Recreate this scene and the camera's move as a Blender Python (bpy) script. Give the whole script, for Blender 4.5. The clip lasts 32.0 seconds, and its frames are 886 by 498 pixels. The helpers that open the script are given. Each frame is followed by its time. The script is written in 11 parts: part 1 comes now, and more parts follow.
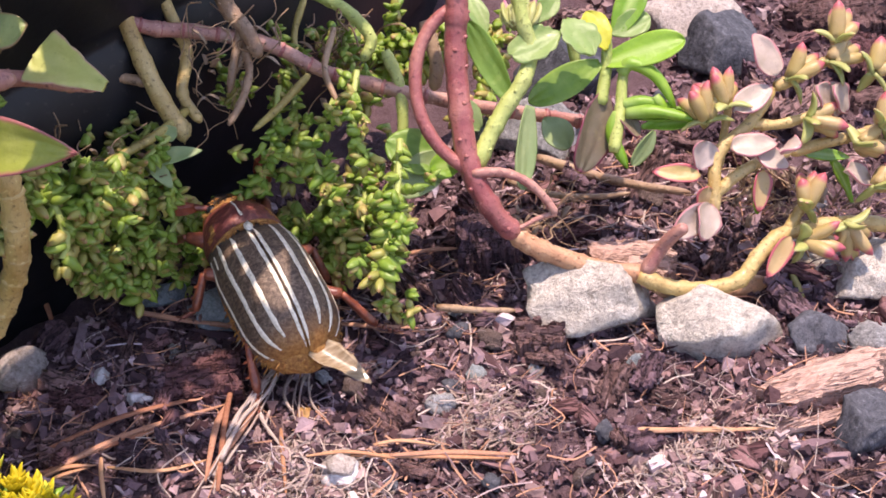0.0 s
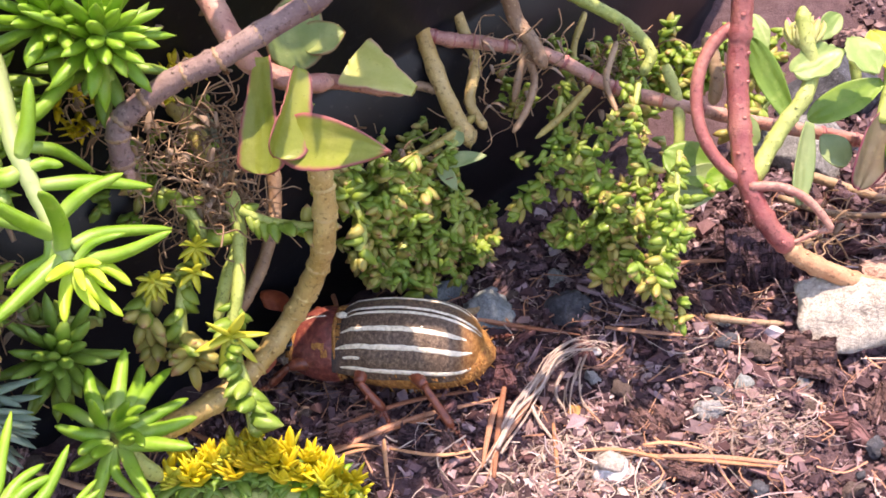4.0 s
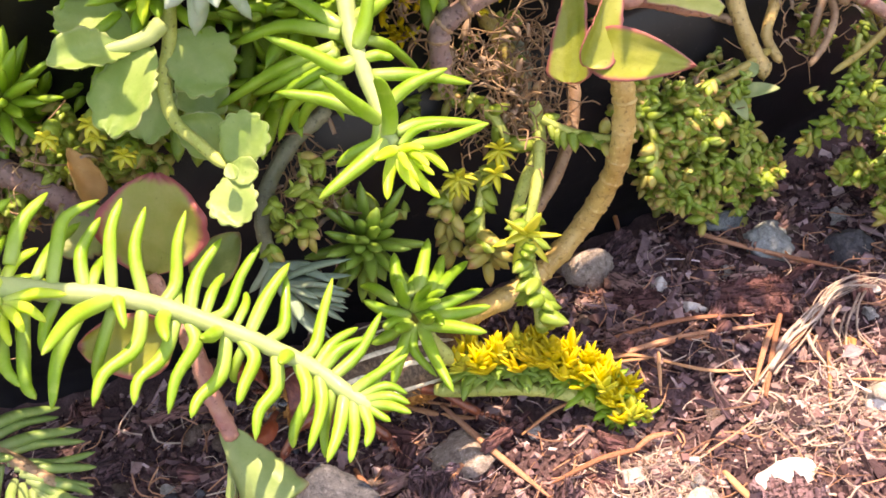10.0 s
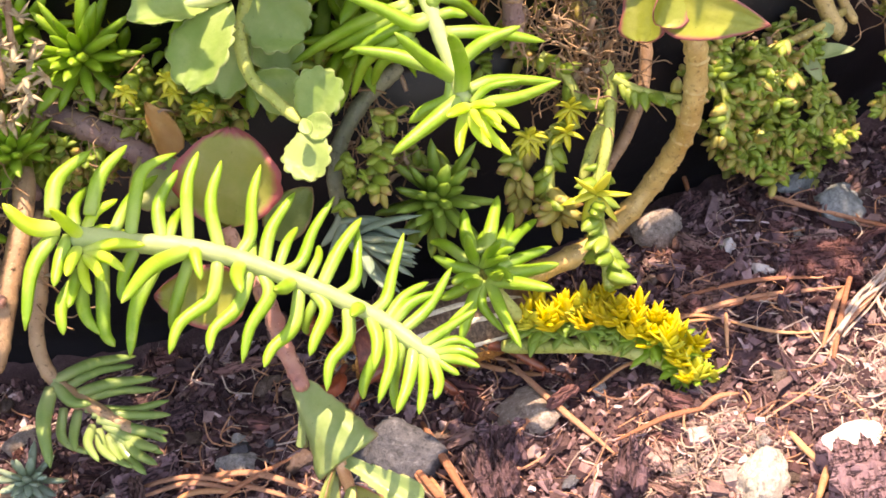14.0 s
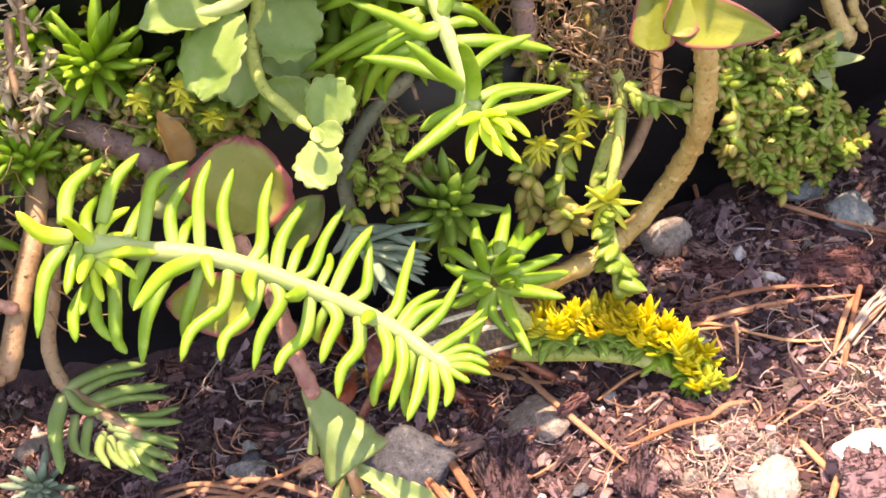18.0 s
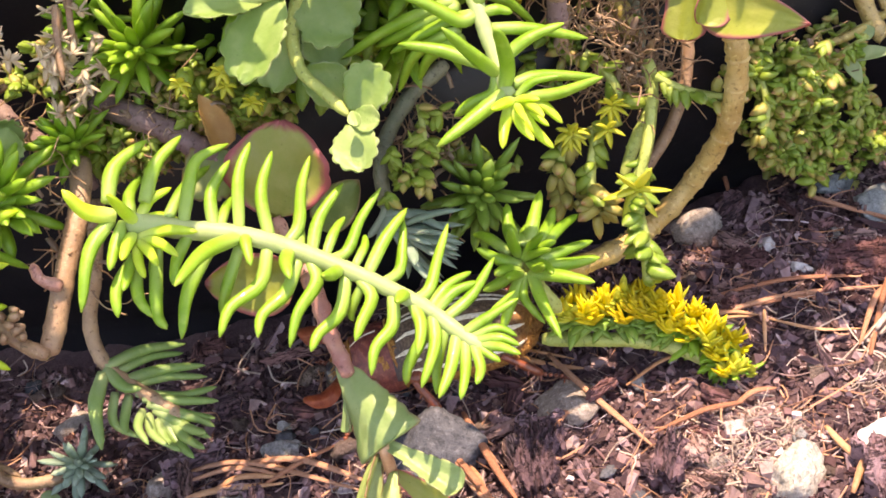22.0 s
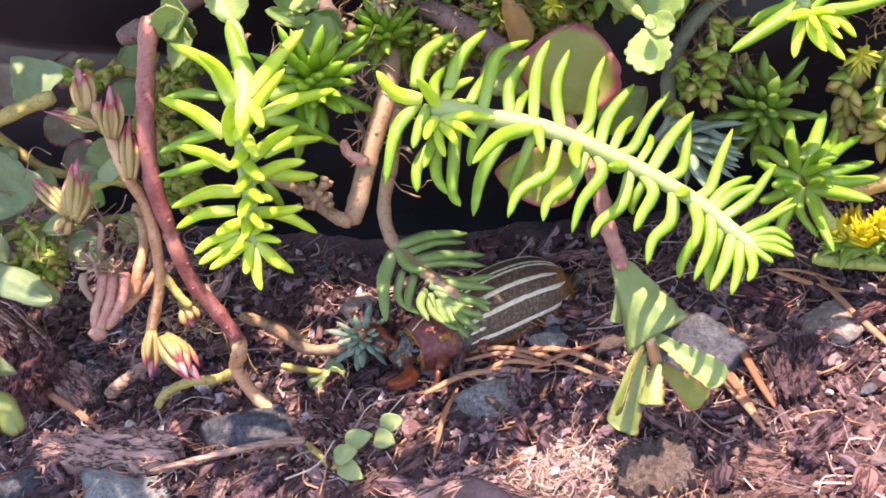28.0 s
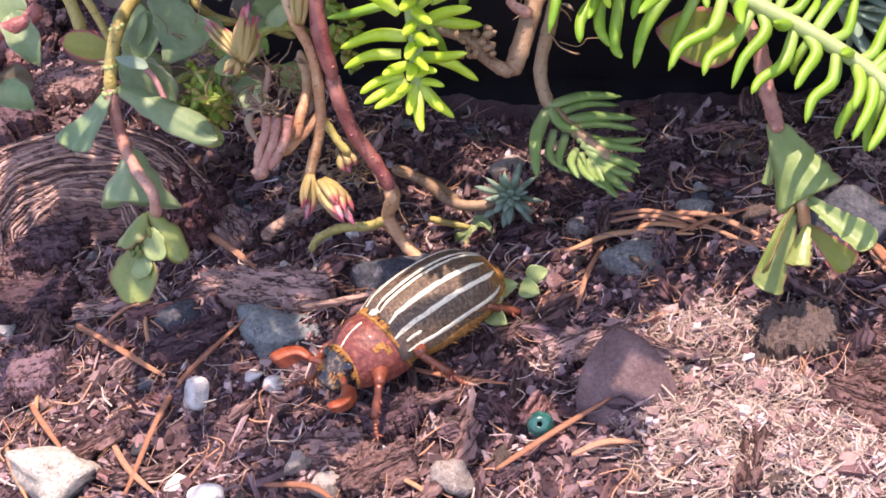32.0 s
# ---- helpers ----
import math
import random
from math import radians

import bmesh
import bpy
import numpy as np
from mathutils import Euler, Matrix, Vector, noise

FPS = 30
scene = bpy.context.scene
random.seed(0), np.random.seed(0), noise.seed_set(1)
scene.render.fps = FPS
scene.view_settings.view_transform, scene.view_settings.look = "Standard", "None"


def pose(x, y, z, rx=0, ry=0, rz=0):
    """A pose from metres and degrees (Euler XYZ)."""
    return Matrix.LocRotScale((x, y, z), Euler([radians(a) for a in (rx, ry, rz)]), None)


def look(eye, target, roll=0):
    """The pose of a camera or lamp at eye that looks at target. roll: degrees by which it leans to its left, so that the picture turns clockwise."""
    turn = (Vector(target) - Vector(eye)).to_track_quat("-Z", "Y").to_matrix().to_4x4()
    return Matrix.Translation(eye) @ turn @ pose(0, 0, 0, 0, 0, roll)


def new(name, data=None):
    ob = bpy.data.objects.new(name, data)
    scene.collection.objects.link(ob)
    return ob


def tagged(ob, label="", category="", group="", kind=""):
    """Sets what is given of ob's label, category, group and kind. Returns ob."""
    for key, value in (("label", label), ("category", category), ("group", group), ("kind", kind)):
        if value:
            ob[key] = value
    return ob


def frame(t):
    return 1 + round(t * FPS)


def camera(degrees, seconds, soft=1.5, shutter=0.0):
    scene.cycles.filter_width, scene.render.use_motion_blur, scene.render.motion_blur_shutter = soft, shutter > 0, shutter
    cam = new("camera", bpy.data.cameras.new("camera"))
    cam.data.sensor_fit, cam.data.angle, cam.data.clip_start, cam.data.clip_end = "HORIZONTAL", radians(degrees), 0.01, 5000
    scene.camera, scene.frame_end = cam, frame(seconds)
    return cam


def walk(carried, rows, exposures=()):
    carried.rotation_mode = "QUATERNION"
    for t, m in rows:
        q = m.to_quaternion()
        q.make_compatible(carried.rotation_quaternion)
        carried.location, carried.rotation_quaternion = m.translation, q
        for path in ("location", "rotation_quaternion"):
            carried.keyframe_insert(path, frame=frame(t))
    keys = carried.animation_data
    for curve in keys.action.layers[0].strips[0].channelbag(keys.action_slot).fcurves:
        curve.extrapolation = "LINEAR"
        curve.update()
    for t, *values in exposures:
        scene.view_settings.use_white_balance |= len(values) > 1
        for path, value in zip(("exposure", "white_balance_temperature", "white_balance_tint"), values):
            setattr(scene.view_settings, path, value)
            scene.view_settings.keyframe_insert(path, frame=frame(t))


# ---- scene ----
cam = camera(36.84, 32.0, soft=1.7)
PATH = [
    (0, (0.01645, -0.10540, 0.10571), (0.05771, 0.00522, 0.01319), -4.47),
    (0.5, (0.01535, -0.10621, 0.10438), (0.04649, 0.00923, 0.01381), -7.56),
    (1, (0.01465, -0.10698, 0.10496), (0.04351, 0.01019, 0.01586), -7.81),
    (1.5, (0.01394, -0.10737, 0.10488), (0.04164, 0.01048, 0.01630), -7.64),
    (2, (0.01366, -0.10810, 0.10503), (0.04118, 0.00986, 0.01655), -7.38),
    (2.5, (0.01334, -0.10867, 0.10520), (0.04026, 0.00993, 0.01740), -7.37),
    (4.5, (0.00724, -0.10924, 0.11000), (0.02139, 0.01075, 0.02111), -9.78),
    (5, (0.00704, -0.11047, 0.11084), (0.01569, 0.00992, 0.02177), -10.96),
    (5.5, (0.00643, -0.11159, 0.11142), (0.00836, 0.00925, 0.02257), -12.46),
    (6, (0.00598, -0.11235, 0.11142), (0.00406, 0.00886, 0.02307), -13.31),
    (6.5, (0.00564, -0.11302, 0.11148), (0.00157, 0.00826, 0.02330), -13.74),
    (7, (0.00502, -0.11418, 0.11119), (-0.00113, 0.00722, 0.02331), -13.85),
    (7.5, (0.00446, -0.11473, 0.11082), (-0.00285, 0.00661, 0.02294), -13.62),
    (8, (0.00378, -0.11496, 0.10999), (-0.00422, 0.00653, 0.02238), -13.43),
    (8.5, (0.00271, -0.11593, 0.10865), (-0.00490, 0.00581, 0.02136), -12.69),
    (9, (0.00268, -0.11628, 0.10823), (-0.00460, 0.00572, 0.02127), -12.24),
    (9.5, (0.00261, -0.11711, 0.10835), (-0.00503, 0.00472, 0.02118), -12.01),
    (10, (0.00138, -0.11803, 0.10863), (-0.00735, 0.00361, 0.02128), -11.99),
    (10.5, (0.00097, -0.11841, 0.10878), (-0.01198, 0.00275, 0.02130), -12.50),
    (11, (0.00100, -0.11887, 0.10927), (-0.01478, 0.00167, 0.02140), -13.21),
    (11.5, (0.00069, -0.11852, 0.10896), (-0.01602, 0.00163, 0.02073), -13.51),
    (12, (0.00073, -0.11822, 0.10867), (-0.01617, 0.00145, 0.01984), -13.56),
    (12.5, (0.00072, -0.11843, 0.10858), (-0.01595, 0.00085, 0.01917), -13.49),
    (13, (0.00094, -0.11899, 0.10891), (-0.01578, 0.00010, 0.01925), -13.48),
    (13.5, (0.00093, -0.11916, 0.10917), (-0.01567, -0.00011, 0.01943), -13.42),
    (14, (0.00082, -0.11945, 0.10918), (-0.01569, -0.00022, 0.01968), -13.38),
    (14.5, (0.00082, -0.11963, 0.10920), (-0.01580, -0.00016, 0.02003), -13.41),
    (16.5, (0.00083, -0.11978, 0.10931), (-0.01650, 0.00000, 0.02070), -13.52),
    (17, (0.00079, -0.11985, 0.10922), (-0.01655, 0.00002, 0.02073), -13.53),
    (17.5, (0.00078, -0.12009, 0.10887), (-0.01657, 0.00005, 0.02074), -13.51),
    (18, (0.00071, -0.11972, 0.10945), (-0.01668, 0.00003, 0.02082), -13.54),
    (18.5, (0.00074, -0.11982, 0.10924), (-0.01673, 0.00004, 0.02076), -13.59),
    (19, (0.00073, -0.11985, 0.10920), (-0.01683, 0.00004, 0.02078), -13.61),
    (19.5, (0.00084, -0.11989, 0.10937), (-0.01695, -0.00012, 0.02083), -13.68),
    (20, (0.00078, -0.11998, 0.10921), (-0.01706, 0.00001, 0.02099), -13.72),
    (20.5, (0.00076, -0.11992, 0.10934), (-0.01718, 0.00005, 0.02110), -13.72),
    (21, (0.00068, -0.12019, 0.10931), (-0.01750, -0.00029, 0.02103), -13.65),
    (21.5, (0.00053, -0.12132, 0.10924), (-0.01830, -0.00143, 0.02108), -13.70),
    (22, (0.00072, -0.12332, 0.10961), (-0.02018, -0.00344, 0.02192), -13.85),
    (22.5, (0.00055, -0.12429, 0.10978), (-0.02205, -0.00443, 0.02246), -13.93),
    (23, (0.00036, -0.12527, 0.10978), (-0.02623, -0.00574, 0.02313), -14.50),
    (23.5, (0.00013, -0.12604, 0.10999), (-0.03077, -0.00704, 0.02407), -15.21),
    (24, (-0.00031, -0.12647, 0.10981), (-0.03322, -0.00795, 0.02395), -15.48),
    (24.5, (-0.00031, -0.12757, 0.10974), (-0.03516, -0.00977, 0.02367), -15.67),
    (25, (-0.00061, -0.12816, 0.10956), (-0.03704, -0.01083, 0.02350), -15.65),
    (25.5, (-0.00048, -0.12949, 0.10939), (-0.03946, -0.01286, 0.02350), -15.88),
    (26, (-0.00028, -0.13111, 0.10964), (-0.04184, -0.01503, 0.02422), -16.11),
    (26.5, (-0.00073, -0.13252, 0.10974), (-0.04591, -0.01763, 0.02454), -16.75),
    (28.5, (-0.00109, -0.13491, 0.10980), (-0.05080, -0.02230, 0.02409), -16.80),
    (29, (-0.00109, -0.13597, 0.10973), (-0.05221, -0.02428, 0.02364), -16.94),
    (29.5, (-0.00185, -0.13784, 0.10968), (-0.05393, -0.02672, 0.02343), -16.65),
    (30, (-0.00175, -0.13853, 0.10980), (-0.05543, -0.02847, 0.02318), -16.74),
    (30.5, (-0.00166, -0.13975, 0.10973), (-0.05733, -0.03052, 0.02330), -17.03),
    (31, (-0.00198, -0.14005, 0.10963), (-0.05929, -0.03233, 0.02238), -17.35),
    (31.5, (-0.00225, -0.14145, 0.10929), (-0.06223, -0.03588, 0.02122), -17.79),
    (32, (-0.00291, -0.14268, 0.10804), (-0.06461, -0.03997, 0.01780), -18.00),
]
walk(cam, [(t, look(eye, target, roll)) for t, eye, target, roll in PATH],
     [(0, 1.24, 7000, 28), (1, 1.56, 7200, 29), (2, 1.6, 7300, 31), (4.5, 1.76, 7600, 24), (6, 1.84, 7700, 20), (9, 2.03, 9300, 24), (20, 2.03, 9200, 26), (23, 1.88, 8200, 23), (26, 1.96, 7700, 23), (29.5, 1.96, 7600, 29), (31, 1.86, 7500, 29), (32, 1.52, 7300, 29)])

# ---- light ----
world = bpy.data.worlds.new("world")
scene.world = world
world.use_nodes = True
wn = world.node_tree.nodes
sky = wn.new("ShaderNodeTexSky")
sky.sky_type, sky.sun_disc = "NISHITA", False
SUN_TO = Vector((0.14, 0.06, 1.0)).normalized()
sky.sun_elevation = math.asin(SUN_TO.z)
sky.sun_rotation = math.atan2(SUN_TO.x, SUN_TO.y)
wn["Background"].inputs["Strength"].default_value = 0.15
world.node_tree.links.new(sky.outputs[0], wn["Background"].inputs["Color"])
sun = new("sun", bpy.data.lights.new("sun", "SUN"))
sun.data.energy, sun.data.angle, sun.data.color = 2.5, radians(0.6), (1.0, 0.92, 0.8)
sun.matrix_world = look(SUN_TO, (0, 0, 0))

# ---- materials ----
MM = 0.001


class Nodes:
    def __init__(self, name):
        self.mat = bpy.data.materials.new(name)
        self.mat.use_nodes = True
        self.t = self.mat.node_tree
        self.p = self.t.nodes["Principled BSDF"]
        self.out = self.t.nodes["Material Output"]

    def add(self, kind, **values):
        n = self.t.nodes.new("ShaderNode" + kind)
        for k, v in values.items():
            n.inputs[k].default_value = v
        return n

    def link(self, a, b):
        self.t.links.new(a, b)

    def coords(self):
        if not hasattr(self, "tc"):
            self.tc = self.add("TexCoord")
        return self.tc.outputs["Object"]

    def noise(self, scale, detail=3.0, rough=0.6, stretch=None):
        n = self.add("TexNoise", Scale=scale, Detail=detail, Roughness=rough)
        src = self.coords()
        if stretch:
            m = self.add("Mapping")
            m.inputs["Scale"].default_value = stretch
            self.link(src, m.inputs["Vector"])
            src = m.outputs[0]
        self.link(src, n.inputs["Vector"])
        return n.outputs["Fac"]

    def ramp(self, fac, stops):
        r = self.add("ValToRGB")
        els = r.color_ramp.elements
        while len(els) < len(stops):
            els.new(0.5)
        for e, (at, c) in zip(els, stops):
            e.position, e.color = at, (*c, 1)
        self.link(fac, r.inputs[0])
        return r.outputs[0]

    def mix(self, fac, a, b, blend="MIX"):
        m = self.add("MixRGB")
        m.blend_type = blend
        for s, v in zip(m.inputs, (fac, a, b)):
            if hasattr(v, "links"):
                self.link(v, s)
            else:
                s.default_value = v if isinstance(v, float) else (*v, 1)
        return m.outputs[0]

    def random(self):
        return self.add("ObjectInfo").outputs["Random"]

    def island(self):
        return self.add("NewGeometry").outputs["Random Per Island"]

    def colour(self, socket):
        self.link(socket, self.p.inputs["Base Color"])
        return self

    def bump(self, height, strength, dist):
        b = self.add("Bump", Strength=strength, Distance=dist)
        self.link(height, b.inputs["Height"])
        self.link(b.outputs[0], self.p.inputs["Normal"])
        return self

    def set(self, rough=0.6, metal=0.0, coat=0.0, spec=0.5, sss=0.0, radius=0.0015):
        p = self.p.inputs
        p["Roughness"].default_value, p["Metallic"].default_value = rough, metal
        p["Coat Weight"].default_value, p["Specular IOR Level"].default_value = coat, spec
        p["Subsurface Weight"].default_value, p["Subsurface Scale"].default_value = sss, radius
        p["Subsurface Radius"].default_value = (0.7, 1.0, 0.25)
        return self

    def translucent(self, amount, colour):
        tr = self.add("BsdfTranslucent")
        if hasattr(colour, "links"):
            self.link(colour, tr.inputs["Color"])
        else:
            tr.inputs["Color"].default_value = (*colour, 1)
        m = self.add("MixShader")
        m.inputs[0].default_value = amount
        self.link(self.p.outputs[0], m.inputs[1])
        self.link(tr.outputs[0], m.inputs[2])
        self.link(m.outputs[0], self.out.inputs["Surface"])
        return self


def leaf_material(name, low, mid, high, tip=None, rough=0.42, trans=0.25, coat=0.12, root=None, edge=0.86):
    """Fleshy leaf: mottling at three scales, waxy bloom, dark specks, a tint for each leaf, tinted rim or tip and paler root (both follow the leaf's own length or rim)."""
    n = Nodes(name)
    big, mid_n, fine = n.noise(130, 2), n.noise(600, 3), n.noise(2600, 3)
    c = n.ramp(big, [(0.32, low), (0.5, mid), (0.68, high)])
    c = n.mix(0.35, c, n.ramp(mid_n, [(0.32, low), (0.68, high)]))
    c = n.mix(0.3, c, n.ramp(n.random(), [(0.0, low), (1.0, high)]))
    pale = tuple(min(0.9, 0.7 * x + d) for x, d in zip(mid, (0.24, 0.24, 0.1)))
    c = n.mix(n.ramp(mid_n, [(0.55, (0, 0, 0)), (0.8, (0.45, 0.45, 0.45))]), c, pale)
    c = n.mix(n.ramp(fine, [(0.66, (0, 0, 0)), (0.74, (0.5, 0.5, 0.5))]), c, tuple(0.45 * x for x in low))
    a = n.add("Attribute")
    a.attribute_name = "along"
    if root:
        c = n.mix(n.ramp(a.outputs["Fac"], [(0.0, (0.85, 0.85, 0.85)), (0.4, (0, 0, 0))]), c, root)
    if tip:
        wob = n.mix(0.16, a.outputs["Fac"], mid_n)
        c = n.mix(n.ramp(wob, [(edge - 0.08, (0, 0, 0)), (edge + 0.05, (1, 1, 1))]), c, tip)
    n.colour(c).bump(n.mix(0.5, mid_n, fine), 0.3, 0.0003).set(rough=rough, coat=coat)
    n.translucent(trans, c)
    return n.mat


def stem_material(name, low, mid, high, rough=0.55):
    n = Nodes(name)
    big, mid_n, fine = n.noise(90, 2), n.noise(420, 4), n.noise(1900, 4)
    c = n.ramp(big, [(0.34, low), (0.5, mid), (0.66, high)])
    c = n.mix(0.4, c, n.ramp(mid_n, [(0.32, low), (0.68, high)]))
    c = n.mix(n.ramp(fine, [(0.57, (0, 0, 0)), (0.68, (0.75, 0.75, 0.75))]), c, tuple(0.4 * x for x in low))
    c = n.mix(n.ramp(fine, [(0.3, (0.6, 0.6, 0.6)), (0.38, (0, 0, 0))]), c, tuple(min(0.8, 1.35 * x) for x in high))
    n.colour(c).bump(n.mix(0.5, mid_n, fine), 0.8, 0.0004).set(rough=rough, coat=0.1)
    return n.mat


def rough_material(name, low, mid, high, scale=220, rough=0.9, bump=0.8, stretch=None, dist=0.0006, vary=0.35, grains=0.0):
    """Dry matter: soil, bark, stone."""
    n = Nodes(name)
    big, fine = n.noise(scale, 5, 0.65, stretch), n.noise(scale * 7, 4, 0.7, stretch)
    c = n.ramp(big, [(0.28, low), (0.5, mid), (0.74, high)])
    c = n.mix(0.45, c, n.ramp(fine, [(0.3, low), (0.7, high)]))
    c = n.mix(vary, c, n.ramp(n.random(), [(0.0, low), (0.5, mid), (1.0, high)]))
    speck = n.noise(scale * 16, 2, 0.6)
    c = n.mix(n.ramp(speck, [(0.6, (0, 0, 0)), (0.7, (0.55, 0.55, 0.55))]), c, tuple(0.5 * x for x in low))
    if grains:
        coarse = n.noise(scale * 3.1, 3, 0.7)
        c = n.mix(n.ramp(coarse, [(0.54, (0, 0, 0)), (0.6, (grains, grains, grains))]), c, tuple(0.45 * x for x in low))
        c = n.mix(n.ramp(coarse, [(0.36, (grains, grains, grains)), (0.42, (0, 0, 0))]), c, tuple(min(0.88, 1.15 * x) for x in high))
    h = n.mix(0.5, big, fine)
    n.colour(c).bump(h, bump, dist).set(rough=rough, spec=0.25)
    return n.mat


def mauve(c):
    """Purplish tone of mulch in shade, put into the colour throughout."""
    return (c[0], c[1] * 0.88, c[2] * 0.98)


def bark_material(name, low, mid, high, scale=150, rough=0.88, long=9, vary=0.5, crack=0.9, tone=mauve):
    """Torn bark and wood: long grain, dark cracks along it, pale frayed ridges."""
    n = Nodes(name)
    low, mid, high = tone(low), tone(mid), tone(high)
    st = (1, long, long)
    grain, fine, split = n.noise(scale, 6, 0.72, st), n.noise(scale * 4, 4, 0.75, (1, long * 0.6, long * 0.6)), n.noise(scale * 0.7, 3, 0.6, (1, long * 0.7, long * 0.7))
    c = n.ramp(grain, [(0.3, low), (0.5, mid), (0.68, high)])
    c = n.mix(0.28, c, n.ramp(fine, [(0.32, low), (0.7, high)]))
    c = n.mix(vary, c, n.ramp(n.random(), [(0.0, low), (0.5, mid), (1.0, high)]))
    c = n.mix(n.ramp(split, [(0.44, (0, 0, 0)), (0.49, (crack, crack, crack)), (0.54, (0, 0, 0))]), c, tuple(0.35 * x for x in low))
    c = n.mix(n.ramp(fine, [(0.62, (0, 0, 0)), (0.75, (0.4, 0.4, 0.4))]), c, tuple(min(0.8, 1.4 * x) for x in high))
    h = n.mix(0.4, n.mix(0.5, grain, fine), n.ramp(split, [(0.43, (1, 1, 1)), (0.49, (0, 0, 0)), (0.55, (1, 1, 1))]))
    n.colour(c).bump(h, 0.75, 0.0009).set(rough=rough, spec=0.25)
    return n.mat


M_SOIL = rough_material("soil", (0.04, 0.022, 0.026), (0.12, 0.068, 0.077), (0.3, 0.19, 0.2), 420, bump=1.0, dist=0.0016)
M_CRUMB = rough_material("soil_crumb", (0.06, 0.04, 0.036), (0.17, 0.115, 0.1), (0.4, 0.3, 0.26), 520, bump=1.0, dist=0.0016)
M_BARK = bark_material("bark", (0.07, 0.04, 0.034), (0.22, 0.14, 0.115), (0.52, 0.39, 0.32), vary=0.7)
M_BARK_DARK = bark_material("dark_bark", (0.045, 0.028, 0.032), (0.15, 0.098, 0.103), (0.33, 0.24, 0.24), vary=0.6)
M_BARK_RED = bark_material("red_bark", (0.075, 0.032, 0.03), (0.18, 0.095, 0.088), (0.38, 0.235, 0.2), vary=0.6)
M_CONE = rough_material("cone_scale", (0.07, 0.036, 0.037), (0.14, 0.082, 0.083), (0.26, 0.18, 0.18), 300, rough=0.6, bump=0.6, vary=0.1)
M_WOOD = bark_material("dry_wood", (0.28, 0.17, 0.11), (0.56, 0.4, 0.28), (0.74, 0.58, 0.44), 110, long=14, vary=0.15, crack=0.6)
M_FIBRE = rough_material("plant_fibre", (0.26, 0.17, 0.13), (0.48, 0.36, 0.3), (0.7, 0.59, 0.52), 300)
M_NEEDLE = rough_material("pine_needle", (0.22, 0.075, 0.04), (0.42, 0.17, 0.095), (0.6, 0.34, 0.22), 260, rough=0.6, bump=0.4, stretch=(1, 8, 8), vary=0.5)
M_NEEDLE_TAN = rough_material("tan_needle", (0.34, 0.13, 0.06), (0.5, 0.24, 0.12), (0.66, 0.42, 0.25), 200, rough=0.55, bump=0.3)
M_STONE = rough_material("grey_stone", (0.1, 0.1, 0.105), (0.32, 0.31, 0.3), (0.62, 0.6, 0.58), 520, rough=0.85, bump=1.0, dist=0.0009, grains=0.4)
M_STONE_WARM = rough_material("warm_stone", (0.2, 0.15, 0.13), (0.46, 0.38, 0.33), (0.74, 0.66, 0.6), 420, rough=0.88, bump=1.0, dist=0.0009, grains=0.4)
M_STONE_PALE = rough_material("pale_stone", (0.34, 0.29, 0.25), (0.66, 0.58, 0.49), (0.86, 0.8, 0.7), 380, rough=0.88, bump=1.0, dist=0.0011, vary=0.1, grains=0.4)
M_STONE_BLUE = rough_material("blue_grey_stone", (0.1, 0.12, 0.13), (0.22, 0.25, 0.26), (0.38, 0.41, 0.41), 520, rough=0.8, vary=0.1, grains=0.4)
M_STONE_DARK = rough_material("dark_stone", (0.02, 0.022, 0.028), (0.06, 0.062, 0.074), (0.2, 0.2, 0.225), 300, rough=0.75, grains=0.4)
M_PEBBLE = rough_material("white_pebble", (0.42, 0.38, 0.36), (0.72, 0.68, 0.66), (0.88, 0.86, 0.84), 350, rough=0.8, bump=0.4, grains=0.35)


def pot_material():
    n = Nodes("black_plastic")
    big, fine = n.noise(60, 4), n.noise(900, 4)
    c = n.ramp(big, [(0.35, (0.006, 0.006, 0.008)), (0.7, (0.016, 0.016, 0.02))])
    c = n.mix(n.ramp(fine, [(0.62, (0, 0, 0)), (0.75, (0.25, 0.25, 0.25))]), c, (0.1, 0.085, 0.08))
    n.colour(c).bump(fine, 0.12, 0.0002).set(rough=0.36, spec=0.3)
    return n.mat


M_POT = pot_material()
M_GREEN = leaf_material("bright_green_leaf", (0.13, 0.3, 0.015), (0.21, 0.42, 0.025), (0.32, 0.55, 0.05), root=(0.42, 0.58, 0.16), tip=(0.42, 0.52, 0.06), edge=0.95)
# pale young leaves, with the glare of full sun painted into the base colour
M_GREEN_PALE_SUN = leaf_material("pale_sunlit_green_leaf", (0.4, 0.62, 0.022), (0.56, 0.77, 0.05), (0.7, 0.86, 0.12), root=(0.78, 0.88, 0.32), tip=(0.6, 0.62, 0.07), edge=0.95, trans=0.35)
M_GREEN_DEEP = leaf_material("deep_green_leaf", (0.12, 0.25, 0.03), (0.21, 0.37, 0.05), (0.33, 0.5, 0.085))
M_SAGE = leaf_material("sage_leaf", (0.2, 0.3, 0.1), (0.31, 0.41, 0.16), (0.42, 0.51, 0.23))
M_BLUE = leaf_material("blue_grey_leaf", (0.17, 0.28, 0.19), (0.27, 0.39, 0.28), (0.42, 0.53, 0.42), rough=0.6, coat=0.0)
# lighter copy of the blue-grey leaf: sunlight on two rosettes, put into the colour
M_BLUE_SUNLIT = leaf_material("sunlit_blue_leaf", (0.28, 0.42, 0.3), (0.42, 0.56, 0.42), (0.6, 0.7, 0.58), rough=0.4)
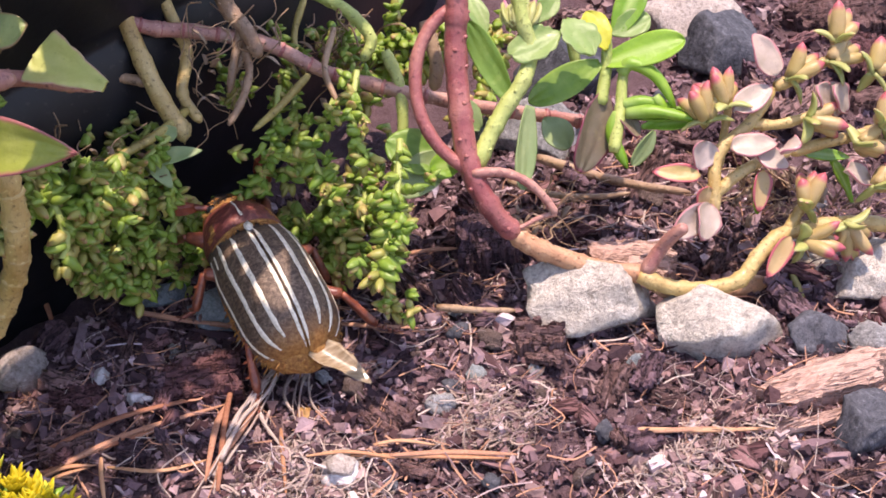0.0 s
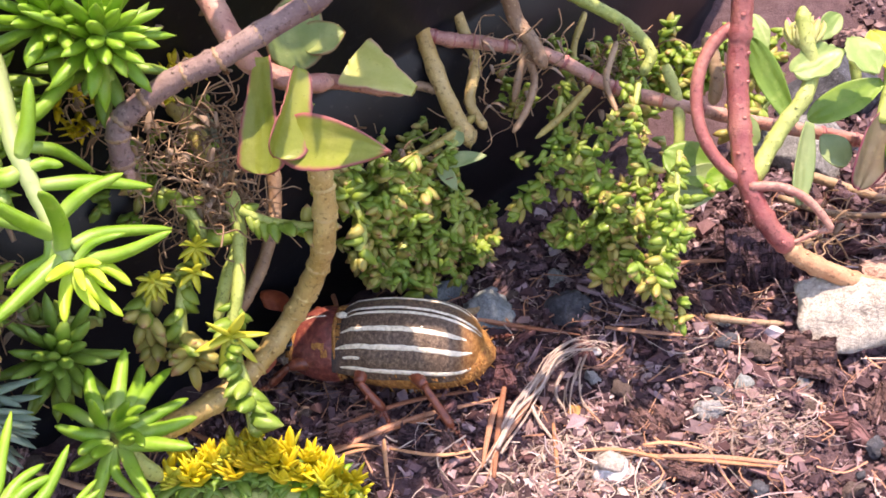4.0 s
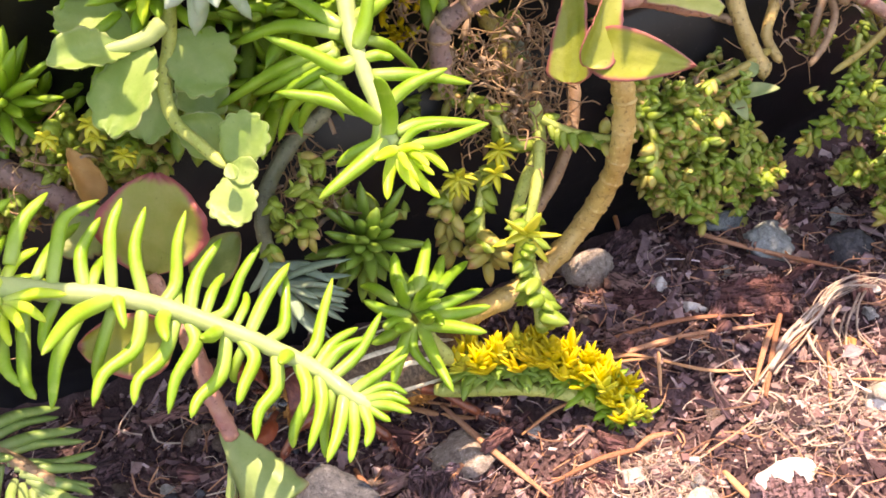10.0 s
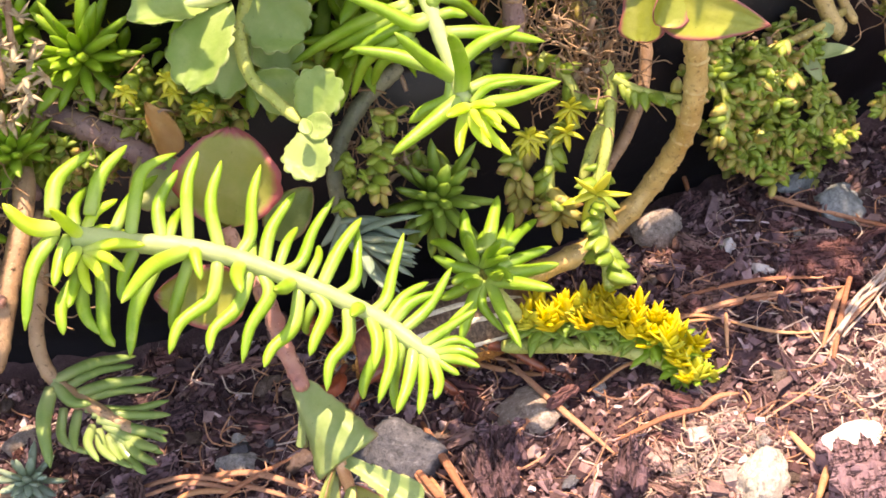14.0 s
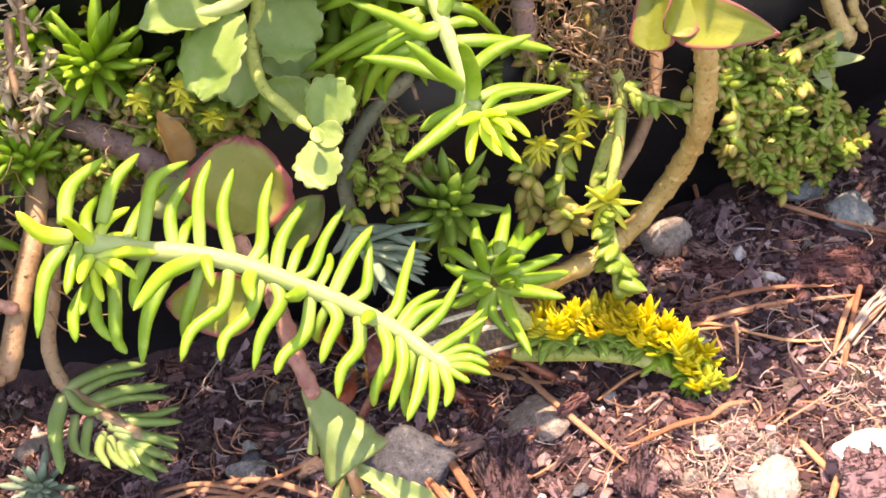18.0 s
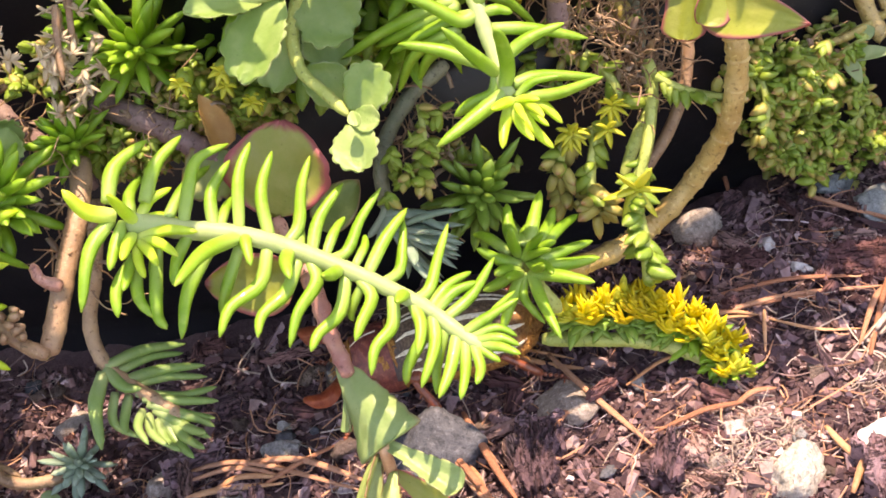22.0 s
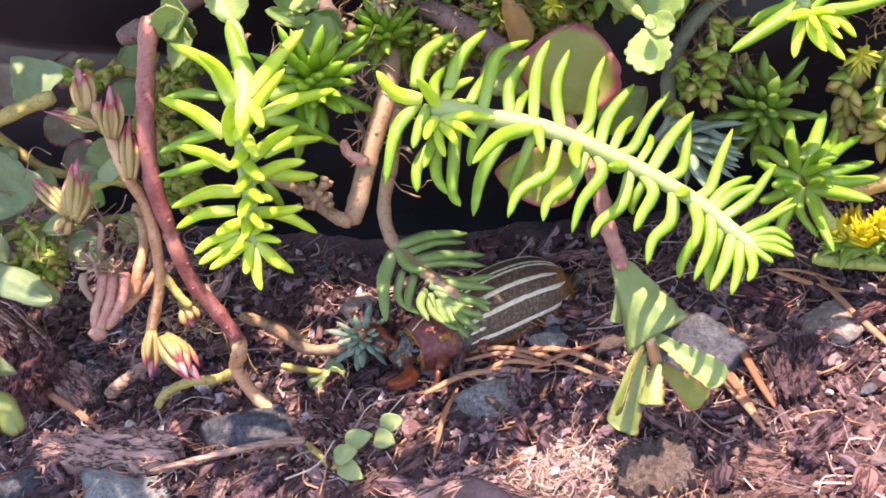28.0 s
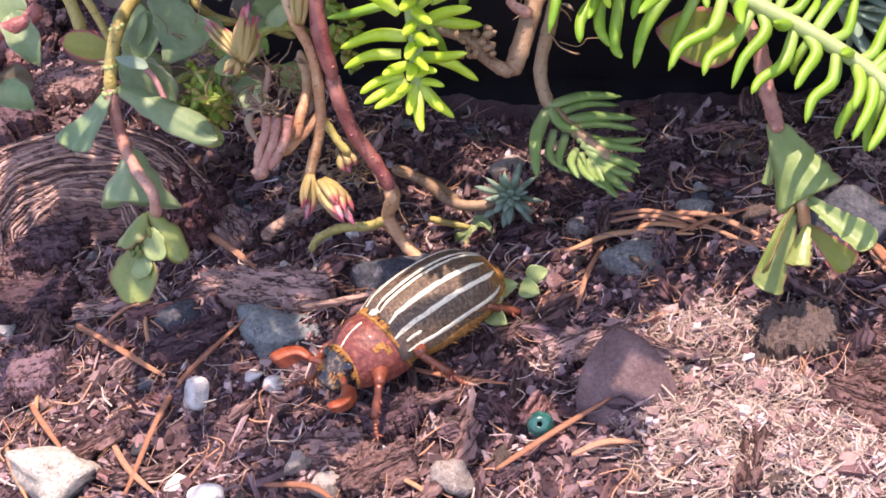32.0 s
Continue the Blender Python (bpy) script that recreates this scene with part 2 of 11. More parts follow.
M_ROUND = leaf_material("scalloped_leaf", (0.19, 0.34, 0.07), (0.28, 0.43, 0.11), (0.42, 0.55, 0.2), tip=(0.6, 0.6, 0.36), edge=0.95, trans=0.38)
M_REDEDGE = leaf_material("red_edged_leaf", (0.32, 0.4, 0.06), (0.47, 0.5, 0.1), (0.58, 0.54, 0.2), tip=(0.58, 0.17, 0.17), edge=0.8, trans=0.45)
M_PINKEDGE = leaf_material("pink_edged_leaf", (0.2, 0.27, 0.03), (0.31, 0.37, 0.045), (0.42, 0.43, 0.09), tip=(0.46, 0.15, 0.14), edge=0.82, trans=0.3)
M_CREAM = leaf_material("cream_leaf", (0.4, 0.46, 0.09), (0.55, 0.58, 0.15), (0.7, 0.68, 0.28), tip=(0.6, 0.3, 0.26), edge=0.9)
M_OLIVE = leaf_material("olive_leaf", (0.14, 0.22, 0.05), (0.25, 0.33, 0.09), (0.38, 0.44, 0.15), tip=(0.26, 0.16, 0.07))
M_PURPLE = leaf_material("purple_leaf", (0.14, 0.13, 0.075), (0.23, 0.19, 0.11), (0.31, 0.22, 0.16), tip=(0.26, 0.05, 0.09))
M_SEDUM = leaf_material("stonecrop_leaf", (0.14, 0.28, 0.03), (0.24, 0.39, 0.045), (0.4, 0.49, 0.08), tip=(0.46, 0.44, 0.14), edge=0.92)
M_SEDUM_TIP = leaf_material("stonecrop_tip", (0.3, 0.34, 0.06), (0.46, 0.44, 0.1), (0.6, 0.46, 0.16), tip=(0.42, 0.24, 0.1), edge=0.8)
M_YELLOW = leaf_material("yellow_petal", (0.6, 0.42, 0.01), (0.76, 0.62, 0.015), (0.84, 0.76, 0.04), rough=0.5, coat=0.0)
M_LIME = leaf_material("lime_petal", (0.5, 0.5, 0.03), (0.62, 0.62, 0.05), (0.74, 0.74, 0.1))
M_ORANGE = leaf_material("orange_dry_leaf", (0.42, 0.2, 0.05), (0.58, 0.31, 0.1), (0.68, 0.44, 0.18), rough=0.6, coat=0)
M_DRY = leaf_material("dry_leaf", (0.24, 0.15, 0.1), (0.38, 0.26, 0.18), (0.54, 0.41, 0.3), rough=0.75, coat=0)
M_DRY_CREAM = leaf_material("dry_flower", (0.42, 0.29, 0.16), (0.6, 0.47, 0.3), (0.76, 0.65, 0.47), rough=0.75, coat=0)
M_BUD = leaf_material("green_bud", (0.34, 0.38, 0.09), (0.47, 0.5, 0.15), (0.6, 0.58, 0.24), tip=(0.5, 0.22, 0.2), edge=0.9)
M_BUD_RED = leaf_material("red_green_bud", (0.46, 0.36, 0.1), (0.58, 0.42, 0.16), (0.64, 0.44, 0.24), tip=(0.58, 0.14, 0.16), edge=0.72)
M_PINKLEAF = leaf_material("pink_blushed_leaf", (0.38, 0.3, 0.2), (0.55, 0.43, 0.35), (0.72, 0.6, 0.53), tip=(0.6, 0.25, 0.28), edge=0.86)
M_PETAL = leaf_material("pink_petal", (0.5, 0.2, 0.2), (0.62, 0.3, 0.32), (0.7, 0.45, 0.4), tip=(0.7, 0.2, 0.34), edge=0.7)
M_DRY_PINK = leaf_material("dry_pink_flower", (0.26, 0.13, 0.1), (0.42, 0.24, 0.19), (0.58, 0.4, 0.3), rough=0.75, coat=0)
M_FAN = leaf_material("fan_leaf", (0.17, 0.29, 0.07), (0.25, 0.37, 0.11), (0.37, 0.47, 0.2), tip=(0.4, 0.2, 0.15), edge=0.95, trans=0.3)
M_SG = leaf_material("green_grey_leaf", (0.15, 0.29, 0.07), (0.23, 0.38, 0.1), (0.33, 0.47, 0.16), root=(0.34, 0.44, 0.2))
M_AQUA = leaf_material("blue_green_leaf", (0.15, 0.26, 0.1), (0.23, 0.34, 0.15), (0.34, 0.44, 0.25), tip=(0.5, 0.42, 0.38), edge=0.93)
M_STEM_GREEN = stem_material("green_stem", (0.28, 0.36, 0.07), (0.4, 0.47, 0.11), (0.52, 0.57, 0.19))
M_STEM_PALE = leaf_material("pale_green_stem", (0.36, 0.48, 0.17), (0.46, 0.57, 0.24), (0.56, 0.66, 0.33), rough=0.5, trans=0.3)
M_STEM_OLIVE = stem_material("olive_stem", (0.28, 0.2, 0.05), (0.43, 0.34, 0.09), (0.55, 0.47, 0.16))
M_STEM_TAN = stem_material("tan_stem", (0.43, 0.18, 0.09), (0.58, 0.31, 0.16), (0.66, 0.45, 0.26), 0.4)
M_STEM_GOLD = stem_material("golden_stem", (0.38, 0.24, 0.07), (0.54, 0.38, 0.13), (0.66, 0.5, 0.22), 0.45)
M_STEM_BROWN = stem_material("brown_stem", (0.2, 0.11, 0.06), (0.32, 0.19, 0.11), (0.44, 0.3, 0.18))
M_STEM_RED = stem_material("red_stem", (0.24, 0.05, 0.055), (0.38, 0.11, 0.105), (0.5, 0.22, 0.17), 0.36)
M_STEM_ROSE = stem_material("rose_stem", (0.36, 0.13, 0.11), (0.47, 0.22, 0.17), (0.55, 0.34, 0.25), 0.45)
M_STEM_GREY = stem_material("grey_green_stem", (0.14, 0.15, 0.09), (0.22, 0.23, 0.14), (0.32, 0.32, 0.21))
M_STICK = stem_material("purple_brown_stick", (0.13, 0.07, 0.065), (0.22, 0.135, 0.125), (0.34, 0.24, 0.21), 0.75)


# ---- mesh tools, lengths in millimetres ----
class Mesh:
    def __init__(self):
        self.v, self.f, self.a, self.m = [], [], [], []

    def add(self, verts, faces, along=None, slot=0):
        o = len(self.v)
        self.v.extend(verts)
        self.f.extend([tuple(i + o for i in q) for q in faces])
        self.a.extend(along if along is not None else [0.0] * len(verts))
        self.m.extend([slot] * len(faces))
        return self

    def data(self, name, mats, smooth=True, origin=(0, 0, 0)):
        me = bpy.data.meshes.new(name)
        o = np.array(origin, float)
        me.from_pydata(((np.array(self.v, float).reshape(-1, 3) - o) * MM).tolist(), [], self.f)
        for m in mats:
            me.materials.append(m)
        me.polygons.foreach_set("material_index", self.m)
        me.polygons.foreach_set("use_smooth", [smooth] * len(self.f))
        at = me.attributes.new("along", "FLOAT", "POINT")
        at.data.foreach_set("value", [float(x) for x in self.a])
        me.update()
        return me


def part(name, mesh, mats, parent=None, label="", smooth=True, origin=(0, 0, 0)):
    mats = mats if isinstance(mats, (list, tuple)) else [mats]
    ob = new(name, mesh.data(name, mats, smooth, origin))
    ob.location = Vector(origin) * MM
    if parent:
        ob.parent = parent
        if origin != (0, 0, 0):
            ob.location = Vector(origin) * MM - parent.location
        else:
            ob.location = -parent.location
    if label:
        tagged(ob, label)
    return ob


def thing(name, at, label, category, group=""):
    ob = new(name)
    ob.empty_display_size = 0.003
    ob.location = Vector(at) * MM
    return tagged(ob, label, category, group)


def unit(v):
    v = np.array(v, float)
    return v / (np.linalg.norm(v) + 1e-9)


def spline(points, steps):
    """Catmull-Rom through the points."""
    p = [np.array(q, float) for q in points]
    p = [2 * p[0] - p[1]] + p + [2 * p[-1] - p[-2]]
    out = []
    for i in range(1, len(p) - 2):
        for k in range(steps):
            t = k / steps
            a, b, c, d = p[i - 1 : i + 3]
            out.append(0.5 * (2 * b + (c - a) * t + (2 * a - 5 * b + 4 * c - d) * t * t + (3 * b - a - 3 * c + d) * t**3))
    out.append(p[-2])
    return out


def sweep(mesh, line, radii, seg=8, flat=1.0, side=None, along=None, slot=0, cap=True):
    """A tube along a line; flat squeezes it along the normal."""
    n = len(line)
    verts, al = [], []
    s = None
    for i in range(n):
        d = unit(line[min(i + 1, n - 1)] - line[max(i - 1, 0)])
        if s is None:
            s = unit(np.cross(d, side if side is not None else (0.3, 0.2, 1.0)))
        s = unit(s - d * (s @ d))
        w = np.cross(s, d)
        for k in range(seg):
            a = 2 * math.pi * k / seg
            verts.append(line[i] + radii[i] * (math.cos(a) * s + flat * math.sin(a) * w))
            al.append(along[i] if along is not None else i / (n - 1))
    faces = [(i * seg + k, i * seg + (k + 1) % seg, (i + 1) * seg + (k + 1) % seg, (i + 1) * seg + k) for i in range(n - 1) for k in range(seg)]
    if cap:
        faces += [tuple(range(seg - 1, -1, -1)), tuple((n - 1) * seg + k for k in range(seg))]
    return mesh.add(verts, faces, al, slot)


def stalk(points, r0, r1=None, knots=True, steps=7, seg=9, seed=0):
    """A stem: tapered, uneven, with swollen nodes and leaf scars."""
    rng = random.Random(int(seed + abs(points[0][0]) * 13))
    r1 = r0 if r1 is None else r1
    line = spline(points, steps)
    n = len(line)
    radii = []
    for i in range(n):
        r = r0 + (r1 - r0) * i / (n - 1)
        r *= 1 + rng.uniform(-0.05, 0.05)
        if knots and i % 6 == 3:
            r *= 1.13
        radii.append(r)
    radii[0] *= 0.7
    radii[-1] *= 0.35
    radii[-2] *= 0.8
    m = sweep(Mesh(), line, radii, seg)
    if knots:
        for i in range(2, n - 1, 2):
            d = unit(line[i + 1] - line[i - 1])
            o = unit(np.cross(d, [rng.uniform(-1, 1) for _ in range(3)]))
            blob(m, line[i] + o * radii[i] * 0.9, (r0 * 0.26, r0 * 0.26, r0 * 0.2), rng)
    return m


BLOB = None


def blob(mesh, at, size, rng=None, rough=0.0, slot=0):
    """A small rounded lump."""
    global BLOB
    if BLOB is None:
        bm = bmesh.new()
        bmesh.ops.create_icosphere(bm, subdivisions=1, radius=1)
        BLOB = ([np.array(v.co) for v in bm.verts], [tuple(v.index for v in f.verts) for f in bm.faces])
        bm.free()
    vs = []
    for v in BLOB[0]:
        k = 1 + (rng.uniform(-rough, rough) if rough else 0)
        vs.append(np.array(at, float) + v * np.array(size) * k)
    return mesh.add(vs, BLOB[1], None, slot)


def fleshy(mesh, base, tip, width=1.6, bow=(0, 0, 0), flat=0.75, seg=8, steps=7, slot=0, side=None, point=0.42):
    """A thick finger-like leaf from base to tip, bowed by a vector."""
    b, t, w = np.array(base, float), np.array(tip, float), np.array(bow, float)
    line, radii = [], []
    for i in range(steps + 1):
        u = i / steps
        line.append(b + (t - b) * u + w * math.sin(math.pi * u))
        body = 0.74 + 0.26 * math.sin(math.pi * (0.15 + 0.8 * u))
        end = math.sqrt(max(0.0, 1 - max(0.0, (u - (1 - point)) / point) ** 2.2))
        radii.append(max(0.05, 0.5 * width * body * max(end, 0.1)))
    return sweep(mesh, line, radii, seg, flat, side, slot=slot)


def broad(mesh, base, tip, normal, width, scallop=0, depth=0.08, cup=0.15, bend=0.15, thick=0.5, nu=12, nv=10, taper=0.6, twist=0.0, slot=0, ragged=0.0, seed=0, fan=False):
    """A broad flat leaf with thickness. scallop: lobes round its rim; cup: edges raised; bend: tip drooping; taper: how narrow at its base."""
    rng = random.Random(seed)
    b, t = np.array(base, float), np.array(tip, float)
    ax = t - b
    ln = np.linalg.norm(ax)
    d = ax / ln
    nrm = unit(np.array(normal, float) - d * (np.array(normal, float) @ d))
    s = np.cross(d, nrm)
    top, al = [], []
    for i in range(nu + 1):
        u = i / nu
        prof = math.sin(math.pi * min(1, u ** taper)) ** 0.62 if 0 < u < 1 else 0.0
        if fan:
            prof = (0.13 + 0.87 * u**0.85) * math.sqrt(max(0.05, 1 - max(0.0, (u - 0.86) / 0.15) ** 2))
        prof = max(prof, 0.06)
        for j in range(nv + 1):
            v = 2 * j / nv - 1
            rim = max(abs(v), max(0.0, (u - 0.55) / 0.45))
            w = 0.5 * width * prof
            if scallop and abs(v) > 0.7:
                w *= 1 + depth * (abs(math.sin(u * scallop * math.pi * 0.5)) - 0.5) * (abs(v) - 0.7) / 0.3
            lu = u * ln
            if scallop and u > 0.85:
                lu += ln * depth * 0.6 * (abs(math.cos(v * scallop * 0.8)) - 0.5) * (u - 0.85) / 0.15
            if ragged:
                w *= 1 + rng.uniform(-ragged, ragged)
            up = cup * width * v * v * prof - bend * ln * u * u + twist * v * u * width + 0.05 * width * math.sin(u * 9 + v * 3 + seed) * abs(v) + rng.uniform(-1, 1) * 0.01 * width
            top.append(b + d * lu + s * (v * w) + nrm * up)
            al.append(rim)
    k = nv + 1
    m = len(top)
    bottom = [p - nrm * thick * (0.35 + 0.65 * (1 - r)) for p, r in zip(top, al)]
    faces = []
    for i in range(nu):
        for j in range(nv):
            q = (i * k + j, i * k + j + 1, (i + 1) * k + j + 1, (i + 1) * k + j)
            faces.append(q)
            faces.append(tuple(m + a for a in reversed(q)))
    ring = [j for j in range(k)] + [i * k + nv for i in range(1, nu + 1)] + [nu * k + j for j in range(nv - 1, -1, -1)] + [i * k for i in range(nu - 1, 0, -1)]
    for a, c in zip(ring, ring[1:] + ring[:1]):
        faces.append((a, m + a, m + c, c))
    return mesh.add(top + bottom, faces, al + al, slot)


def stone(name, at, size, mat, label, seed, turn=0, category="stone", group="", facets=0.35, sub=4, tilt=0, box=1.0):
    """A worn, faceted stone that sits a little way into the ground."""
    bm = bmesh.new()
    bmesh.ops.create_icosphere(bm, subdivisions=sub, radius=1)
    rng = random.Random(seed)
    cuts = [(unit([rng.uniform(-1, 1) for _ in range(3)]), rng.uniform(0.5, 0.82)) for _ in range(14)]
    off = Vector((seed * 3.1, seed * 1.7, 0))
    for v in bm.verts:
        c = np.array(v.co)
        c = np.sign(c) * np.abs(c) ** box
        for nn, lim in cuts:
            over = c @ nn - lim
            if over > 0:
                c = c - nn * over * 0.92
        k = 1 + facets * (0.5 * noise.noise(Vector(c) * 1.7 + off) + 0.22 * noise.noise(Vector(c) * 4.5 + off) + 0.13 * noise.noise(Vector(c) * 12 + off))
        v.co = Vector(c * k * np.array(size)) * MM
    me = bpy.data.meshes.new(name)
    bm.to_mesh(me)
    bm.free()
    me.materials.append(mat)
    me.polygons.foreach_set("use_smooth", [True] * len(me.polygons))
    ob = new(name, me)
    ob.matrix_world = pose(at[0] * MM, at[1] * MM, at[2] * MM, tilt, tilt * 0.4, turn)
    return tagged(ob, label, category, group)


# ---- ground and pot ----
def ground_height(x, y):
    """Millimetres; gentle mounds, crumbly near the walked strip."""
    v = Vector((x, y, 0))
    return 2.2 * noise.noise(v / 34) + 1.3 * noise.noise(v / 11) + 0.9 * noise.noise(v / 4.2) + 0.55 * noise.noise(v / 1.9) - 1.2 - 5.5 * math.exp(-((x + 72) / 19) ** 2 - ((y + 3) / 15) ** 2)


def build_ground():
    m = Mesh()
    step = 1.1
    xs, ys = np.arange(-220, 180, step), np.arange(-150, 125, step)
    verts = [(x, y, ground_height(x, y)) for y in ys for x in xs]
    k = len(xs)
    faces = [(j * k + i, j * k + i + 1, (j + 1) * k + i + 1, (j + 1) * k + i) for j in range(len(ys) - 1) for i in range(k - 1)]
    m.add(verts, faces)
    # the same sheet runs on, plain, to the horizon
    bottom = [i for i in range(k)]
    right = [j * k + k - 1 for j in range(len(ys))]
    topr = [(len(ys) - 1) * k + i for i in range(k - 1, -1, -1)]
    left = [j * k for j in range(len(ys) - 1, -1, -1)]
    ring = bottom + right[1:] + topr[1:] + left[1:-1]
    far = []
    for i in ring:
        x, y, z = verts[i]
        f = 4e6 / max(abs(x), abs(y), 1)
        far.append((x * f, y * f, -1.0))
    o = len(verts)
    m.v.extend(far)
    m.a.extend([0.0] * len(far))
    n = len(ring)
    for i in range(n):
        m.f.append((ring[i], o + i, o + (i + 1) % n, ring[(i + 1) % n]))
        m.m.append(0)
    return tagged(part("ground", m, M_SOIL), "dark brown crumbly garden soil under mulch", "soil", kind="structure")


build_ground()

POT = (-60.0, 216.0, 200.0)


def build_pot():
    pot = thing("plant_pot", (POT[0], POT[1], 0), "large black plastic pot, overgrown, standing on soil", "plant pot")
    prof = [(-6, 0), (0, -1), (3, -1), (3.6, -0.2), (30, 1.5), (31, 0.6), (33, 0.6), (34, 1.6), (56, 3.2), (57, 4.6), (62, 4.8), (63, 3.4), (63, 0.5), (50, -2.5), (49, -8)]
    seg = 160
    m = Mesh()
    verts = []
    for z, o in prof:
        for k in range(seg):
            a = 2 * math.pi * k / seg
            r = POT[2] + o + 0.5 * noise.noise(Vector((math.cos(a) * 9, math.sin(a) * 9, z / 18)))
            verts.append((POT[0] + r * math.cos(a), POT[1] + r * math.sin(a), z))
    faces = [(i * seg + k, i * seg + (k + 1) % seg, (i + 1) * seg + (k + 1) % seg, (i + 1) * seg + k) for i in range(len(prof) - 1) for k in range(seg)]
    m.add(verts, faces)
    part("wall", m, M_POT, pot)
    soil = Mesh()
    rings, vs = 12, []
    for i in range(rings + 1):
        for k in range(seg):
            a = 2 * math.pi * k / seg
            r = (POT[2] - 1.5) * (1 - i / rings * 0.999)
            x, y = POT[0] + r * math.cos(a), POT[1] + r * math.sin(a)
            vs.append((x, y, 52 + 2 * noise.noise(Vector((x / 12, y / 12, 5)))))
    soil.add(vs, [(i * seg + k, i * seg + (k + 1) % seg, (i + 1) * seg + (k + 1) % seg, (i + 1) * seg + k) for i in range(rings) for k in range(seg)])
    part("potting_soil", soil, M_SOIL, pot, "dark potting soil")
    return pot


build_pot()

# ---- beetle ----
def beetle_materials():
    n = Nodes("wing_case")
    fine = n.noise(2300, 4, 0.75)
    c = n.ramp(fine, [(0.34, (0.045, 0.027, 0.02)), (0.5, (0.12, 0.078, 0.052)), (0.7, (0.26, 0.185, 0.125))])
    a = n.add("Attribute")
    a.attribute_name = "along"
    c = n.mix(n.ramp(a.outputs["Fac"], [(0.8, (0, 0, 0)), (1.0, (1, 1, 1))]), c, n.ramp(fine, [(0.35, (0.25, 0.09, 0.02)), (0.7, (0.5, 0.24, 0.06))]))
    c = n.mix(n.ramp(a.outputs["Fac"], [(0.0, (0.8, 0.8, 0.8)), (0.1, (0, 0, 0))]), c, (0.04, 0.035, 0.045))
    n.colour(c).bump(fine, 0.45, 0.0002).set(rough=0.5, coat=0.08, spec=0.3)
    case = n.mat
    n = Nodes("white_scales")
    fine = n.noise(2600, 3)
    n.colour(n.ramp(fine, [(0.32, (0.52, 0.45, 0.31)), (0.55, (0.82, 0.75, 0.6))])).bump(fine, 0.5, 0.0002).set(rough=0.7)
    scales = n.mat
    n = Nodes("red_brown_shell")
    fine = n.noise(1500, 3)
    n.colour(n.ramp(fine, [(0.3, (0.1, 0.02, 0.018)), (0.55, (0.21, 0.05, 0.038)), (0.75, (0.32, 0.12, 0.07))])).bump(fine, 0.7, 0.0003).set(rough=0.48, coat=0.15)
    shell = n.mat
    n = Nodes("rust_leg")
    fine = n.noise(1200, 3)
    c = n.ramp(fine, [(0.3, (0.13, 0.03, 0.02)), (0.7, (0.3, 0.085, 0.04))])
    n.colour(c).bump(fine, 0.3, 0.0002).set(rough=0.35, coat=0.2)
    leg = n.mat
    n = Nodes("orange_antenna")
    fine = n.noise(900, 3)
    c = n.ramp(fine, [(0.3, (0.24, 0.04, 0.018)), (0.7, (0.42, 0.1, 0.04))])
    n.colour(c).bump(fine, 0.4, 0.0003).set(rough=0.45, coat=0.1).translucent(0.2, c)
    ant = n.mat
    n = Nodes("black_eye")
    n.colour(n.ramp(n.noise(4000), [(0.4, (0.008, 0.008, 0.01)), (0.7, (0.03, 0.03, 0.035))])).set(rough=0.12, coat=0.6)
    eye = n.mat
    n = Nodes("ochre_hair")
    fine = n.noise(2200, 4)
    n.colour(n.ramp(fine, [(0.35, (0.24, 0.085, 0.02)), (0.65, (0.52, 0.25, 0.06))])).bump(fine, 0.9, 0.0005).set(rough=0.75)
    hair = n.mat
    n = Nodes("folded_wing")
    fine = n.noise(500, 4, 0.6, (1, 5, 1))
    c = n.ramp(fine, [(0.3, (0.3, 0.19, 0.09)), (0.7, (0.62, 0.49, 0.32))])
    n.colour(c).set(rough=0.35, coat=0.3).translucent(0.35, c)
    film = n.mat
    n = Nodes("dark_head")
    fine = n.noise(1300, 4)
    n.colour(n.ramp(fine, [(0.36, (0.014, 0.015, 0.022)), (0.54, (0.05, 0.042, 0.042)), (0.66, (0.32, 0.2, 0.09))])).bump(fine, 0.5, 0.0003).set(rough=0.3, coat=0.4)
    return case, scales, shell, leg, ant, eye, hair, film, n.mat


def case_point(side, u, a, lift=0.0):
    """A point of the wing case: u from the front to the tail, a from the seam to the side, in degrees."""
    y = 6.2 - 17.6 * u
    close = math.sqrt(max(0.0, 1 - max(0.0, (u - 0.6) / 0.402) ** 3.0))
    front = min(1.0, 0.86 + u * 0.5)
    w = 5.55 * close * front + 0.15
    h = 5.6 * (0.84 + 0.22 * math.sin(math.pi * min(1, u * 1.1))) * (0.35 + 0.65 * close) * min(1.0, 0.8 + u * 1.6)
    r = math.radians(a)
    x = (w + lift) * math.sin(r) ** 0.9 if a > 0 else 0.0
    z = 3.6 + (h + lift) * (math.cos(r) if a < 90 else 0.7 * math.cos(r)) - 0.5 * (1 - close)
    return np.array((side * (0.06 + x), y, z))


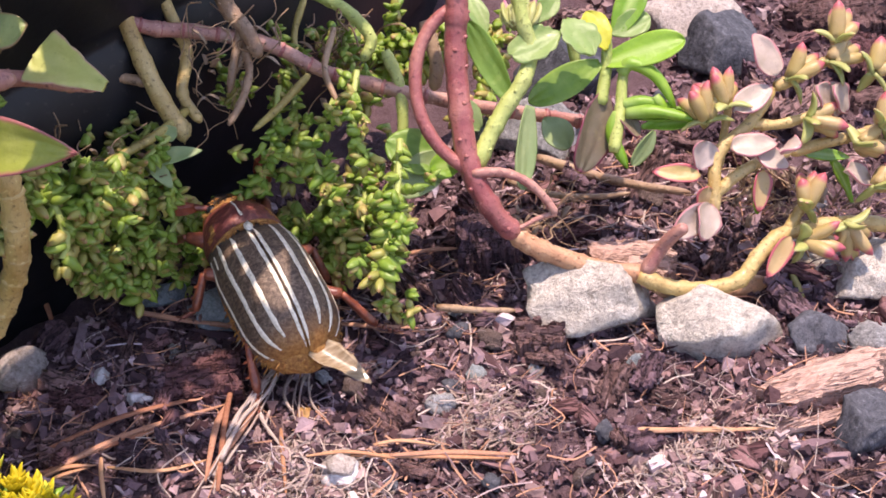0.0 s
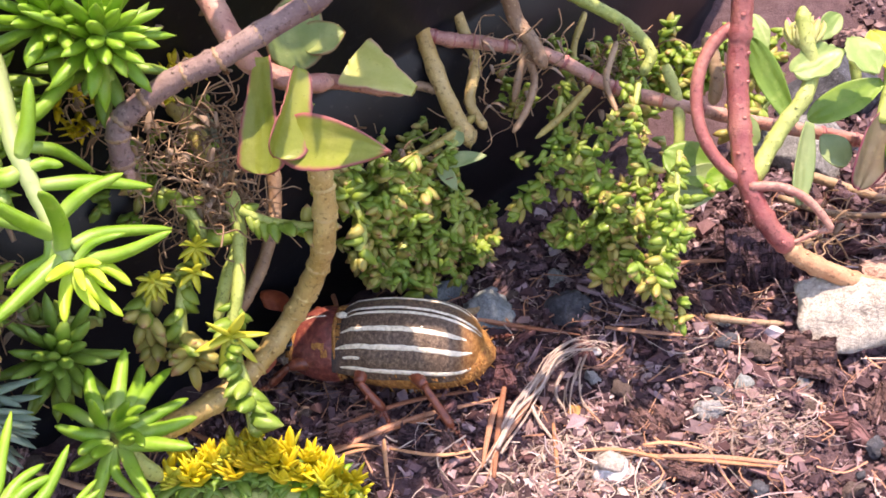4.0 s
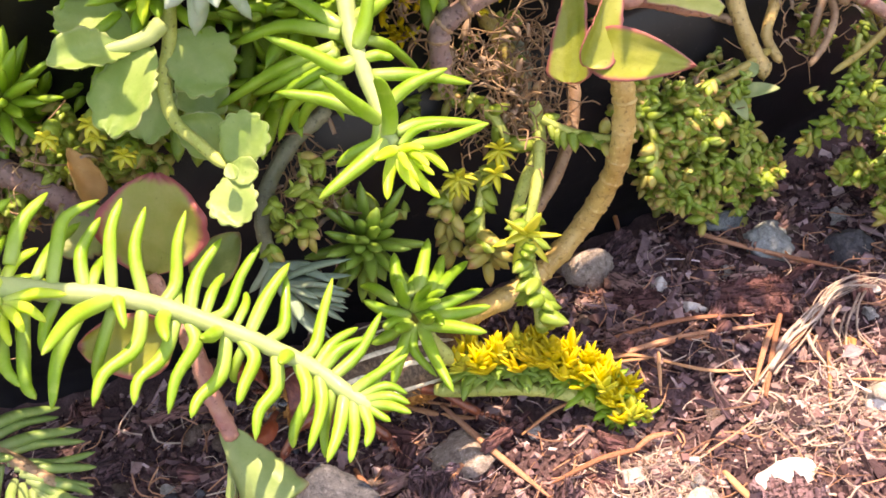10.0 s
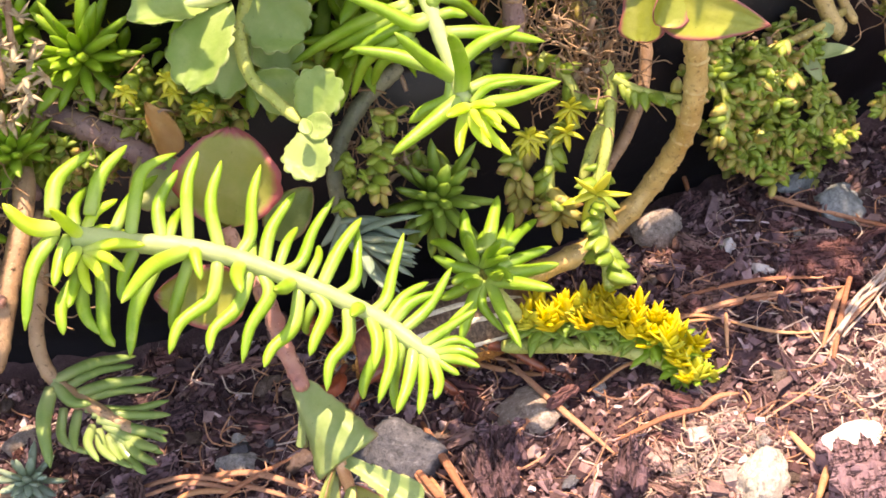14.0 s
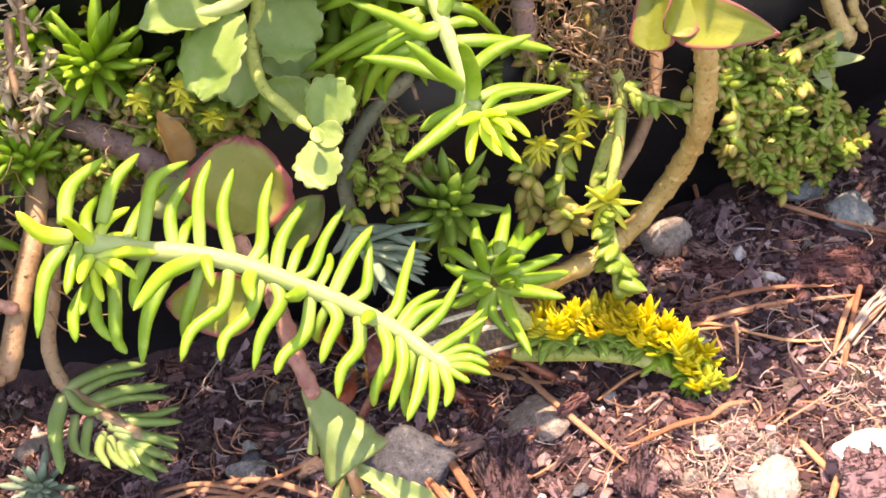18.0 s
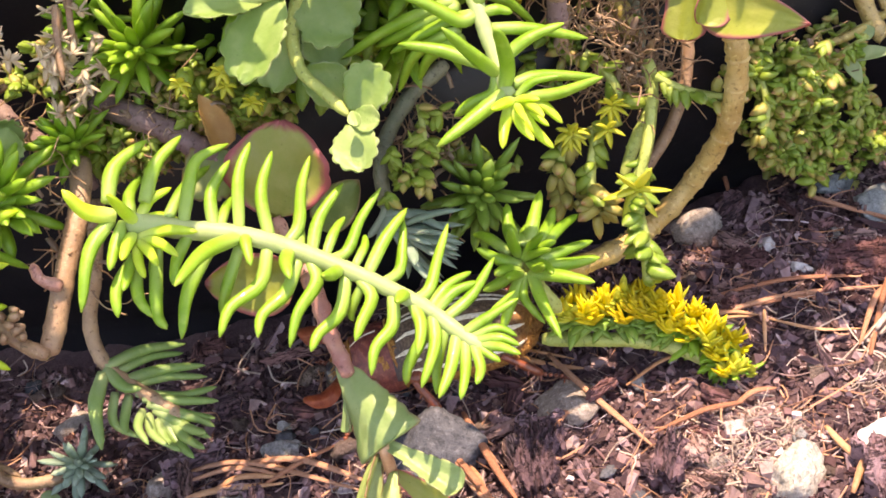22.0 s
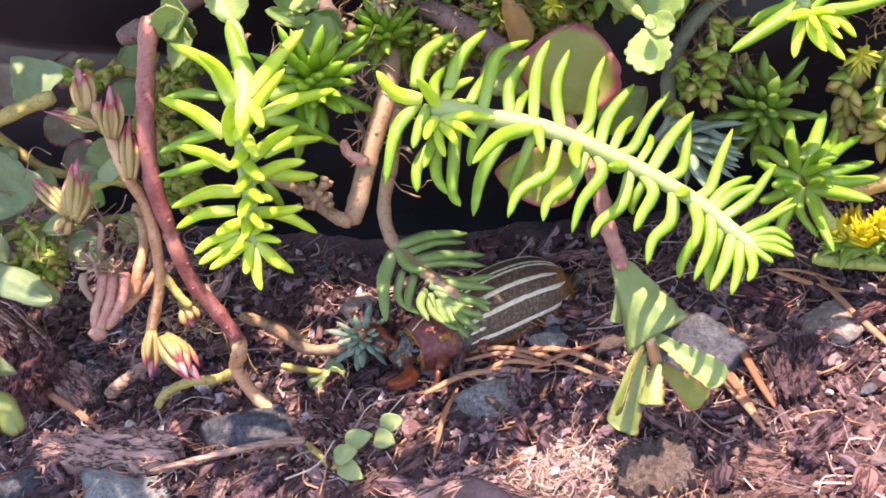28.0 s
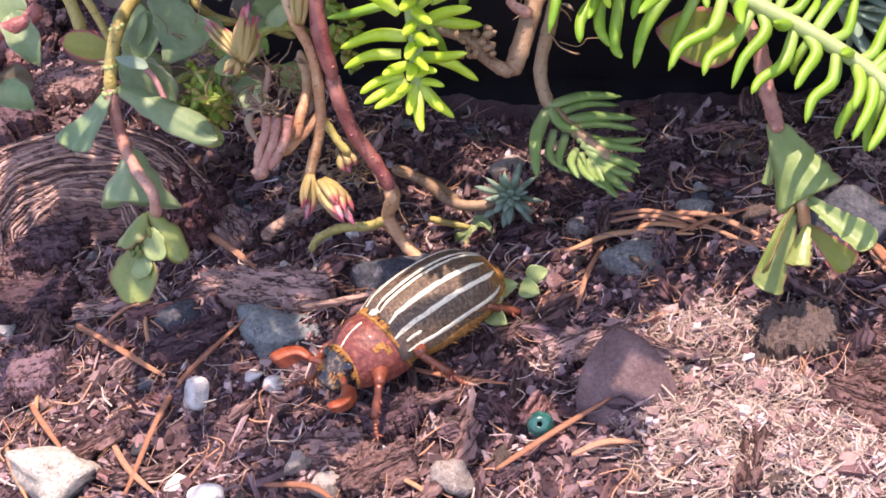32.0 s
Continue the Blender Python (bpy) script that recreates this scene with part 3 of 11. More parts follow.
def beetle():
    case, scales, shell, leg, ant, eye, hair, wing, dark = beetle_materials()
    b = thing("striped_beetle", (0, 0, 0), "brown scarab beetle with white stripes and orange antennae", "beetle")
    for side in (-1, 1):
        m = Mesh()
        nu, na = 26, 12
        verts = [case_point(side, i / nu, 93 * j / na) for i in range(nu + 1) for j in range(na + 1)]
        al = [i / nu for i in range(nu + 1) for j in range(na + 1)]
        k = na + 1
        q = [(i * k + j, i * k + j + 1, (i + 1) * k + j + 1, (i + 1) * k + j) for i in range(nu) for j in range(na)]
        m.add(verts, q if side < 0 else [tuple(reversed(f)) for f in q], al)
        e = part("wing_case", m, case, b)
        for a0, a1, u0, u1 in ((0.9, 4.5, 0.06, 0.985), (22.5, 28.7, 0.05, 0.9), (45.5, 51.9, 0.02, 0.94), (76, 81.5, 0.06, 0.97), (62, 66, 0.08, 0.2)):
            s = Mesh()
            rng = random.Random(a0)
            n = 22
            vs = []
            for i in range(n + 1):
                u = u0 + (u1 - u0) * i / n
                thin = min(1.0, 9 * min(i, n - i) / n + 0.35)
                mid, half = (a0 + a1) / 2, (a1 - a0) / 2 * thin
                spread = 1 + 1.2 * max(0, u - 0.75)
                for k2 in (-1, -0.4, 0.4, 1):
                    vs.append(case_point(side, u, max(0.2, mid + half * spread * k2 * (1 + rng.uniform(-0.2, 0.2))), 0.07 if abs(k2) < 1 else 0.0))
            q = [(i * 4 + j, i * 4 + j + 1, (i + 1) * 4 + j + 1, (i + 1) * 4 + j) for i in range(n) for j in range(3)]
            s.add(vs, q if side < 0 else [tuple(reversed(f)) for f in q])
            part("stripe", s, scales, e)
    # abdomen under the wing cases
    m = Mesh()
    line = [np.array((0, 5.5 - 18.2 * i / 12, 3.2)) for i in range(13)]
    sweep(m, line, [5.9 * math.sqrt(max(0.02, 1 - (abs(i - 5.4) / 6.65) ** 2.6)) for i in range(13)], 14, 0.56, (0, 0, 1))
    rng = random.Random(31)
    for i in range(150):
        u, sx = rng.random(), rng.choice((-1, 1))
        p0 = np.array((sx * 5.3 * math.sqrt(max(0.05, 1 - abs(2 * u - 1) ** 2.6)), 5.0 - 17.0 * u, 3.2 + rng.uniform(-1.2, 1.2)))
        fleshy(m, p0, p0 + np.array((sx * rng.uniform(0.5, 1.0), -rng.uniform(0.2, 0.9), rng.uniform(-0.6, 0.3))), 0.2, seg=4, steps=3)
    part("abdomen", m, hair, b, "orange-brown hairy underside")
    # pronotum
    def shield(u, a):
        y = 6.3 + 5.0 * u
        w = (5.25 - 2.0 * u ** 2.2) * (1 - 0.08 * (1 - u) ** 3)
        h = 5.2 - 2.1 * u * u - 0.6 * (1 - u) ** 2
        r = math.radians(a)
        return np.array((w * math.sin(r), y - 0.9 * (1 - math.cos(r)) * (1 - u) + 0.5 * (1 - math.cos(r)) * u, 3.2 + h * math.cos(r)))

    m = Mesh()
    nu, na = 10, 18
    verts = [shield(i / nu, -108 + 216 * j / na) for i in range(nu + 1) for j in range(na + 1)]
    k = na + 1
    m.add(verts, [(i * k + j, (i + 1) * k + j, (i + 1) * k + j + 1, i * k + j + 1) for i in range(nu) for j in range(na)])
    p = part("pronotum", m, shell, b, "glossy red-brown neck shield")
    for a0, a1, u0, u1 in ((-2.6, 2.6, 0.25, 0.96), (-54, -42, 0.22, 0.5), (42, 54, 0.22, 0.5), (-66, -52, 0.16, 0.3), (52, 66, 0.16, 0.3)):
        s = Mesh()
        rng = random.Random(a0)
        vs = []
        for i in range(9):
            u = u0 + (u1 - u0) * i / 8
            for k2 in (-1, 0, 1):
                q = shield(u, (a0 + a1) / 2 + (a1 - a0) / 2 * k2 * (0.7 + rng.uniform(-0.3, 0.3)))
                vs.append(q + np.array((0, 0, 0.1 if k2 == 0 else 0.02)))
        s.add(vs, [(i * 3 + j, (i + 1) * 3 + j, (i + 1) * 3 + j + 1, i * 3 + j + 1) for i in range(8) for j in range(2)])
        part("scale_mark", s, scales if abs(a0) < 10 else hair, p)
    m = Mesh()
    rng = random.Random(5)
    for i in range(150):
        a = rng.uniform(-100, 100)
        base = shield(0.02, a) + np.array((0, -0.1, 0.0))
        fleshy(m, base, base + np.array((rng.uniform(-0.3, 0.3), -0.8, 0.2)), 0.22, seg=4, steps=3)
    for u, r in ((0.0, 0.26), (0.99, 0.22)):
        ring = [shield(u, -104 + 208 * k / 20) * np.array((1.01, 1, 1)) + np.array((0, 0, 0.05)) for k in range(21)]
        sweep(m, ring, [r] * 21, 6)
    for i in range(60):
        base = shield(0.98, rng.uniform(-80, 80))
        fleshy(m, base, base + np.array((rng.uniform(-0.3, 0.3), 0.7, -0.1)), 0.2, seg=4, steps=3)
    part("hair_fringe", m, hair, b, "golden hairs between shield and wing cases")
    m = blob(Mesh(), (0, 5.6, 8.2), (0.62, 0.8, 0.3))
    part("scutellum", m, scales, b)
    # head
    m = Mesh()
    line = [np.array((0, 10.4 + 0.52 * i, 5.0 - 0.3 * i)) for i in range(9)]
    sweep(m, line, [2.4, 2.55, 2.6, 2.5, 2.3, 2.1, 2.05, 2.1, 1.6], 14, 0.62, (0, 0, 1))
    h = part("head", m, dark, b, "brown head with a square snout")
    m = Mesh()
    rng = random.Random(9)
    for i in range(110):
        x, y = rng.choice((-1, 1)) * rng.uniform(0.5, 2.1), rng.uniform(11.4, 14.2)
        z = 5.0 - 0.57 * (y - 10.4) + 1.45 * math.sqrt(max(0.1, 1 - (x / 2.45) ** 2))
        fleshy(m, (x, y, z - 0.1), (x + rng.uniform(-0.2, 0.2), y - 0.5, z + 0.25), 0.25, seg=4, steps=3)
    tagged(part("head_hair", m, hair, h, "ochre hairs on the head"), kind="stuff")
    for sx in (-1, 1):
        part("eye", sweep(Mesh(), [np.array((sx * 2.15, 10.9 + 0.28 * i, 5.0)) for i in range(7)], [0.2, 0.55, 0.75, 0.82, 0.75, 0.55, 0.2], 12), eye, h, "glossy black eye")
    for sx in (-1, 1):
        base = np.array((sx * 1.9, 12.9, 3.9))
        m = sweep(Mesh(), spline([base, base + (sx * 1.0, 0.4, 0.3), base + (sx * 1.9, 0.9, 0.4)], 4), [0.42] * 9, 7)
        origin = tuple(base)
        a = part("antenna", m, leg, b, "orange fan-shaped antenna", origin=origin)
        club = Mesh()
        start = base + np.array((sx * 1.7, 0.8, 0.4))
        for i in range(5):
            lift = np.array((sx * 0.1 * (i - 2), 0.1 * (i - 2), 0.22 * (i - 2)))
            pts = spline([start + lift * 0.5, start + np.array((sx * 1.5, 0.3, 0.3)) + lift, start + np.array((sx * 2.6, 1.5, 0.2)) + lift * 1.3, start + np.array((sx * 2.5, 3.6, 0.5)) + lift * 1.4], 4)
            sweep(club, pts, [0.4, 0.5, 0.6, 0.68, 0.76, 0.82, 0.88, 0.93, 0.97, 1.0, 0.98, 0.88, 0.5], 8, 0.34, (0, 0, 1))
        c = part("club", club, ant, a, "orange leaf-shaped antenna plates", origin=origin)
        c.location = (0, 0, 0)
    # legs
    legs = []
    for n, (y0, knee, foot) in enumerate((((8.0), (5.0, 3.6, 0.6), (6.6, 6.6, -3.2)), ((2.6), (6.6, 1.0, 1.0), (9.5, -2.0, -3.4)), ((-2.4), (6.2, -4.2, 1.2), (9.6, -9.0, -3.4)))):
        for sx in (-1, 1):
            hip = np.array((sx * 3.0, y0, 3.2))
            kn = hip + np.array((sx * (knee[0] - 2) * 0.8, knee[1] * 0.85, knee[2] * 0.6))
            ft = hip + np.array((sx * (foot[0] - 2.5) * 0.72, foot[1] * 0.85, foot[2] + 0.4))
            m = sweep(Mesh(), spline([hip, (hip + kn) / 2 + np.array((0, 0, 0.2)), kn], 4), [0.7, 0.9, 1.0, 1.05, 1.0, 0.92, 0.8, 0.72, 0.6], 8)
            l = part("leg", m, leg, b, origin=tuple(hip))
            t = sweep(Mesh(), spline([kn, (kn + ft) / 2, ft], 4), [0.42, 0.46, 0.5, 0.52, 0.55, 0.58, 0.6, 0.58, 0.42], 7)
            for q in (0.35, 0.65, 0.95):
                at = kn + (ft - kn) * q
                fleshy(t, at, at + np.array((sx * 0.9, 0.4, -0.5)), 0.5, seg=5, steps=3)
            o = part("shin", t, leg, l, origin=tuple(hip))
            o.location = (0, 0, 0)
            t = Mesh()
            toe = ft + np.array((sx * 1.6, foot[1] * 0.25, -0.35))
            for q in range(4):
                blob(t, ft + (toe - ft) * (q + 0.5) / 4, (0.36, 0.36, 0.3))
            fleshy(t, toe, toe + np.array((sx * 0.7, 0.5, -0.3)), 0.3, seg=5, steps=3)
            fleshy(t, toe, toe + np.array((sx * 0.7, -0.4, -0.3)), 0.3, seg=5, steps=3)
            o = part("foot", t, leg, l, origin=tuple(hip))
            o.location = (0, 0, 0)
            legs.append(l)
    m = Mesh()
    broad(m, (0.6, -10.5, 4.6), (4.8, -17.5, 4.4), (0.1, 0, 1), 3.4, cup=0.25, bend=0.02, thick=0.12, taper=0.5, ragged=0.08)
    w = part("wing_tip", m, wing, b, "crumpled tan wing tip sticking out", origin=(0.6, -10.5, 4.6))
    return b, legs, w


BEETLE, LEGS, WING = beetle()


def finger(owner, mat, width, *pts):
    """A plump finger leaf through three or four points: even in width, with a short blunt point."""
    rng = random.Random(int(abs(pts[0][0] * 31 + pts[-1][2] * 17)))
    line = spline(pts, 12 // (len(pts) - 1))
    n = len(line) - 1
    radii = []
    for i in range(n + 1):
        u = i / n
        r = (0.84 + 0.16 * math.sin(math.pi * min(1, u * 1.6))) * max(0.02, 1 - max(0.0, (u - 0.4) / 0.605) ** 3.0) ** 0.56
        radii.append(0.5 * width * r * (1 + rng.uniform(-0.025, 0.025)))
    o = tuple(float(q) for q in pts[0])
    return part("leaf", sweep(Mesh(), line, radii, 9, rng.uniform(0.78, 0.9)), mat, owner, origin=o)


def paddle(owner, mat, normal, width, base, tip, lobes=0, depth=0.07, cup=0.1, bend=0.08, thick=0.5, wide=0.58, fan=0, neck=0.14, point=0.5, label=""):
    """A flat leaf, narrow at its neck and widest towards a rounded, lobed end. fan: where a wedge-shaped leaf is cut off; point: 0.5 for a round end, 1 for a pointed one."""
    seed = int(abs(tip[0]) * 7 + abs(tip[2]))
    rng = random.Random(seed)
    b, t = np.array(base, float), np.array(tip, float)
    ln = np.linalg.norm(t - b)
    d = (t - b) / ln
    nrm = unit(np.array(normal, float) - d * (np.array(normal, float) @ d))
    s = np.cross(d, nrm)
    m = fan or wide
    nu, nv = 30, 16
    top, al = [], []
    for i in range(nu + 1):
        u = 1 - (1 - i / nu) ** 1.6
        if u < m:
            k = u / m
            p = neck + (1 - neck) * (k ** 0.95 if fan else math.sin(k * math.pi / 2) ** 0.9)
        else:
            p = max(0.02, 1 - ((u - m) / (1 - m)) ** 2) ** point
        for j in range(nv + 1):
            v = 2 * j / nv - 1
            x, y = 0.5 * width * v * p, (u - m) * ln
            rim = max(abs(v), max(0.0, (u - m) / (1 - m)) ** 2)
            if lobes:
                ang = math.atan2(x, y + 0.35 * ln)
                f = 1 + depth * (abs(math.cos(ang * lobes * 0.75 + seed)) - 0.6) * rim ** 8
                x, y = x * f, y * f
            up = cup * width * v * v * p - bend * ln * u * u + 0.035 * width * math.sin(u * 7 + v * 3 + seed) * rim + 0.012 * width * math.cos(v * 9) * u + rng.uniform(-1, 1) * 0.006 * width
            top.append(b + d * (y + m * ln) + s * x + nrm * up)
            al.append(rim)
    k = nv + 1
    c = len(top)
    bottom = [q - nrm * thick * (0.3 + 0.7 * (1 - r ** 3)) for q, r in zip(top, al)]
    faces = []
    for i in range(nu):
        for j in range(nv):
            q = (i * k + j, i * k + j + 1, (i + 1) * k + j + 1, (i + 1) * k + j)
            faces += [q, tuple(c + a for a in reversed(q))]
    ring = [j for j in range(k)] + [i * k + nv for i in range(1, nu + 1)] + [nu * k + j for j in range(nv - 1, -1, -1)] + [i * k for i in range(nu - 1, 0, -1)]
    faces += [(a, c + a, c + e, e) for a, e in zip(ring, ring[1:] + ring[:1])]
    o = tuple(float(q) for q in base)
    return part("leaf", Mesh().add(top + bottom, faces, al + al), mat, owner, label, origin=o)


# ---- needle-leaved sprigs ----
def sprig_leaf(owner, mat, width, flat, bow, *ends):
    base, tip = np.array(ends[0]), np.array(ends[1])
    base = base - unit(tip - base) * 0.9
    rng = random.Random(int(base[0] * 31 + tip[2] * 17))
    ln = np.linalg.norm(tip - base)
    up = 1.0 if tip[2] > base[2] else -1.0
    down = np.array((-up * rng.uniform(0.5, 1.5), rng.uniform(-0.5, 0.1), rng.uniform(0.0, 0.8))) * abs(bow) * ln * rng.uniform(0.8, 2.0)
    o = tuple(float(round(q, 2)) for q in base)
    part("leaf", fleshy(Mesh(), base, tip, width * rng.uniform(0.86, 1.06), down, flat, 8, 9, point=0.58), mat, owner, origin=o)


STAR = thing("stonecrop_sprig", (-33.7, -18.7, 36.1), "bright green trailing stonecrop sprig with finger-like leaves", "succulent")
part("stem", stalk([(-48.3, -16.6, 40.2), (-45.7, -16.5, 39.4), (-42.7, -17.0, 38.6), (-38.2, -17.2, 37.5), (-34.2, -17.2, 35.6), (-30.1, -18.1, 33.6), (-26.3, -19.7, 32.2), (-22.8, -20.9, 30.3), (-19.5, -22.2, 28.3), (-17.0, -24.3, 26.9), (-14.5, -25.8, 25.6)], 1.12, 0.72, False), M_STEM_PALE, STAR)
finger(STAR, M_GREEN, 1.61, (-49.8, -15.8, 42.4), (-49.2, -12.4, 44.3), (-46.4, -8.9, 44.8))
finger(STAR, M_GREEN, 1.55, (-46.4, -15.2, 41.4), (-45.3, -11.6, 43.4), (-43.0, -8.2, 44.3))
finger(STAR, M_GREEN, 1.42, (-42.9, -16.8, 38.8), (-42.0, -13.3, 41.6), (-41.1, -10.9, 42.9), (-38.3, -8.7, 42.8))
finger(STAR, M_GREEN, 1.41, (-39.8, -17.1, 38.2), (-40.0, -13.7, 40.4), (-38.2, -10.3, 41.8))
finger(STAR, M_GREEN, 1.35, (-37.4, -17.1, 37.4), (-37.1, -12.6, 41.1), (-35.9, -9.3, 42.9))
finger(STAR, M_GREEN, 1.41, (-34.6, -17.1, 36.0), (-35.2, -13.2, 39.2), (-33.9, -9.5, 41.6))
finger(STAR, M_GREEN, 1.41, (-33.2, -17.2, 35.2), (-31.9, -15.0, 35.9), (-31.4, -12.0, 38.3), (-30.3, -9.2, 40.2))
finger(STAR, M_GREEN, 1.40, (-30.8, -17.7, 34.0), (-29.9, -14.3, 35.8), (-27.4, -10.7, 37.3))
finger(STAR, M_GREEN, 1.40, (-29.1, -18.3, 33.4), (-27.4, -16.8, 33.1), (-25.9, -13.9, 34.7), (-23.6, -11.1, 36.3))
finger(STAR, M_GREEN, 1.44, (-25.4, -19.9, 32.0), (-23.4, -16.3, 33.6), (-21.1, -13.1, 34.7))
finger(STAR, M_GREEN, 1.28, (-24.0, -20.4, 31.2), (-22.4, -18.5, 31.0), (-22.0, -15.9, 32.0), (-21.7, -13.1, 33.5))
finger(STAR, M_GREEN, 1.38, (-21.0, -21.4, 29.3), (-19.6, -19.8, 29.3), (-18.6, -17.1, 30.8), (-17.2, -14.1, 32.8))
finger(STAR, M_GREEN, 1.37, (-19.2, -22.3, 28.3), (-17.2, -20.6, 29.1), (-14.7, -19.5, 29.1))
finger(STAR, M_GREEN, 1.21, (-19.7, -22.0, 28.5), (-17.7, -19.6, 29.3), (-15.4, -18.0, 29.3))
finger(STAR, M_GREEN, 1.37, (-18.3, -23.0, 27.8), (-15.5, -20.6, 28.4), (-12.9, -17.5, 30.3))
finger(STAR, M_GREEN, 1.30, (-16.6, -24.5, 26.9), (-14.1, -23.4, 27.6), (-10.8, -22.2, 28.5))
finger(STAR, M_GREEN, 0.87, (-15.2, -25.0, 26.5), (-13.3, -22.0, 27.3), (-11.3, -19.7, 27.5))
finger(STAR, M_GREEN, 1.08, (-15.9, -24.8, 26.6), (-13.2, -24.2, 26.8), (-11.4, -24.8, 25.9))
finger(STAR, M_GREEN, 1.18, (-15.6, -25.1, 26.3), (-13.0, -25.3, 26.4), (-11.2, -26.2, 25.9))
finger(STAR, M_GREEN, 1.18, (-14.9, -25.4, 26.0), (-12.8, -26.4, 26.1), (-11.1, -27.6, 26.0))
finger(STAR, M_GREEN, 1.07, (-15.2, -25.5, 25.9), (-14.2, -26.5, 25.5), (-13.2, -27.3, 25.1))
finger(STAR, M_GREEN, 1.12, (-29.4, -18.0, 33.7), (-28.5, -15.2, 34.6), (-27.6, -13.0, 34.7))
finger(STAR, M_GREEN, 1.00, (-26.5, -19.1, 32.8), (-25.6, -16.6, 33.2), (-25.7, -14.7, 33.3))
finger(STAR, M_GREEN, 1.13, (-39.3, -17.0, 38.1), (-38.9, -13.9, 38.6), (-38.4, -11.5, 38.2))
finger(STAR, M_GREEN, 1.38, (-44.6, -16.4, 39.4), (-43.2, -11.5, 40.2), (-41.4, -7.4, 39.8))
finger(STAR, M_GREEN, 1.25, (-31.8, -17.4, 34.6), (-32.3, -13.9, 35.2), (-32.9, -11.1, 35.0))
finger(STAR, M_GREEN, 1.32, (-36.9, -17.1, 37.1), (-36.5, -18.9, 37.1), (-35.9, -21.3, 36.2))
finger(STAR, M_GREEN, 1.53, (-32.8, -17.4, 34.8), (-32.9, -19.8, 35.0), (-32.2, -22.4, 34.8))
finger(STAR, M_GREEN, 1.51, (-28.1, -19.1, 32.7), (-28.3, -21.9, 34.2), (-28.4, -24.4, 36.1))
finger(STAR, M_GREEN, 1.50, (-22.0, -21.0, 29.9), (-21.7, -23.5, 31.7), (-21.7, -26.2, 33.2))
finger(STAR, M_GREEN, 1.63, (-49.8, -16.7, 40.9), (-51.6, -20.4, 39.7), (-52.3, -25.3, 36.4))
finger(STAR, M_GREEN, 1.35, (-48.7, -16.6, 40.3), (-49.3, -19.5, 39.3), (-49.4, -22.1, 38.6))
finger(STAR, M_GREEN, 1.46, (-48.1, -19.0, 37.4), (-49.6, -22.0, 36.1), (-49.4, -24.5, 34.6))
finger(STAR, M_GREEN, 1.23, (-48.0, -18.7, 37.7), (-48.3, -21.3, 37.1), (-48.3, -23.4, 36.9))
finger(STAR, M_GREEN, 1.35, (-47.9, -19.4, 37.0), (-47.7, -22.1, 34.9), (-46.3, -23.9, 33.6))
finger(STAR, M_GREEN, 1.39, (-45.6, -17.6, 38.2), (-46.0, -23.0, 33.8), (-44.8, -25.2, 32.9))
finger(STAR, M_GREEN, 1.54, (-40.0, -17.7, 37.3), (-42.5, -22.4, 35.0), (-43.1, -26.7, 32.6))
finger(STAR, M_GREEN, 1.77, (-37.5, -17.4, 37.1), (-39.6, -22.4, 39.3), (-41.0, -28.3, 40.2))
finger(STAR, M_GREEN, 1.35, (-37.4, -17.7, 36.5), (-39.8, -20.4, 32.5), (-40.6, -21.2, 30.1))
finger(STAR, M_GREEN, 1.49, (-34.9, -17.5, 35.6), (-35.8, -20.7, 33.5), (-38.6, -23.4, 33.1), (-39.6, -26.2, 31.8))
finger(STAR, M_GREEN, 1.43, (-32.0, -17.9, 34.0), (-33.5, -21.0, 32.2), (-35.7, -23.5, 31.8), (-36.1, -25.8, 30.8))
finger(STAR, M_GREEN, 1.43, (-31.0, -18.1, 33.6), (-30.4, -20.2, 32.3), (-32.3, -23.1, 31.1), (-33.2, -26.2, 29.4))
finger(STAR, M_GREEN, 1.41, (-27.4, -19.5, 32.3), (-28.3, -22.8, 30.2), (-30.3, -25.1, 29.8), (-31.0, -27.1, 29.3))
finger(STAR, M_GREEN, 1.41, (-26.1, -20.1, 31.8), (-25.0, -21.9, 30.8), (-26.1, -24.3, 29.8), (-26.7, -26.3, 29.2))
finger(STAR, M_GREEN, 1.41, (-23.1, -21.1, 30.2), (-23.3, -23.8, 28.5), (-25.0, -26.1, 27.9), (-25.5, -28.7, 26.7))
finger(STAR, M_GREEN, 1.40, (-21.3, -21.6, 29.1), (-20.5, -24.1, 28.3), (-20.9, -27.2, 27.2))
finger(STAR, M_GREEN, 1.35, (-19.4, -22.5, 28.1), (-19.4, -25.6, 26.7), (-20.9, -29.5, 25.0))
finger(STAR, M_GREEN, 1.31, (-19.5, -22.9, 27.7), (-22.3, -25.4, 24.8), (-23.0, -26.5, 23.0))
finger(STAR, M_GREEN, 1.34, (-17.2, -24.4, 26.8), (-18.0, -27.8, 25.5), (-19.2, -30.9, 24.7))
finger(STAR, M_GREEN, 1.20, (-18.1, -23.6, 27.3), (-19.6, -25.7, 24.5), (-20.1, -27.4, 22.0))
finger(STAR, M_GREEN, 1.18, (-16.4, -25.0, 26.4), (-16.7, -27.9, 24.7), (-17.3, -30.4, 23.7))
finger(STAR, M_GREEN, 1.17, (-15.7, -25.3, 26.1), (-15.1, -28.0, 25.3), (-15.5, -30.2, 25.2))
finger(STAR, M_GREEN, 1.10, (-25.8, -20.3, 31.6), (-27.5, -21.4, 29.2), (-27.7, -21.3, 27.7))
finger(STAR, M_GREEN_PALE_SUN, 2.03, (-49.4, -16.4, 41.1), (-51.6, -17.5, 42.9), (-52.8, -17.7, 45.8))
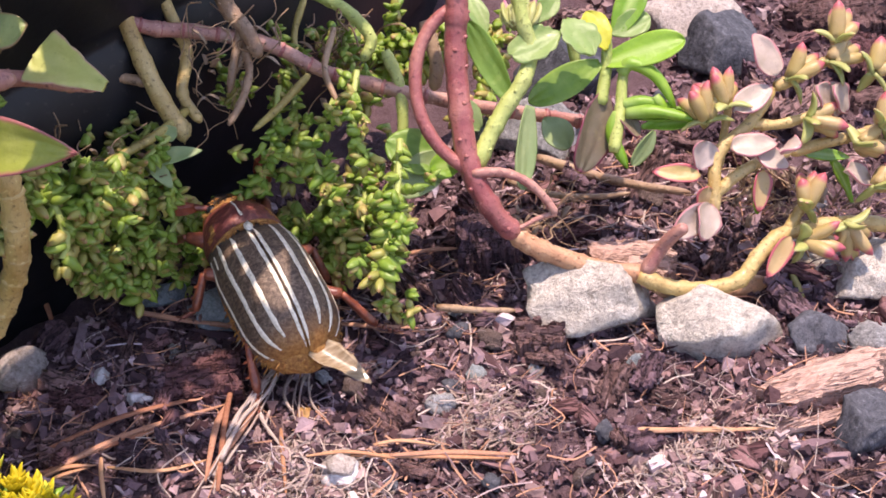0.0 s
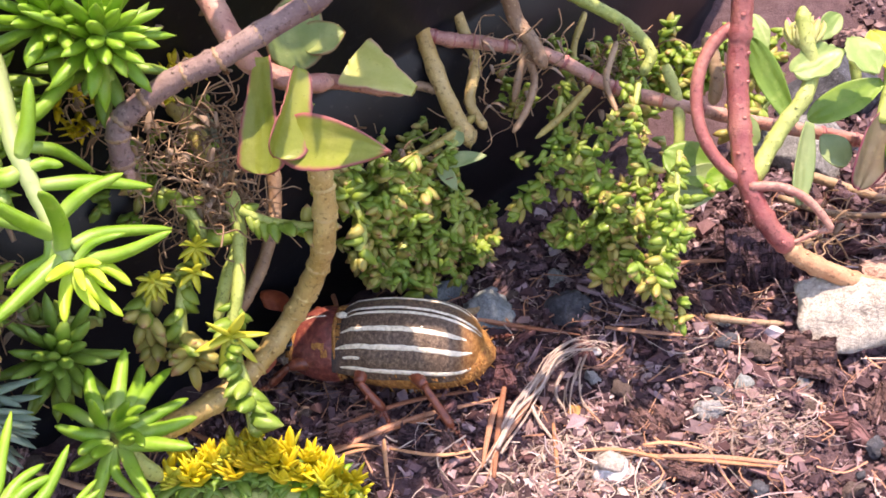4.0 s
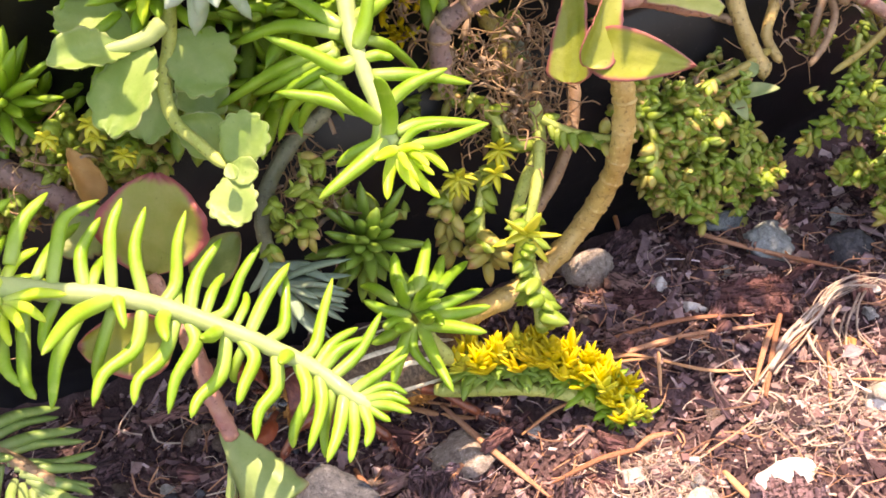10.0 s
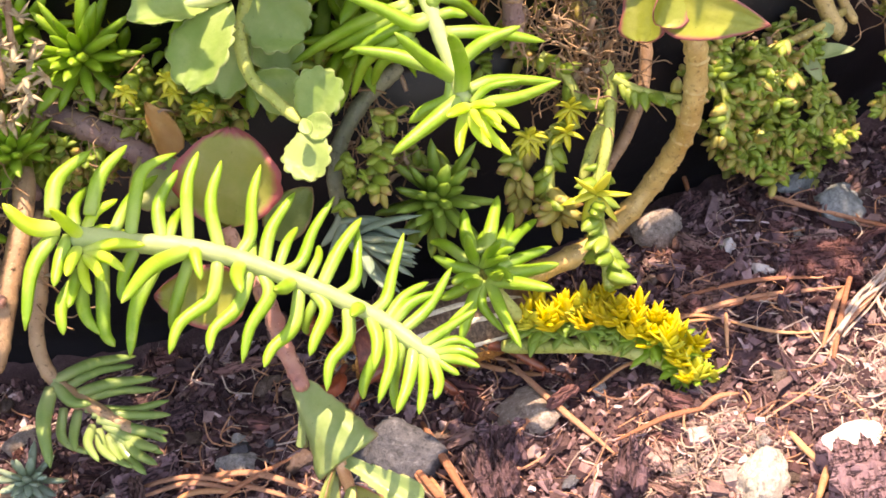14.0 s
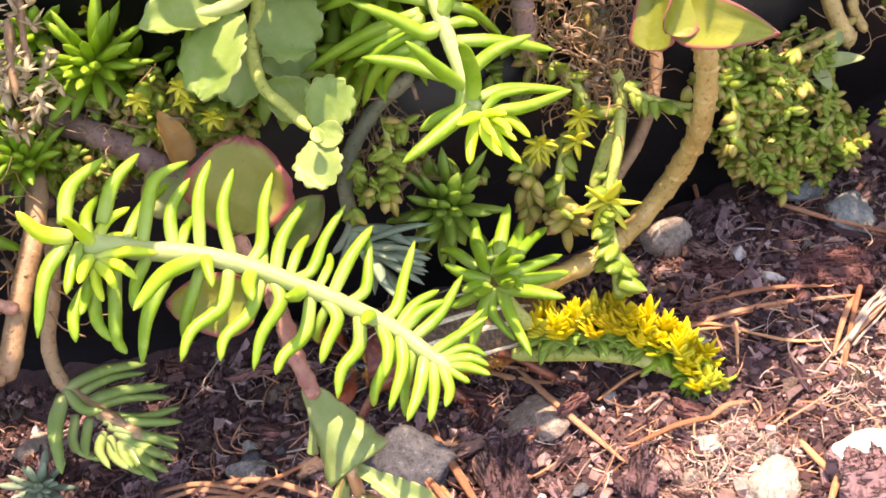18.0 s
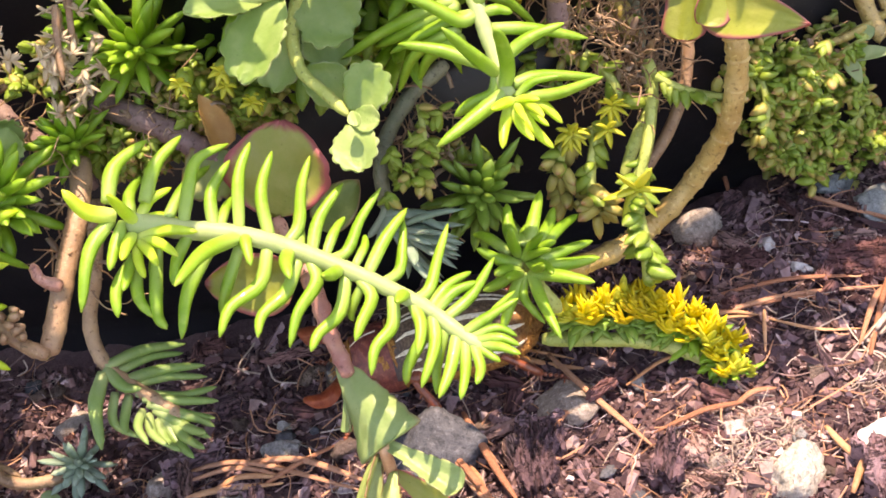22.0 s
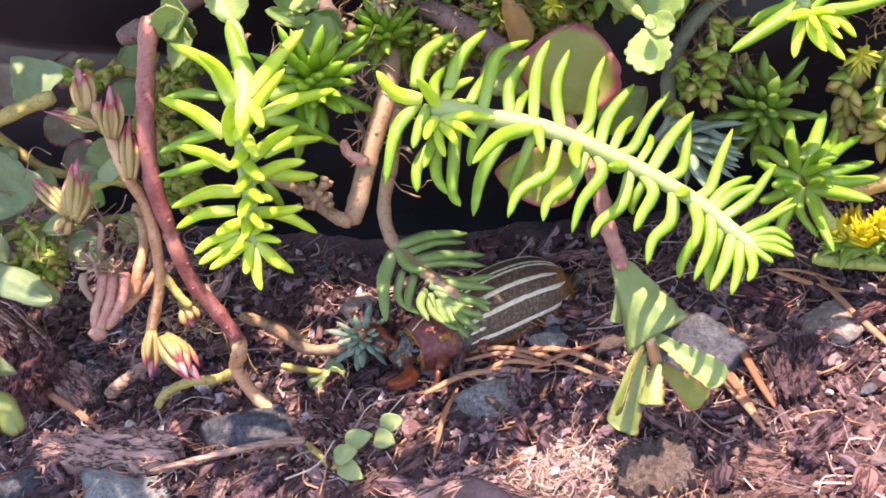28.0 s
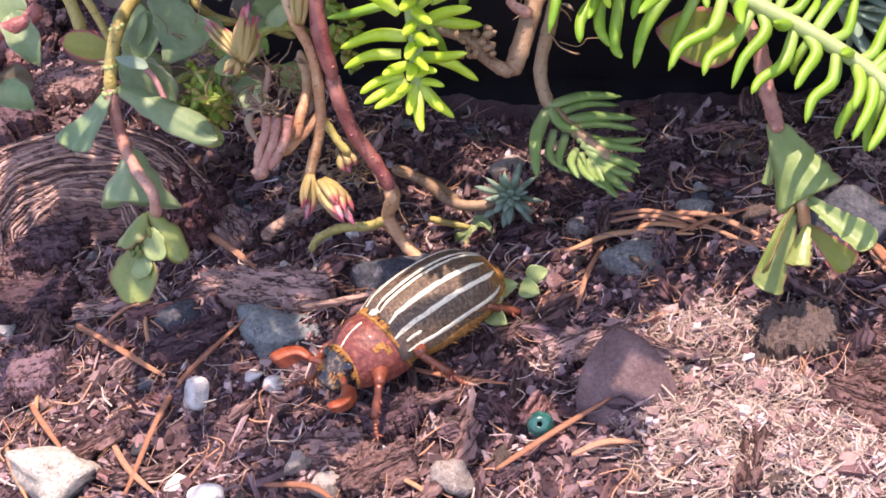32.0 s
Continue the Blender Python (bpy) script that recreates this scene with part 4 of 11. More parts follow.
finger(STAR, M_GREEN_PALE_SUN, 1.56, (-47.5, -16.5, 40.0), (-47.7, -17.9, 42.7), (-47.8, -19.4, 45.6))
finger(STAR, M_GREEN_PALE_SUN, 1.25, (-47.3, -16.4, 40.0), (-46.1, -14.5, 41.1), (-44.1, -12.9, 41.2))
finger(STAR, M_GREEN_PALE_SUN, 1.34, (-47.3, -17.3, 38.9), (-43.9, -17.9, 39.5), (-40.7, -19.1, 39.6))
finger(STAR, M_GREEN_PALE_SUN, 1.22, (-47.0, -17.5, 38.6), (-44.4, -19.7, 39.2), (-42.1, -22.5, 39.4))
finger(STAR, M_GREEN_PALE_SUN, 1.22, (-47.4, -17.7, 38.5), (-45.6, -20.4, 39.0), (-44.0, -23.4, 39.3))
finger(STAR, M_GREEN_PALE_SUN, 1.11, (-47.7, -17.9, 38.4), (-46.8, -20.9, 38.2), (-45.6, -23.6, 38.2))
finger(STAR, M_GREEN_PALE_SUN, 1.34, (-47.9, -17.2, 39.2), (-47.9, -19.6, 39.5), (-47.8, -22.1, 39.6))
finger(STAR, M_GREEN, 1.38, (-47.8, -16.3, 40.3), (-48.5, -13.5, 41.2), (-47.8, -10.3, 41.6))
finger(STAR, M_GREEN_PALE_SUN, 1.13, (-47.2, -16.4, 40.0), (-45.2, -15.6, 39.8), (-43.2, -15.5, 38.7))
finger(STAR, M_GREEN, 1.34, (-42.3, -17.2, 38.3), (-43.5, -19.9, 37.1), (-43.8, -22.2, 35.9))
finger(STAR, M_GREEN, 1.24, (-45.3, -16.9, 38.8), (-46.1, -19.9, 36.2), (-45.5, -21.5, 34.5))

SPROUT = thing("stonecrop_sprig", (-11.2, -1.7, 49.2), "light green stonecrop sprig bending down with long leaves", "succulent")
part("stem", stalk([(-11.8, 7.1, 56.8), (-11.7, 4.1, 53.9), (-11.6, 0.5, 51.0), (-11.1, -1.6, 49.3), (-10.7, -3.0, 47.4), (-10.1, -4.6, 45.4), (-9.5, -6.9, 43.6), (-8.9, -8.3, 42.7)], 0.95, 0.7, False), M_STEM_PALE, SPROUT)
finger(SPROUT, M_GREEN, 1.86, (-12.3, 1.1, 51.5), (-15.1, 3.2, 53.1), (-19.7, 5.4, 56.1))
finger(SPROUT, M_GREEN, 1.98, (-11.2, -1.0, 50.1), (-9.8, -0.2, 52.5), (-8.5, 1.2, 56.4))
finger(SPROUT, M_GREEN, 1.81, (-11.8, 1.5, 52.0), (-9.1, 3.9, 51.7), (-5.4, 7.0, 52.9))
finger(SPROUT, M_GREEN, 1.70, (-11.6, -1.7, 49.1), (-13.2, -2.4, 49.1), (-15.9, -2.1, 51.2), (-19.6, -2.0, 53.6))
finger(SPROUT, M_GREEN, 1.82, (-12.6, 0.7, 51.1), (-18.2, 3.0, 51.9), (-24.0, 4.0, 50.4))
finger(SPROUT, M_GREEN, 1.73, (-11.7, -1.7, 49.2), (-15.6, -1.1, 48.2), (-21.0, -1.4, 46.2))
finger(SPROUT, M_GREEN, 1.82, (-13.4, -0.4, 50.4), (-20.3, 1.2, 47.9), (-26.9, 2.0, 44.7))
finger(SPROUT, M_GREEN, 1.70, (-13.2, -0.8, 50.0), (-19.4, 0.6, 47.1), (-23.1, 2.8, 45.1))
finger(SPROUT, M_GREEN, 1.63, (-13.4, -2.4, 48.3), (-18.5, -1.3, 45.5), (-21.2, -0.8, 41.2))
finger(SPROUT, M_GREEN, 1.52, (-13.2, -3.1, 47.5), (-16.9, -1.5, 45.2), (-18.9, -0.2, 41.9))
finger(SPROUT, M_GREEN, 1.43, (-10.7, -1.6, 49.2), (-9.2, -1.5, 49.2), (-7.8, -1.6, 48.6))
finger(SPROUT, M_GREEN, 1.53, (-10.4, -0.3, 50.6), (-8.3, 2.1, 48.1), (-6.0, 3.6, 44.2))
finger(SPROUT, M_GREEN, 1.66, (-10.1, -2.6, 47.8), (-5.9, -2.2, 46.7), (-0.7, -2.4, 44.8))
finger(SPROUT, M_GREEN, 1.64, (-9.8, -5.0, 45.1), (-6.6, -3.8, 46.6), (-2.8, -3.1, 47.3))
finger(SPROUT, M_GREEN, 1.81, (-10.2, -5.9, 44.5), (-12.0, -7.2, 47.6), (-14.3, -8.3, 51.6))
finger(SPROUT, M_GREEN, 1.76, (-11.7, -4.9, 45.3), (-15.3, -4.0, 46.9), (-19.6, -3.5, 48.2))
finger(SPROUT, M_GREEN, 1.64, (-9.5, -7.1, 43.4), (-8.8, -7.8, 46.0), (-8.9, -8.3, 49.1), (-9.2, -9.6, 51.2))
finger(SPROUT, M_GREEN, 1.69, (-10.0, -5.8, 44.6), (-10.7, -6.7, 42.6), (-13.2, -7.0, 42.0), (-15.1, -7.4, 41.1))
finger(SPROUT, M_GREEN, 1.77, (-9.5, -7.5, 43.0), (-12.9, -10.2, 42.2), (-16.6, -13.1, 41.4))
finger(SPROUT, M_GREEN, 1.53, (-8.7, -7.0, 43.5), (-5.6, -5.7, 43.2), (0.1, -5.2, 41.7))
finger(SPROUT, M_GREEN, 1.50, (-7.5, -8.3, 42.6), (-4.2, -9.0, 42.9), (0.3, -9.3, 44.1))
finger(SPROUT, M_GREEN, 1.07, (-8.5, -8.3, 42.8), (-6.6, -8.0, 44.0), (-3.7, -8.2, 44.3))
finger(SPROUT, M_GREEN_PALE_SUN, 1.38, (-9.0, -8.4, 42.5), (-9.7, -10.3, 43.4), (-10.7, -12.3, 44.1))
finger(SPROUT, M_GREEN_PALE_SUN, 1.28, (-9.1, -8.6, 42.3), (-9.9, -11.0, 41.3), (-10.3, -13.5, 40.3))
finger(SPROUT, M_GREEN_PALE_SUN, 1.11, (-8.9, -8.7, 42.2), (-8.3, -11.5, 41.4), (-7.1, -14.0, 41.0))
finger(SPROUT, M_GREEN_PALE_SUN, 1.38, (-8.4, -8.9, 42.0), (-7.3, -11.2, 40.9), (-5.4, -13.7, 39.6))
finger(SPROUT, M_GREEN_PALE_SUN, 1.34, (-7.0, -8.5, 42.0), (-5.7, -9.2, 41.6), (-4.3, -10.5, 40.3))
finger(SPROUT, M_GREEN_PALE_SUN, 1.06, (-8.8, -8.6, 42.4), (-7.4, -9.7, 43.3), (-6.1, -11.1, 43.7))
finger(SPROUT, M_GREEN_PALE_SUN, 1.06, (-7.7, -8.7, 42.1), (-6.7, -11.1, 42.9), (-5.8, -13.7, 43.3))
finger(SPROUT, M_GREEN_PALE_SUN, 0.96, (-7.9, -9.0, 41.6), (-6.7, -10.2, 41.3), (-5.6, -11.6, 40.9))
finger(SPROUT, M_GREEN_PALE_SUN, 0.95, (-8.5, -8.8, 42.2), (-8.1, -11.8, 43.1), (-7.5, -14.8, 43.9))

# ---- woody stems ----
TH = thing("creeping_shoot", (15.6, 14.8, 31.1), "yellow-brown curved bare stem with leaf scars", "stem")
part("stem", stalk([(14.4, 9.3, 38.7), (15.0, 7.8, 36.3), (14.9, 7.7, 32.1), (13.6, 8.4, 25.6), (11.3, 9.8, 20.2), (8.4, 10.5, 15.8), (4.0, 8.4, 12.8), (-0.5, 5.3, 12.1), (-5.2, 1.9, 12.9), (-9.4, -0.2, 14.0)], 1.25, 1.25), M_STEM_GOLD, TH)


def scars(owner, points, r, n, mat):
    """Raised rings where old leaves fell off."""
    line = spline(points, 10)
    rng = random.Random(n)
    for i in range(n):
        k = int((i + 0.5) / n * (len(line) - 2)) + rng.randrange(0, 2)
        d = line[min(k + 1, len(line) - 1)] - line[k]
        part("leaf_scar", sweep(Mesh(), [line[k] - unit(d) * 0.35, line[k], line[k] + unit(d) * 0.35], [r * 0.9, r * 1.14, r * 0.9], 9), mat, owner)


scars(TH, [(14.4, 9.3, 38.7), (15.0, 7.8, 36.3), (14.9, 7.7, 32.1), (13.6, 8.4, 25.6), (11.3, 9.8, 20.2), (8.4, 10.5, 15.8), (4.0, 8.4, 12.8), (-0.5, 5.3, 12.1), (-5.2, 1.9, 12.9), (-9.4, -0.2, 14.0)], 1.3, 14, M_STEM_GOLD)

# ---- plant builders ----
def stem_part(owner, points, r0, r1, mat, knots=True, name="stem", label=""):
    return part(name, stalk(points, r0, r1, knots), mat, owner, label)


def leaf_part(owner, mat, normal, width, kw, base, tip, label=""):
    o = tuple(float(q) for q in base)
    return part("leaf", broad(Mesh(), base, tip, normal, width, seed=int(abs(tip[0]) * 7), **kw), mat, owner, label, origin=o)


def rosette(owner, at, axis, count, length, width, mat, seed, open0=0.25, open1=1.35, flat=0.7, name="leaf"):
    """Finger leaves in a spiral round an axis; the outer ones open wider."""
    rng = random.Random(seed)
    a = unit(axis)
    s = unit(np.cross(a, (0.2, 0.9, 0.3)))
    w = np.cross(a, s)
    at = np.array(at, float)
    for i in range(count):
        f = (i + 0.5) / count
        ang = i * 2.399963 + rng.uniform(-0.2, 0.2)
        tilt = open0 + (open1 - open0) * f + rng.uniform(-0.12, 0.12)
        d = a * math.cos(tilt) + (s * math.cos(ang) + w * math.sin(ang)) * math.sin(tilt)
        ln = length * (0.5 + 0.5 * math.sqrt(f)) * rng.uniform(0.85, 1.12)
        base = at - a * length * 0.5 * f + d * width * 0.4
        tip = base + d * ln
        o = tuple(float(round(q, 2)) for q in base)
        part(name, fleshy(Mesh(), base, tip, width * rng.uniform(0.88, 1.12), a * ln * 0.12 * (1 if tilt > 0.7 else -0.6), flat, 7, 6), mat, owner, origin=o)


def strand(owner, points, leaf, gap, mats, seed, r=0.45, tip=None, bare=0.0, spread=1.0):
    """A stonecrop shoot: a thin stem dressed all round with small plump leaves."""
    rng = random.Random(seed)
    line = spline(points, 12)
    part("stem", sweep(Mesh(), line, [r] * len(line), 6), M_STEM_GREEN, owner)
    m = Mesh()
    length = 0.0
    cum = [0.0]
    for p, q in zip(line, line[1:]):
        length += np.linalg.norm(q - p)
        cum.append(length)
    n = max(6, int(length / gap))
    for i in range(n):
        f = bare + (1 - bare) * (i + 0.5) / n
        k = min(len(line) - 2, int(np.searchsorted(cum, f * length)) - 1)
        k = max(0, k)
        d = unit(line[k + 1] - line[k])
        at = line[k] + (line[k + 1] - line[k]) * rng.random()
        o = unit(np.cross(d, [rng.uniform(-1, 1) for _ in range(3)]))
        grow = 0.75 + 0.45 * f
        out = unit(o * spread + d * rng.uniform(0.25, 0.9))
        ln = leaf * grow * rng.uniform(0.75, 1.2)
        fleshy(m, at + o * r * 0.5, at + o * r * 0.5 + out * ln, ln * rng.uniform(0.62, 0.86), o * ln * -0.08, 0.72, 6, 4, rng.choice((0, 0, 0, 0, 0, 0, 0, 1)), point=0.85)
    tagged(part("foliage", m, mats, owner), kind="stuff")
    if tip:
        t = Mesh()
        d = unit(line[-1] - line[-3])
        for i in range(tip):
            o = unit([rng.uniform(-1, 1) for _ in range(3)])
            b = line[-1] + o * leaf * 0.4
            fleshy(t, b, b + unit(o + d * 0.8) * leaf * rng.uniform(0.7, 1.1), leaf * 0.6, (0, 0, 0), 0.8, 6, 4, point=0.75)
        tagged(part("budding_tip", t, M_SEDUM_TIP, owner, "yellow-green flower buds"), kind="stuff")


def bud(owner, base, tip, width, mat=None, petals=6, seed=0):
    """A closed flower bud of overlapping pointed sepals."""
    rng = random.Random(seed + int(abs(base[0]) * 10))
    b, t = np.array(base, float), np.array(tip, float)
    d = unit(t - b)
    ln = np.linalg.norm(t - b)
    s = unit(np.cross(d, (0.3, 0.8, 0.5)))
    w = np.cross(d, s)
    core = part("bud", fleshy(Mesh(), b, b + d * ln * 0.8, width * 0.6, (0, 0, 0), 0.9, 6, 5), mat or M_BUD, owner, "closed flower bud with a pink tip")
    for i in range(petals):
        a = 2 * math.pi * i / petals + rng.uniform(-0.2, 0.2)
        o = s * math.cos(a) + w * math.sin(a)
        m = fleshy(Mesh(), b + o * width * 0.12, b + d * ln * rng.uniform(0.7, 1.0) + o * width * rng.uniform(0.12, 0.42), width * 0.42, o * width * 0.2, 0.55, 6, 6, point=0.8)
        part("sepal", m, mat or M_BUD, core).location = (0, 0, 0)
    for i in range(2):
        o = s * rng.uniform(-0.12, 0.12) + w * rng.uniform(-0.12, 0.12)
        part("petal", fleshy(Mesh(), b + d * ln * 0.5, b + d * ln * (1.12 - 0.12 * i) + o * width, width * 0.34, (0, 0, 0), 0.7, 6, 5, point=0.8), M_PETAL, core).location = (0, 0, 0)
    return core


FLAT = dict(cup=0.1, bend=0.08, thick=0.55)
SCAL = dict(scallop=15, depth=0.14, cup=0.14, bend=0.1, thick=0.4, nu=26, nv=18, taper=0.9)
OVAL = dict(cup=0.14, bend=0.06, thick=0.7, taper=0.75)

# ---- right cluster: red stems, leafy shoots ----
RED = thing("red_creeper", (64.9, 12.5, 17.2), "dark red arching succulent stem lying towards the stones", "stem")
stem_part(RED, [(69.5, 24.7, 38.3), (68.2, 22.4, 33.2), (66.9, 20.5, 28.5), (65.4, 16.4, 22.6), (64.7, 12.4, 17.1), (66.0, 8.8, 12.7), (68.2, 7.3, 9.7)], 1.4, 1.25, M_STEM_RED)
stem_part(RED, [(67.7, 7.9, 10.3), (69.3, 6.3, 8.7), (74.0, 4.3, 5.8), (77.2, 1.8, 5.1), (80.4, -0.4, 4.9), (84.1, -2.1, 2.1), (90.8, -3.4, 0.8), (95.6, -4.3, 1.1)], 1.22, 1.05, M_STEM_TAN)
stem_part(RED, [(67.7, 23.3, 32.5), (64.7, 22.8, 30.9), (62.1, 21.1, 27.9), (60.9, 18.2, 23.7), (61.8, 15.3, 20.0), (64.6, 12.3, 16.9)], 0.8, 0.8, M_STEM_RED, False, "branch")
stem_part(RED, [(64.3, 11.5, 17.5), (67.9, 10.4, 17.1), (70.3, 8.8, 15.8), (71.7, 7.2, 14.0), (72.4, 5.9, 12.5)], 0.6, 0.45, M_STEM_ROSE, True, "branch")
stem_part(RED, [(72.8, 6.7, 11.9), (70.9, 7.0, 11.9), (68.8, 7.1, 11.3), (67.4, 7.3, 11.1)], 0.35, 0.25, M_STEM_ROSE, True, "twig")

RUN = thing("runner", (49.2, 34.9, 26.9), "long pink to green runner stem with leaf scars", "stem")
stem_part(RUN, [(28.1, 40.0, 39.1), (29.9, 39.0, 35.0), (35.4, 37.9, 31.7), (40.8, 37.7, 29.8), (48.5, 35.2, 27.1), (54.8, 32.9, 22.6), (63.2, 27.7, 20.0), (72.7, 23.3, 17.2), (82.5, 21.0, 13.8), (86.2, 19.1, 12.4), (88.4, 18.6, 10.7)], 0.95, 0.8, M_STEM_ROSE)
scars(RUN, [(28.1, 40.0, 39.1), (29.9, 39.0, 35.0), (35.4, 37.9, 31.7), (40.8, 37.7, 29.8), (48.5, 35.2, 27.1), (54.8, 32.9, 22.6), (63.2, 27.7, 20.0), (72.7, 23.3, 17.2), (82.5, 21.0, 13.8), (86.2, 19.1, 12.4), (88.4, 18.6, 10.7)], 0.92, 20, M_STEM_RED)

LEAFY = thing("leafy_succulent", (72.3, 16.0, 22.5), "fresh green leafy succulent shoots with glossy leaves", "succulent")
stem_part(LEAFY, [(65.4, 12.8, 17.3), (68.2, 14.4, 20.0), (70.8, 15.6, 22.3), (73.5, 16.4, 24.7), (75.6, 18.6, 27.0), (75.4, 20.5, 30.6), (75.9, 22.4, 33.3)], 1.1, 0.85, M_STEM_GREEN)
stem_part(LEAFY, [(82.7, 14.4, 19.7), (84.5, 16.6, 22.4), (85.5, 18.1, 25.2), (85.7, 19.5, 26.8)], 0.8, 0.6, M_STEM_GREEN, False, "branch")
stem_part(LEAFY, [(82.0, 9.8, 15.8), (84.4, 12.7, 18.9), (85.8, 14.8, 21.4), (86.6, 15.7, 23.2)], 0.8, 0.6, M_STEM_GREEN, False, "branch")
stem_part(LEAFY, [(81.8, 20.2, 26.0), (81.9, 19.3, 23.3), (81.9, 17.6, 20.2)], 0.7, 0.6, M_STEM_GREEN, False, "branch")
paddle(LEAFY, M_GREEN_DEEP, (-0.5,-0.7,0.5), 3.3, (71.8, 16.1, 22.0), (70.8, 24.7, 28.8), wide=0.6, neck=0.3, bend=-0.2)
paddle(LEAFY, M_SAGE, (0.3,-0.8,0.3), 3.3, (73.5, 14.6, 22.2), (69.1, 9.8, 14.7), wide=0.6, neck=0.4, bend=-0.12)
paddle(LEAFY, M_ROUND, (0.0,-0.5,0.85), 4.4, (79.3, 18.0, 28.6), (72.7, 18.1, 27.7), lobes=9, depth=0.14, wide=0.5)
paddle(LEAFY, M_ROUND, (0.1,-0.5,0.85), 4.7, (80.2, 18.6, 29.9), (81.4, 13.8, 27.6), lobes=9, depth=0.14, wide=0.5)
paddle(LEAFY, M_LIME, (0.0,-0.6,0.8), 3.7, (84.8, 17.0, 25.3), (84.4, 20.8, 28.9), wide=0.6, lobes=7)
paddle(LEAFY, M_GREEN, (0.0,-0.5,0.85), 4.3, (84.7, 17.0, 23.5), (92.9, 12.9, 26.8), wide=0.6, neck=0.35)
paddle(LEAFY, M_GREEN, (0.0,-0.5,0.85), 3.7, (87.8, 20.2, 24.9), (92.8, 22.9, 29.7), wide=0.6, neck=0.3)
paddle(LEAFY, M_ROUND, (0.0,-0.6,0.8), 3.5, (87.3, 20.5, 25.1), (92.4, 19.8, 26.5), lobes=7, wide=0.6)
paddle(LEAFY, M_GREEN_DEEP, (0.1,-0.6,0.75), 4.0, (84.2, 17.3, 23.5), (74.8, 17.6, 20.8), wide=0.5, neck=0.25)
paddle(LEAFY, M_PURPLE, (0.2,-0.85,0.3), 5.4, (83.9, 15.2, 20.5), (78.0, 9.6, 14.4), wide=0.5, neck=0.3, label="upright oval leaf flushed with purple")
paddle(LEAFY, M_GREEN_DEEP, (0.1,-0.6,0.7), 5.8, (64.1, 17.1, 14.7), (57.7, 21.0, 18.8), wide=0.55)
paddle(LEAFY, M_SAGE, (0.1,-0.6,0.7), 4.7, (64.7, 18.1, 16.4), (56.6, 16.7, 14.2), wide=0.55)
paddle(LEAFY, M_GREEN, (0.1,-0.6,0.7), 3.3, (65.0, 15.3, 16.8), (61.0, 16.4, 16.2), wide=0.55)
paddle(LEAFY, M_SAGE, (0.1,-0.6,0.7), 4.0, (68.2, 17.5, 18.9), (65.7, 19.6, 22.4), wide=0.5)
paddle(LEAFY, M_SAGE, (0.1,-0.6,0.7), 4.1, (76.6, 17.6, 17.8), (78.7, 14.4, 14.9), wide=0.5)
paddle(LEAFY, M_PURPLE, (0.3,-0.7,0.4), 2.5, (84.4, 13.6, 19.6), (85.6, 9.7, 17.1), wide=0.5)
paddle(LEAFY, M_SAGE, (0.3,-0.7,0.4), 2.3, (87.2, 9.2, 17.5), (83.7, 7.7, 14.5), wide=0.5)
paddle(LEAFY, M_ROUND, (0.1,-0.6,0.7), 2.8, (73.4, 26.4, 26.1), (73.3, 30.8, 29.4), lobes=7)
paddle(LEAFY, M_ROUND, (0.1,-0.6,0.7), 2.8, (78.9, 24.3, 27.1), (82.9, 26.0, 29.1), lobes=7)
finger(LEAFY, M_GREEN, 2.20, (86.0, 15.5, 22.5), (87.3, 15.2, 23.7), (89.3, 12.7, 22.5), (90.2, 9.5, 19.5))
finger(LEAFY, M_GREEN, 2.19, (85.1, 12.3, 18.9), (87.9, 10.3, 19.4), (91.9, 6.7, 18.9))
finger(LEAFY, M_GREEN, 1.79, (85.1, 13.2, 19.6), (87.4, 12.1, 20.0), (90.2, 10.0, 19.5))
finger(LEAFY, M_GREEN, 1.92, (84.3, 12.8, 18.9), (82.8, 11.5, 16.9), (83.1, 8.3, 14.0))
finger(LEAFY, M_GREEN, 1.79, (88.6, 11.7, 20.6), (89.0, 10.7, 19.6), (89.0, 9.8, 18.4))
bud(LEAFY, (74.8, 20.3, 29.4), (76.5, 23.3, 31.5), 3.1)
bud(LEAFY, (74.2, 20.7, 29.7), (75.0, 23.7, 31.1), 2.3)
bud(LEAFY, (76.0, 19.8, 29.7), (78.0, 22.2, 31.2), 2.4)

PINKS = thing("pink_budded_succulent", (91.6, 1.6, 11.0), "succulent with pink flower buds and bronze leaves", "succulent")
def bud_clump(owner, n, size, at, to):
    """Short plump red-tipped buds fanned round a stem's end."""
    rng = random.Random(int(abs(at[0] * 31 + to[2] * 7)))
    a, d = np.array(at, float), unit(np.array(to, float) - np.array(at, float))
    s = unit(np.cross(d, (0.2, 0.9, 0.4)))
    w = np.cross(d, s)
    for i in range(n):
        ang = i * 2.4 + rng.uniform(-0.3, 0.3)
        tilt = 0.15 + 0.75 * (i / n)
        e = d * math.cos(tilt) + (s * math.cos(ang) + w * math.sin(ang)) * math.sin(tilt)
        b = a + e * 0.4
        part("bud", fleshy(Mesh(), b, b + e * size * rng.uniform(0.75, 1.1), size * rng.uniform(0.4, 0.52), d * 0.3, 0.85, 8, 7, point=0.6), M_BUD_RED, owner)
    for i in range(3):
        ang = rng.uniform(0, 6.3)
        e = unit(-d * 0.2 + s * math.cos(ang) + w * math.sin(ang))
        part("bract", fleshy(Mesh(), a, a + e * size * 0.8, size * 0.4, d * 0.5, 0.4, 6, 6, point=0.8), M_BUD, owner)


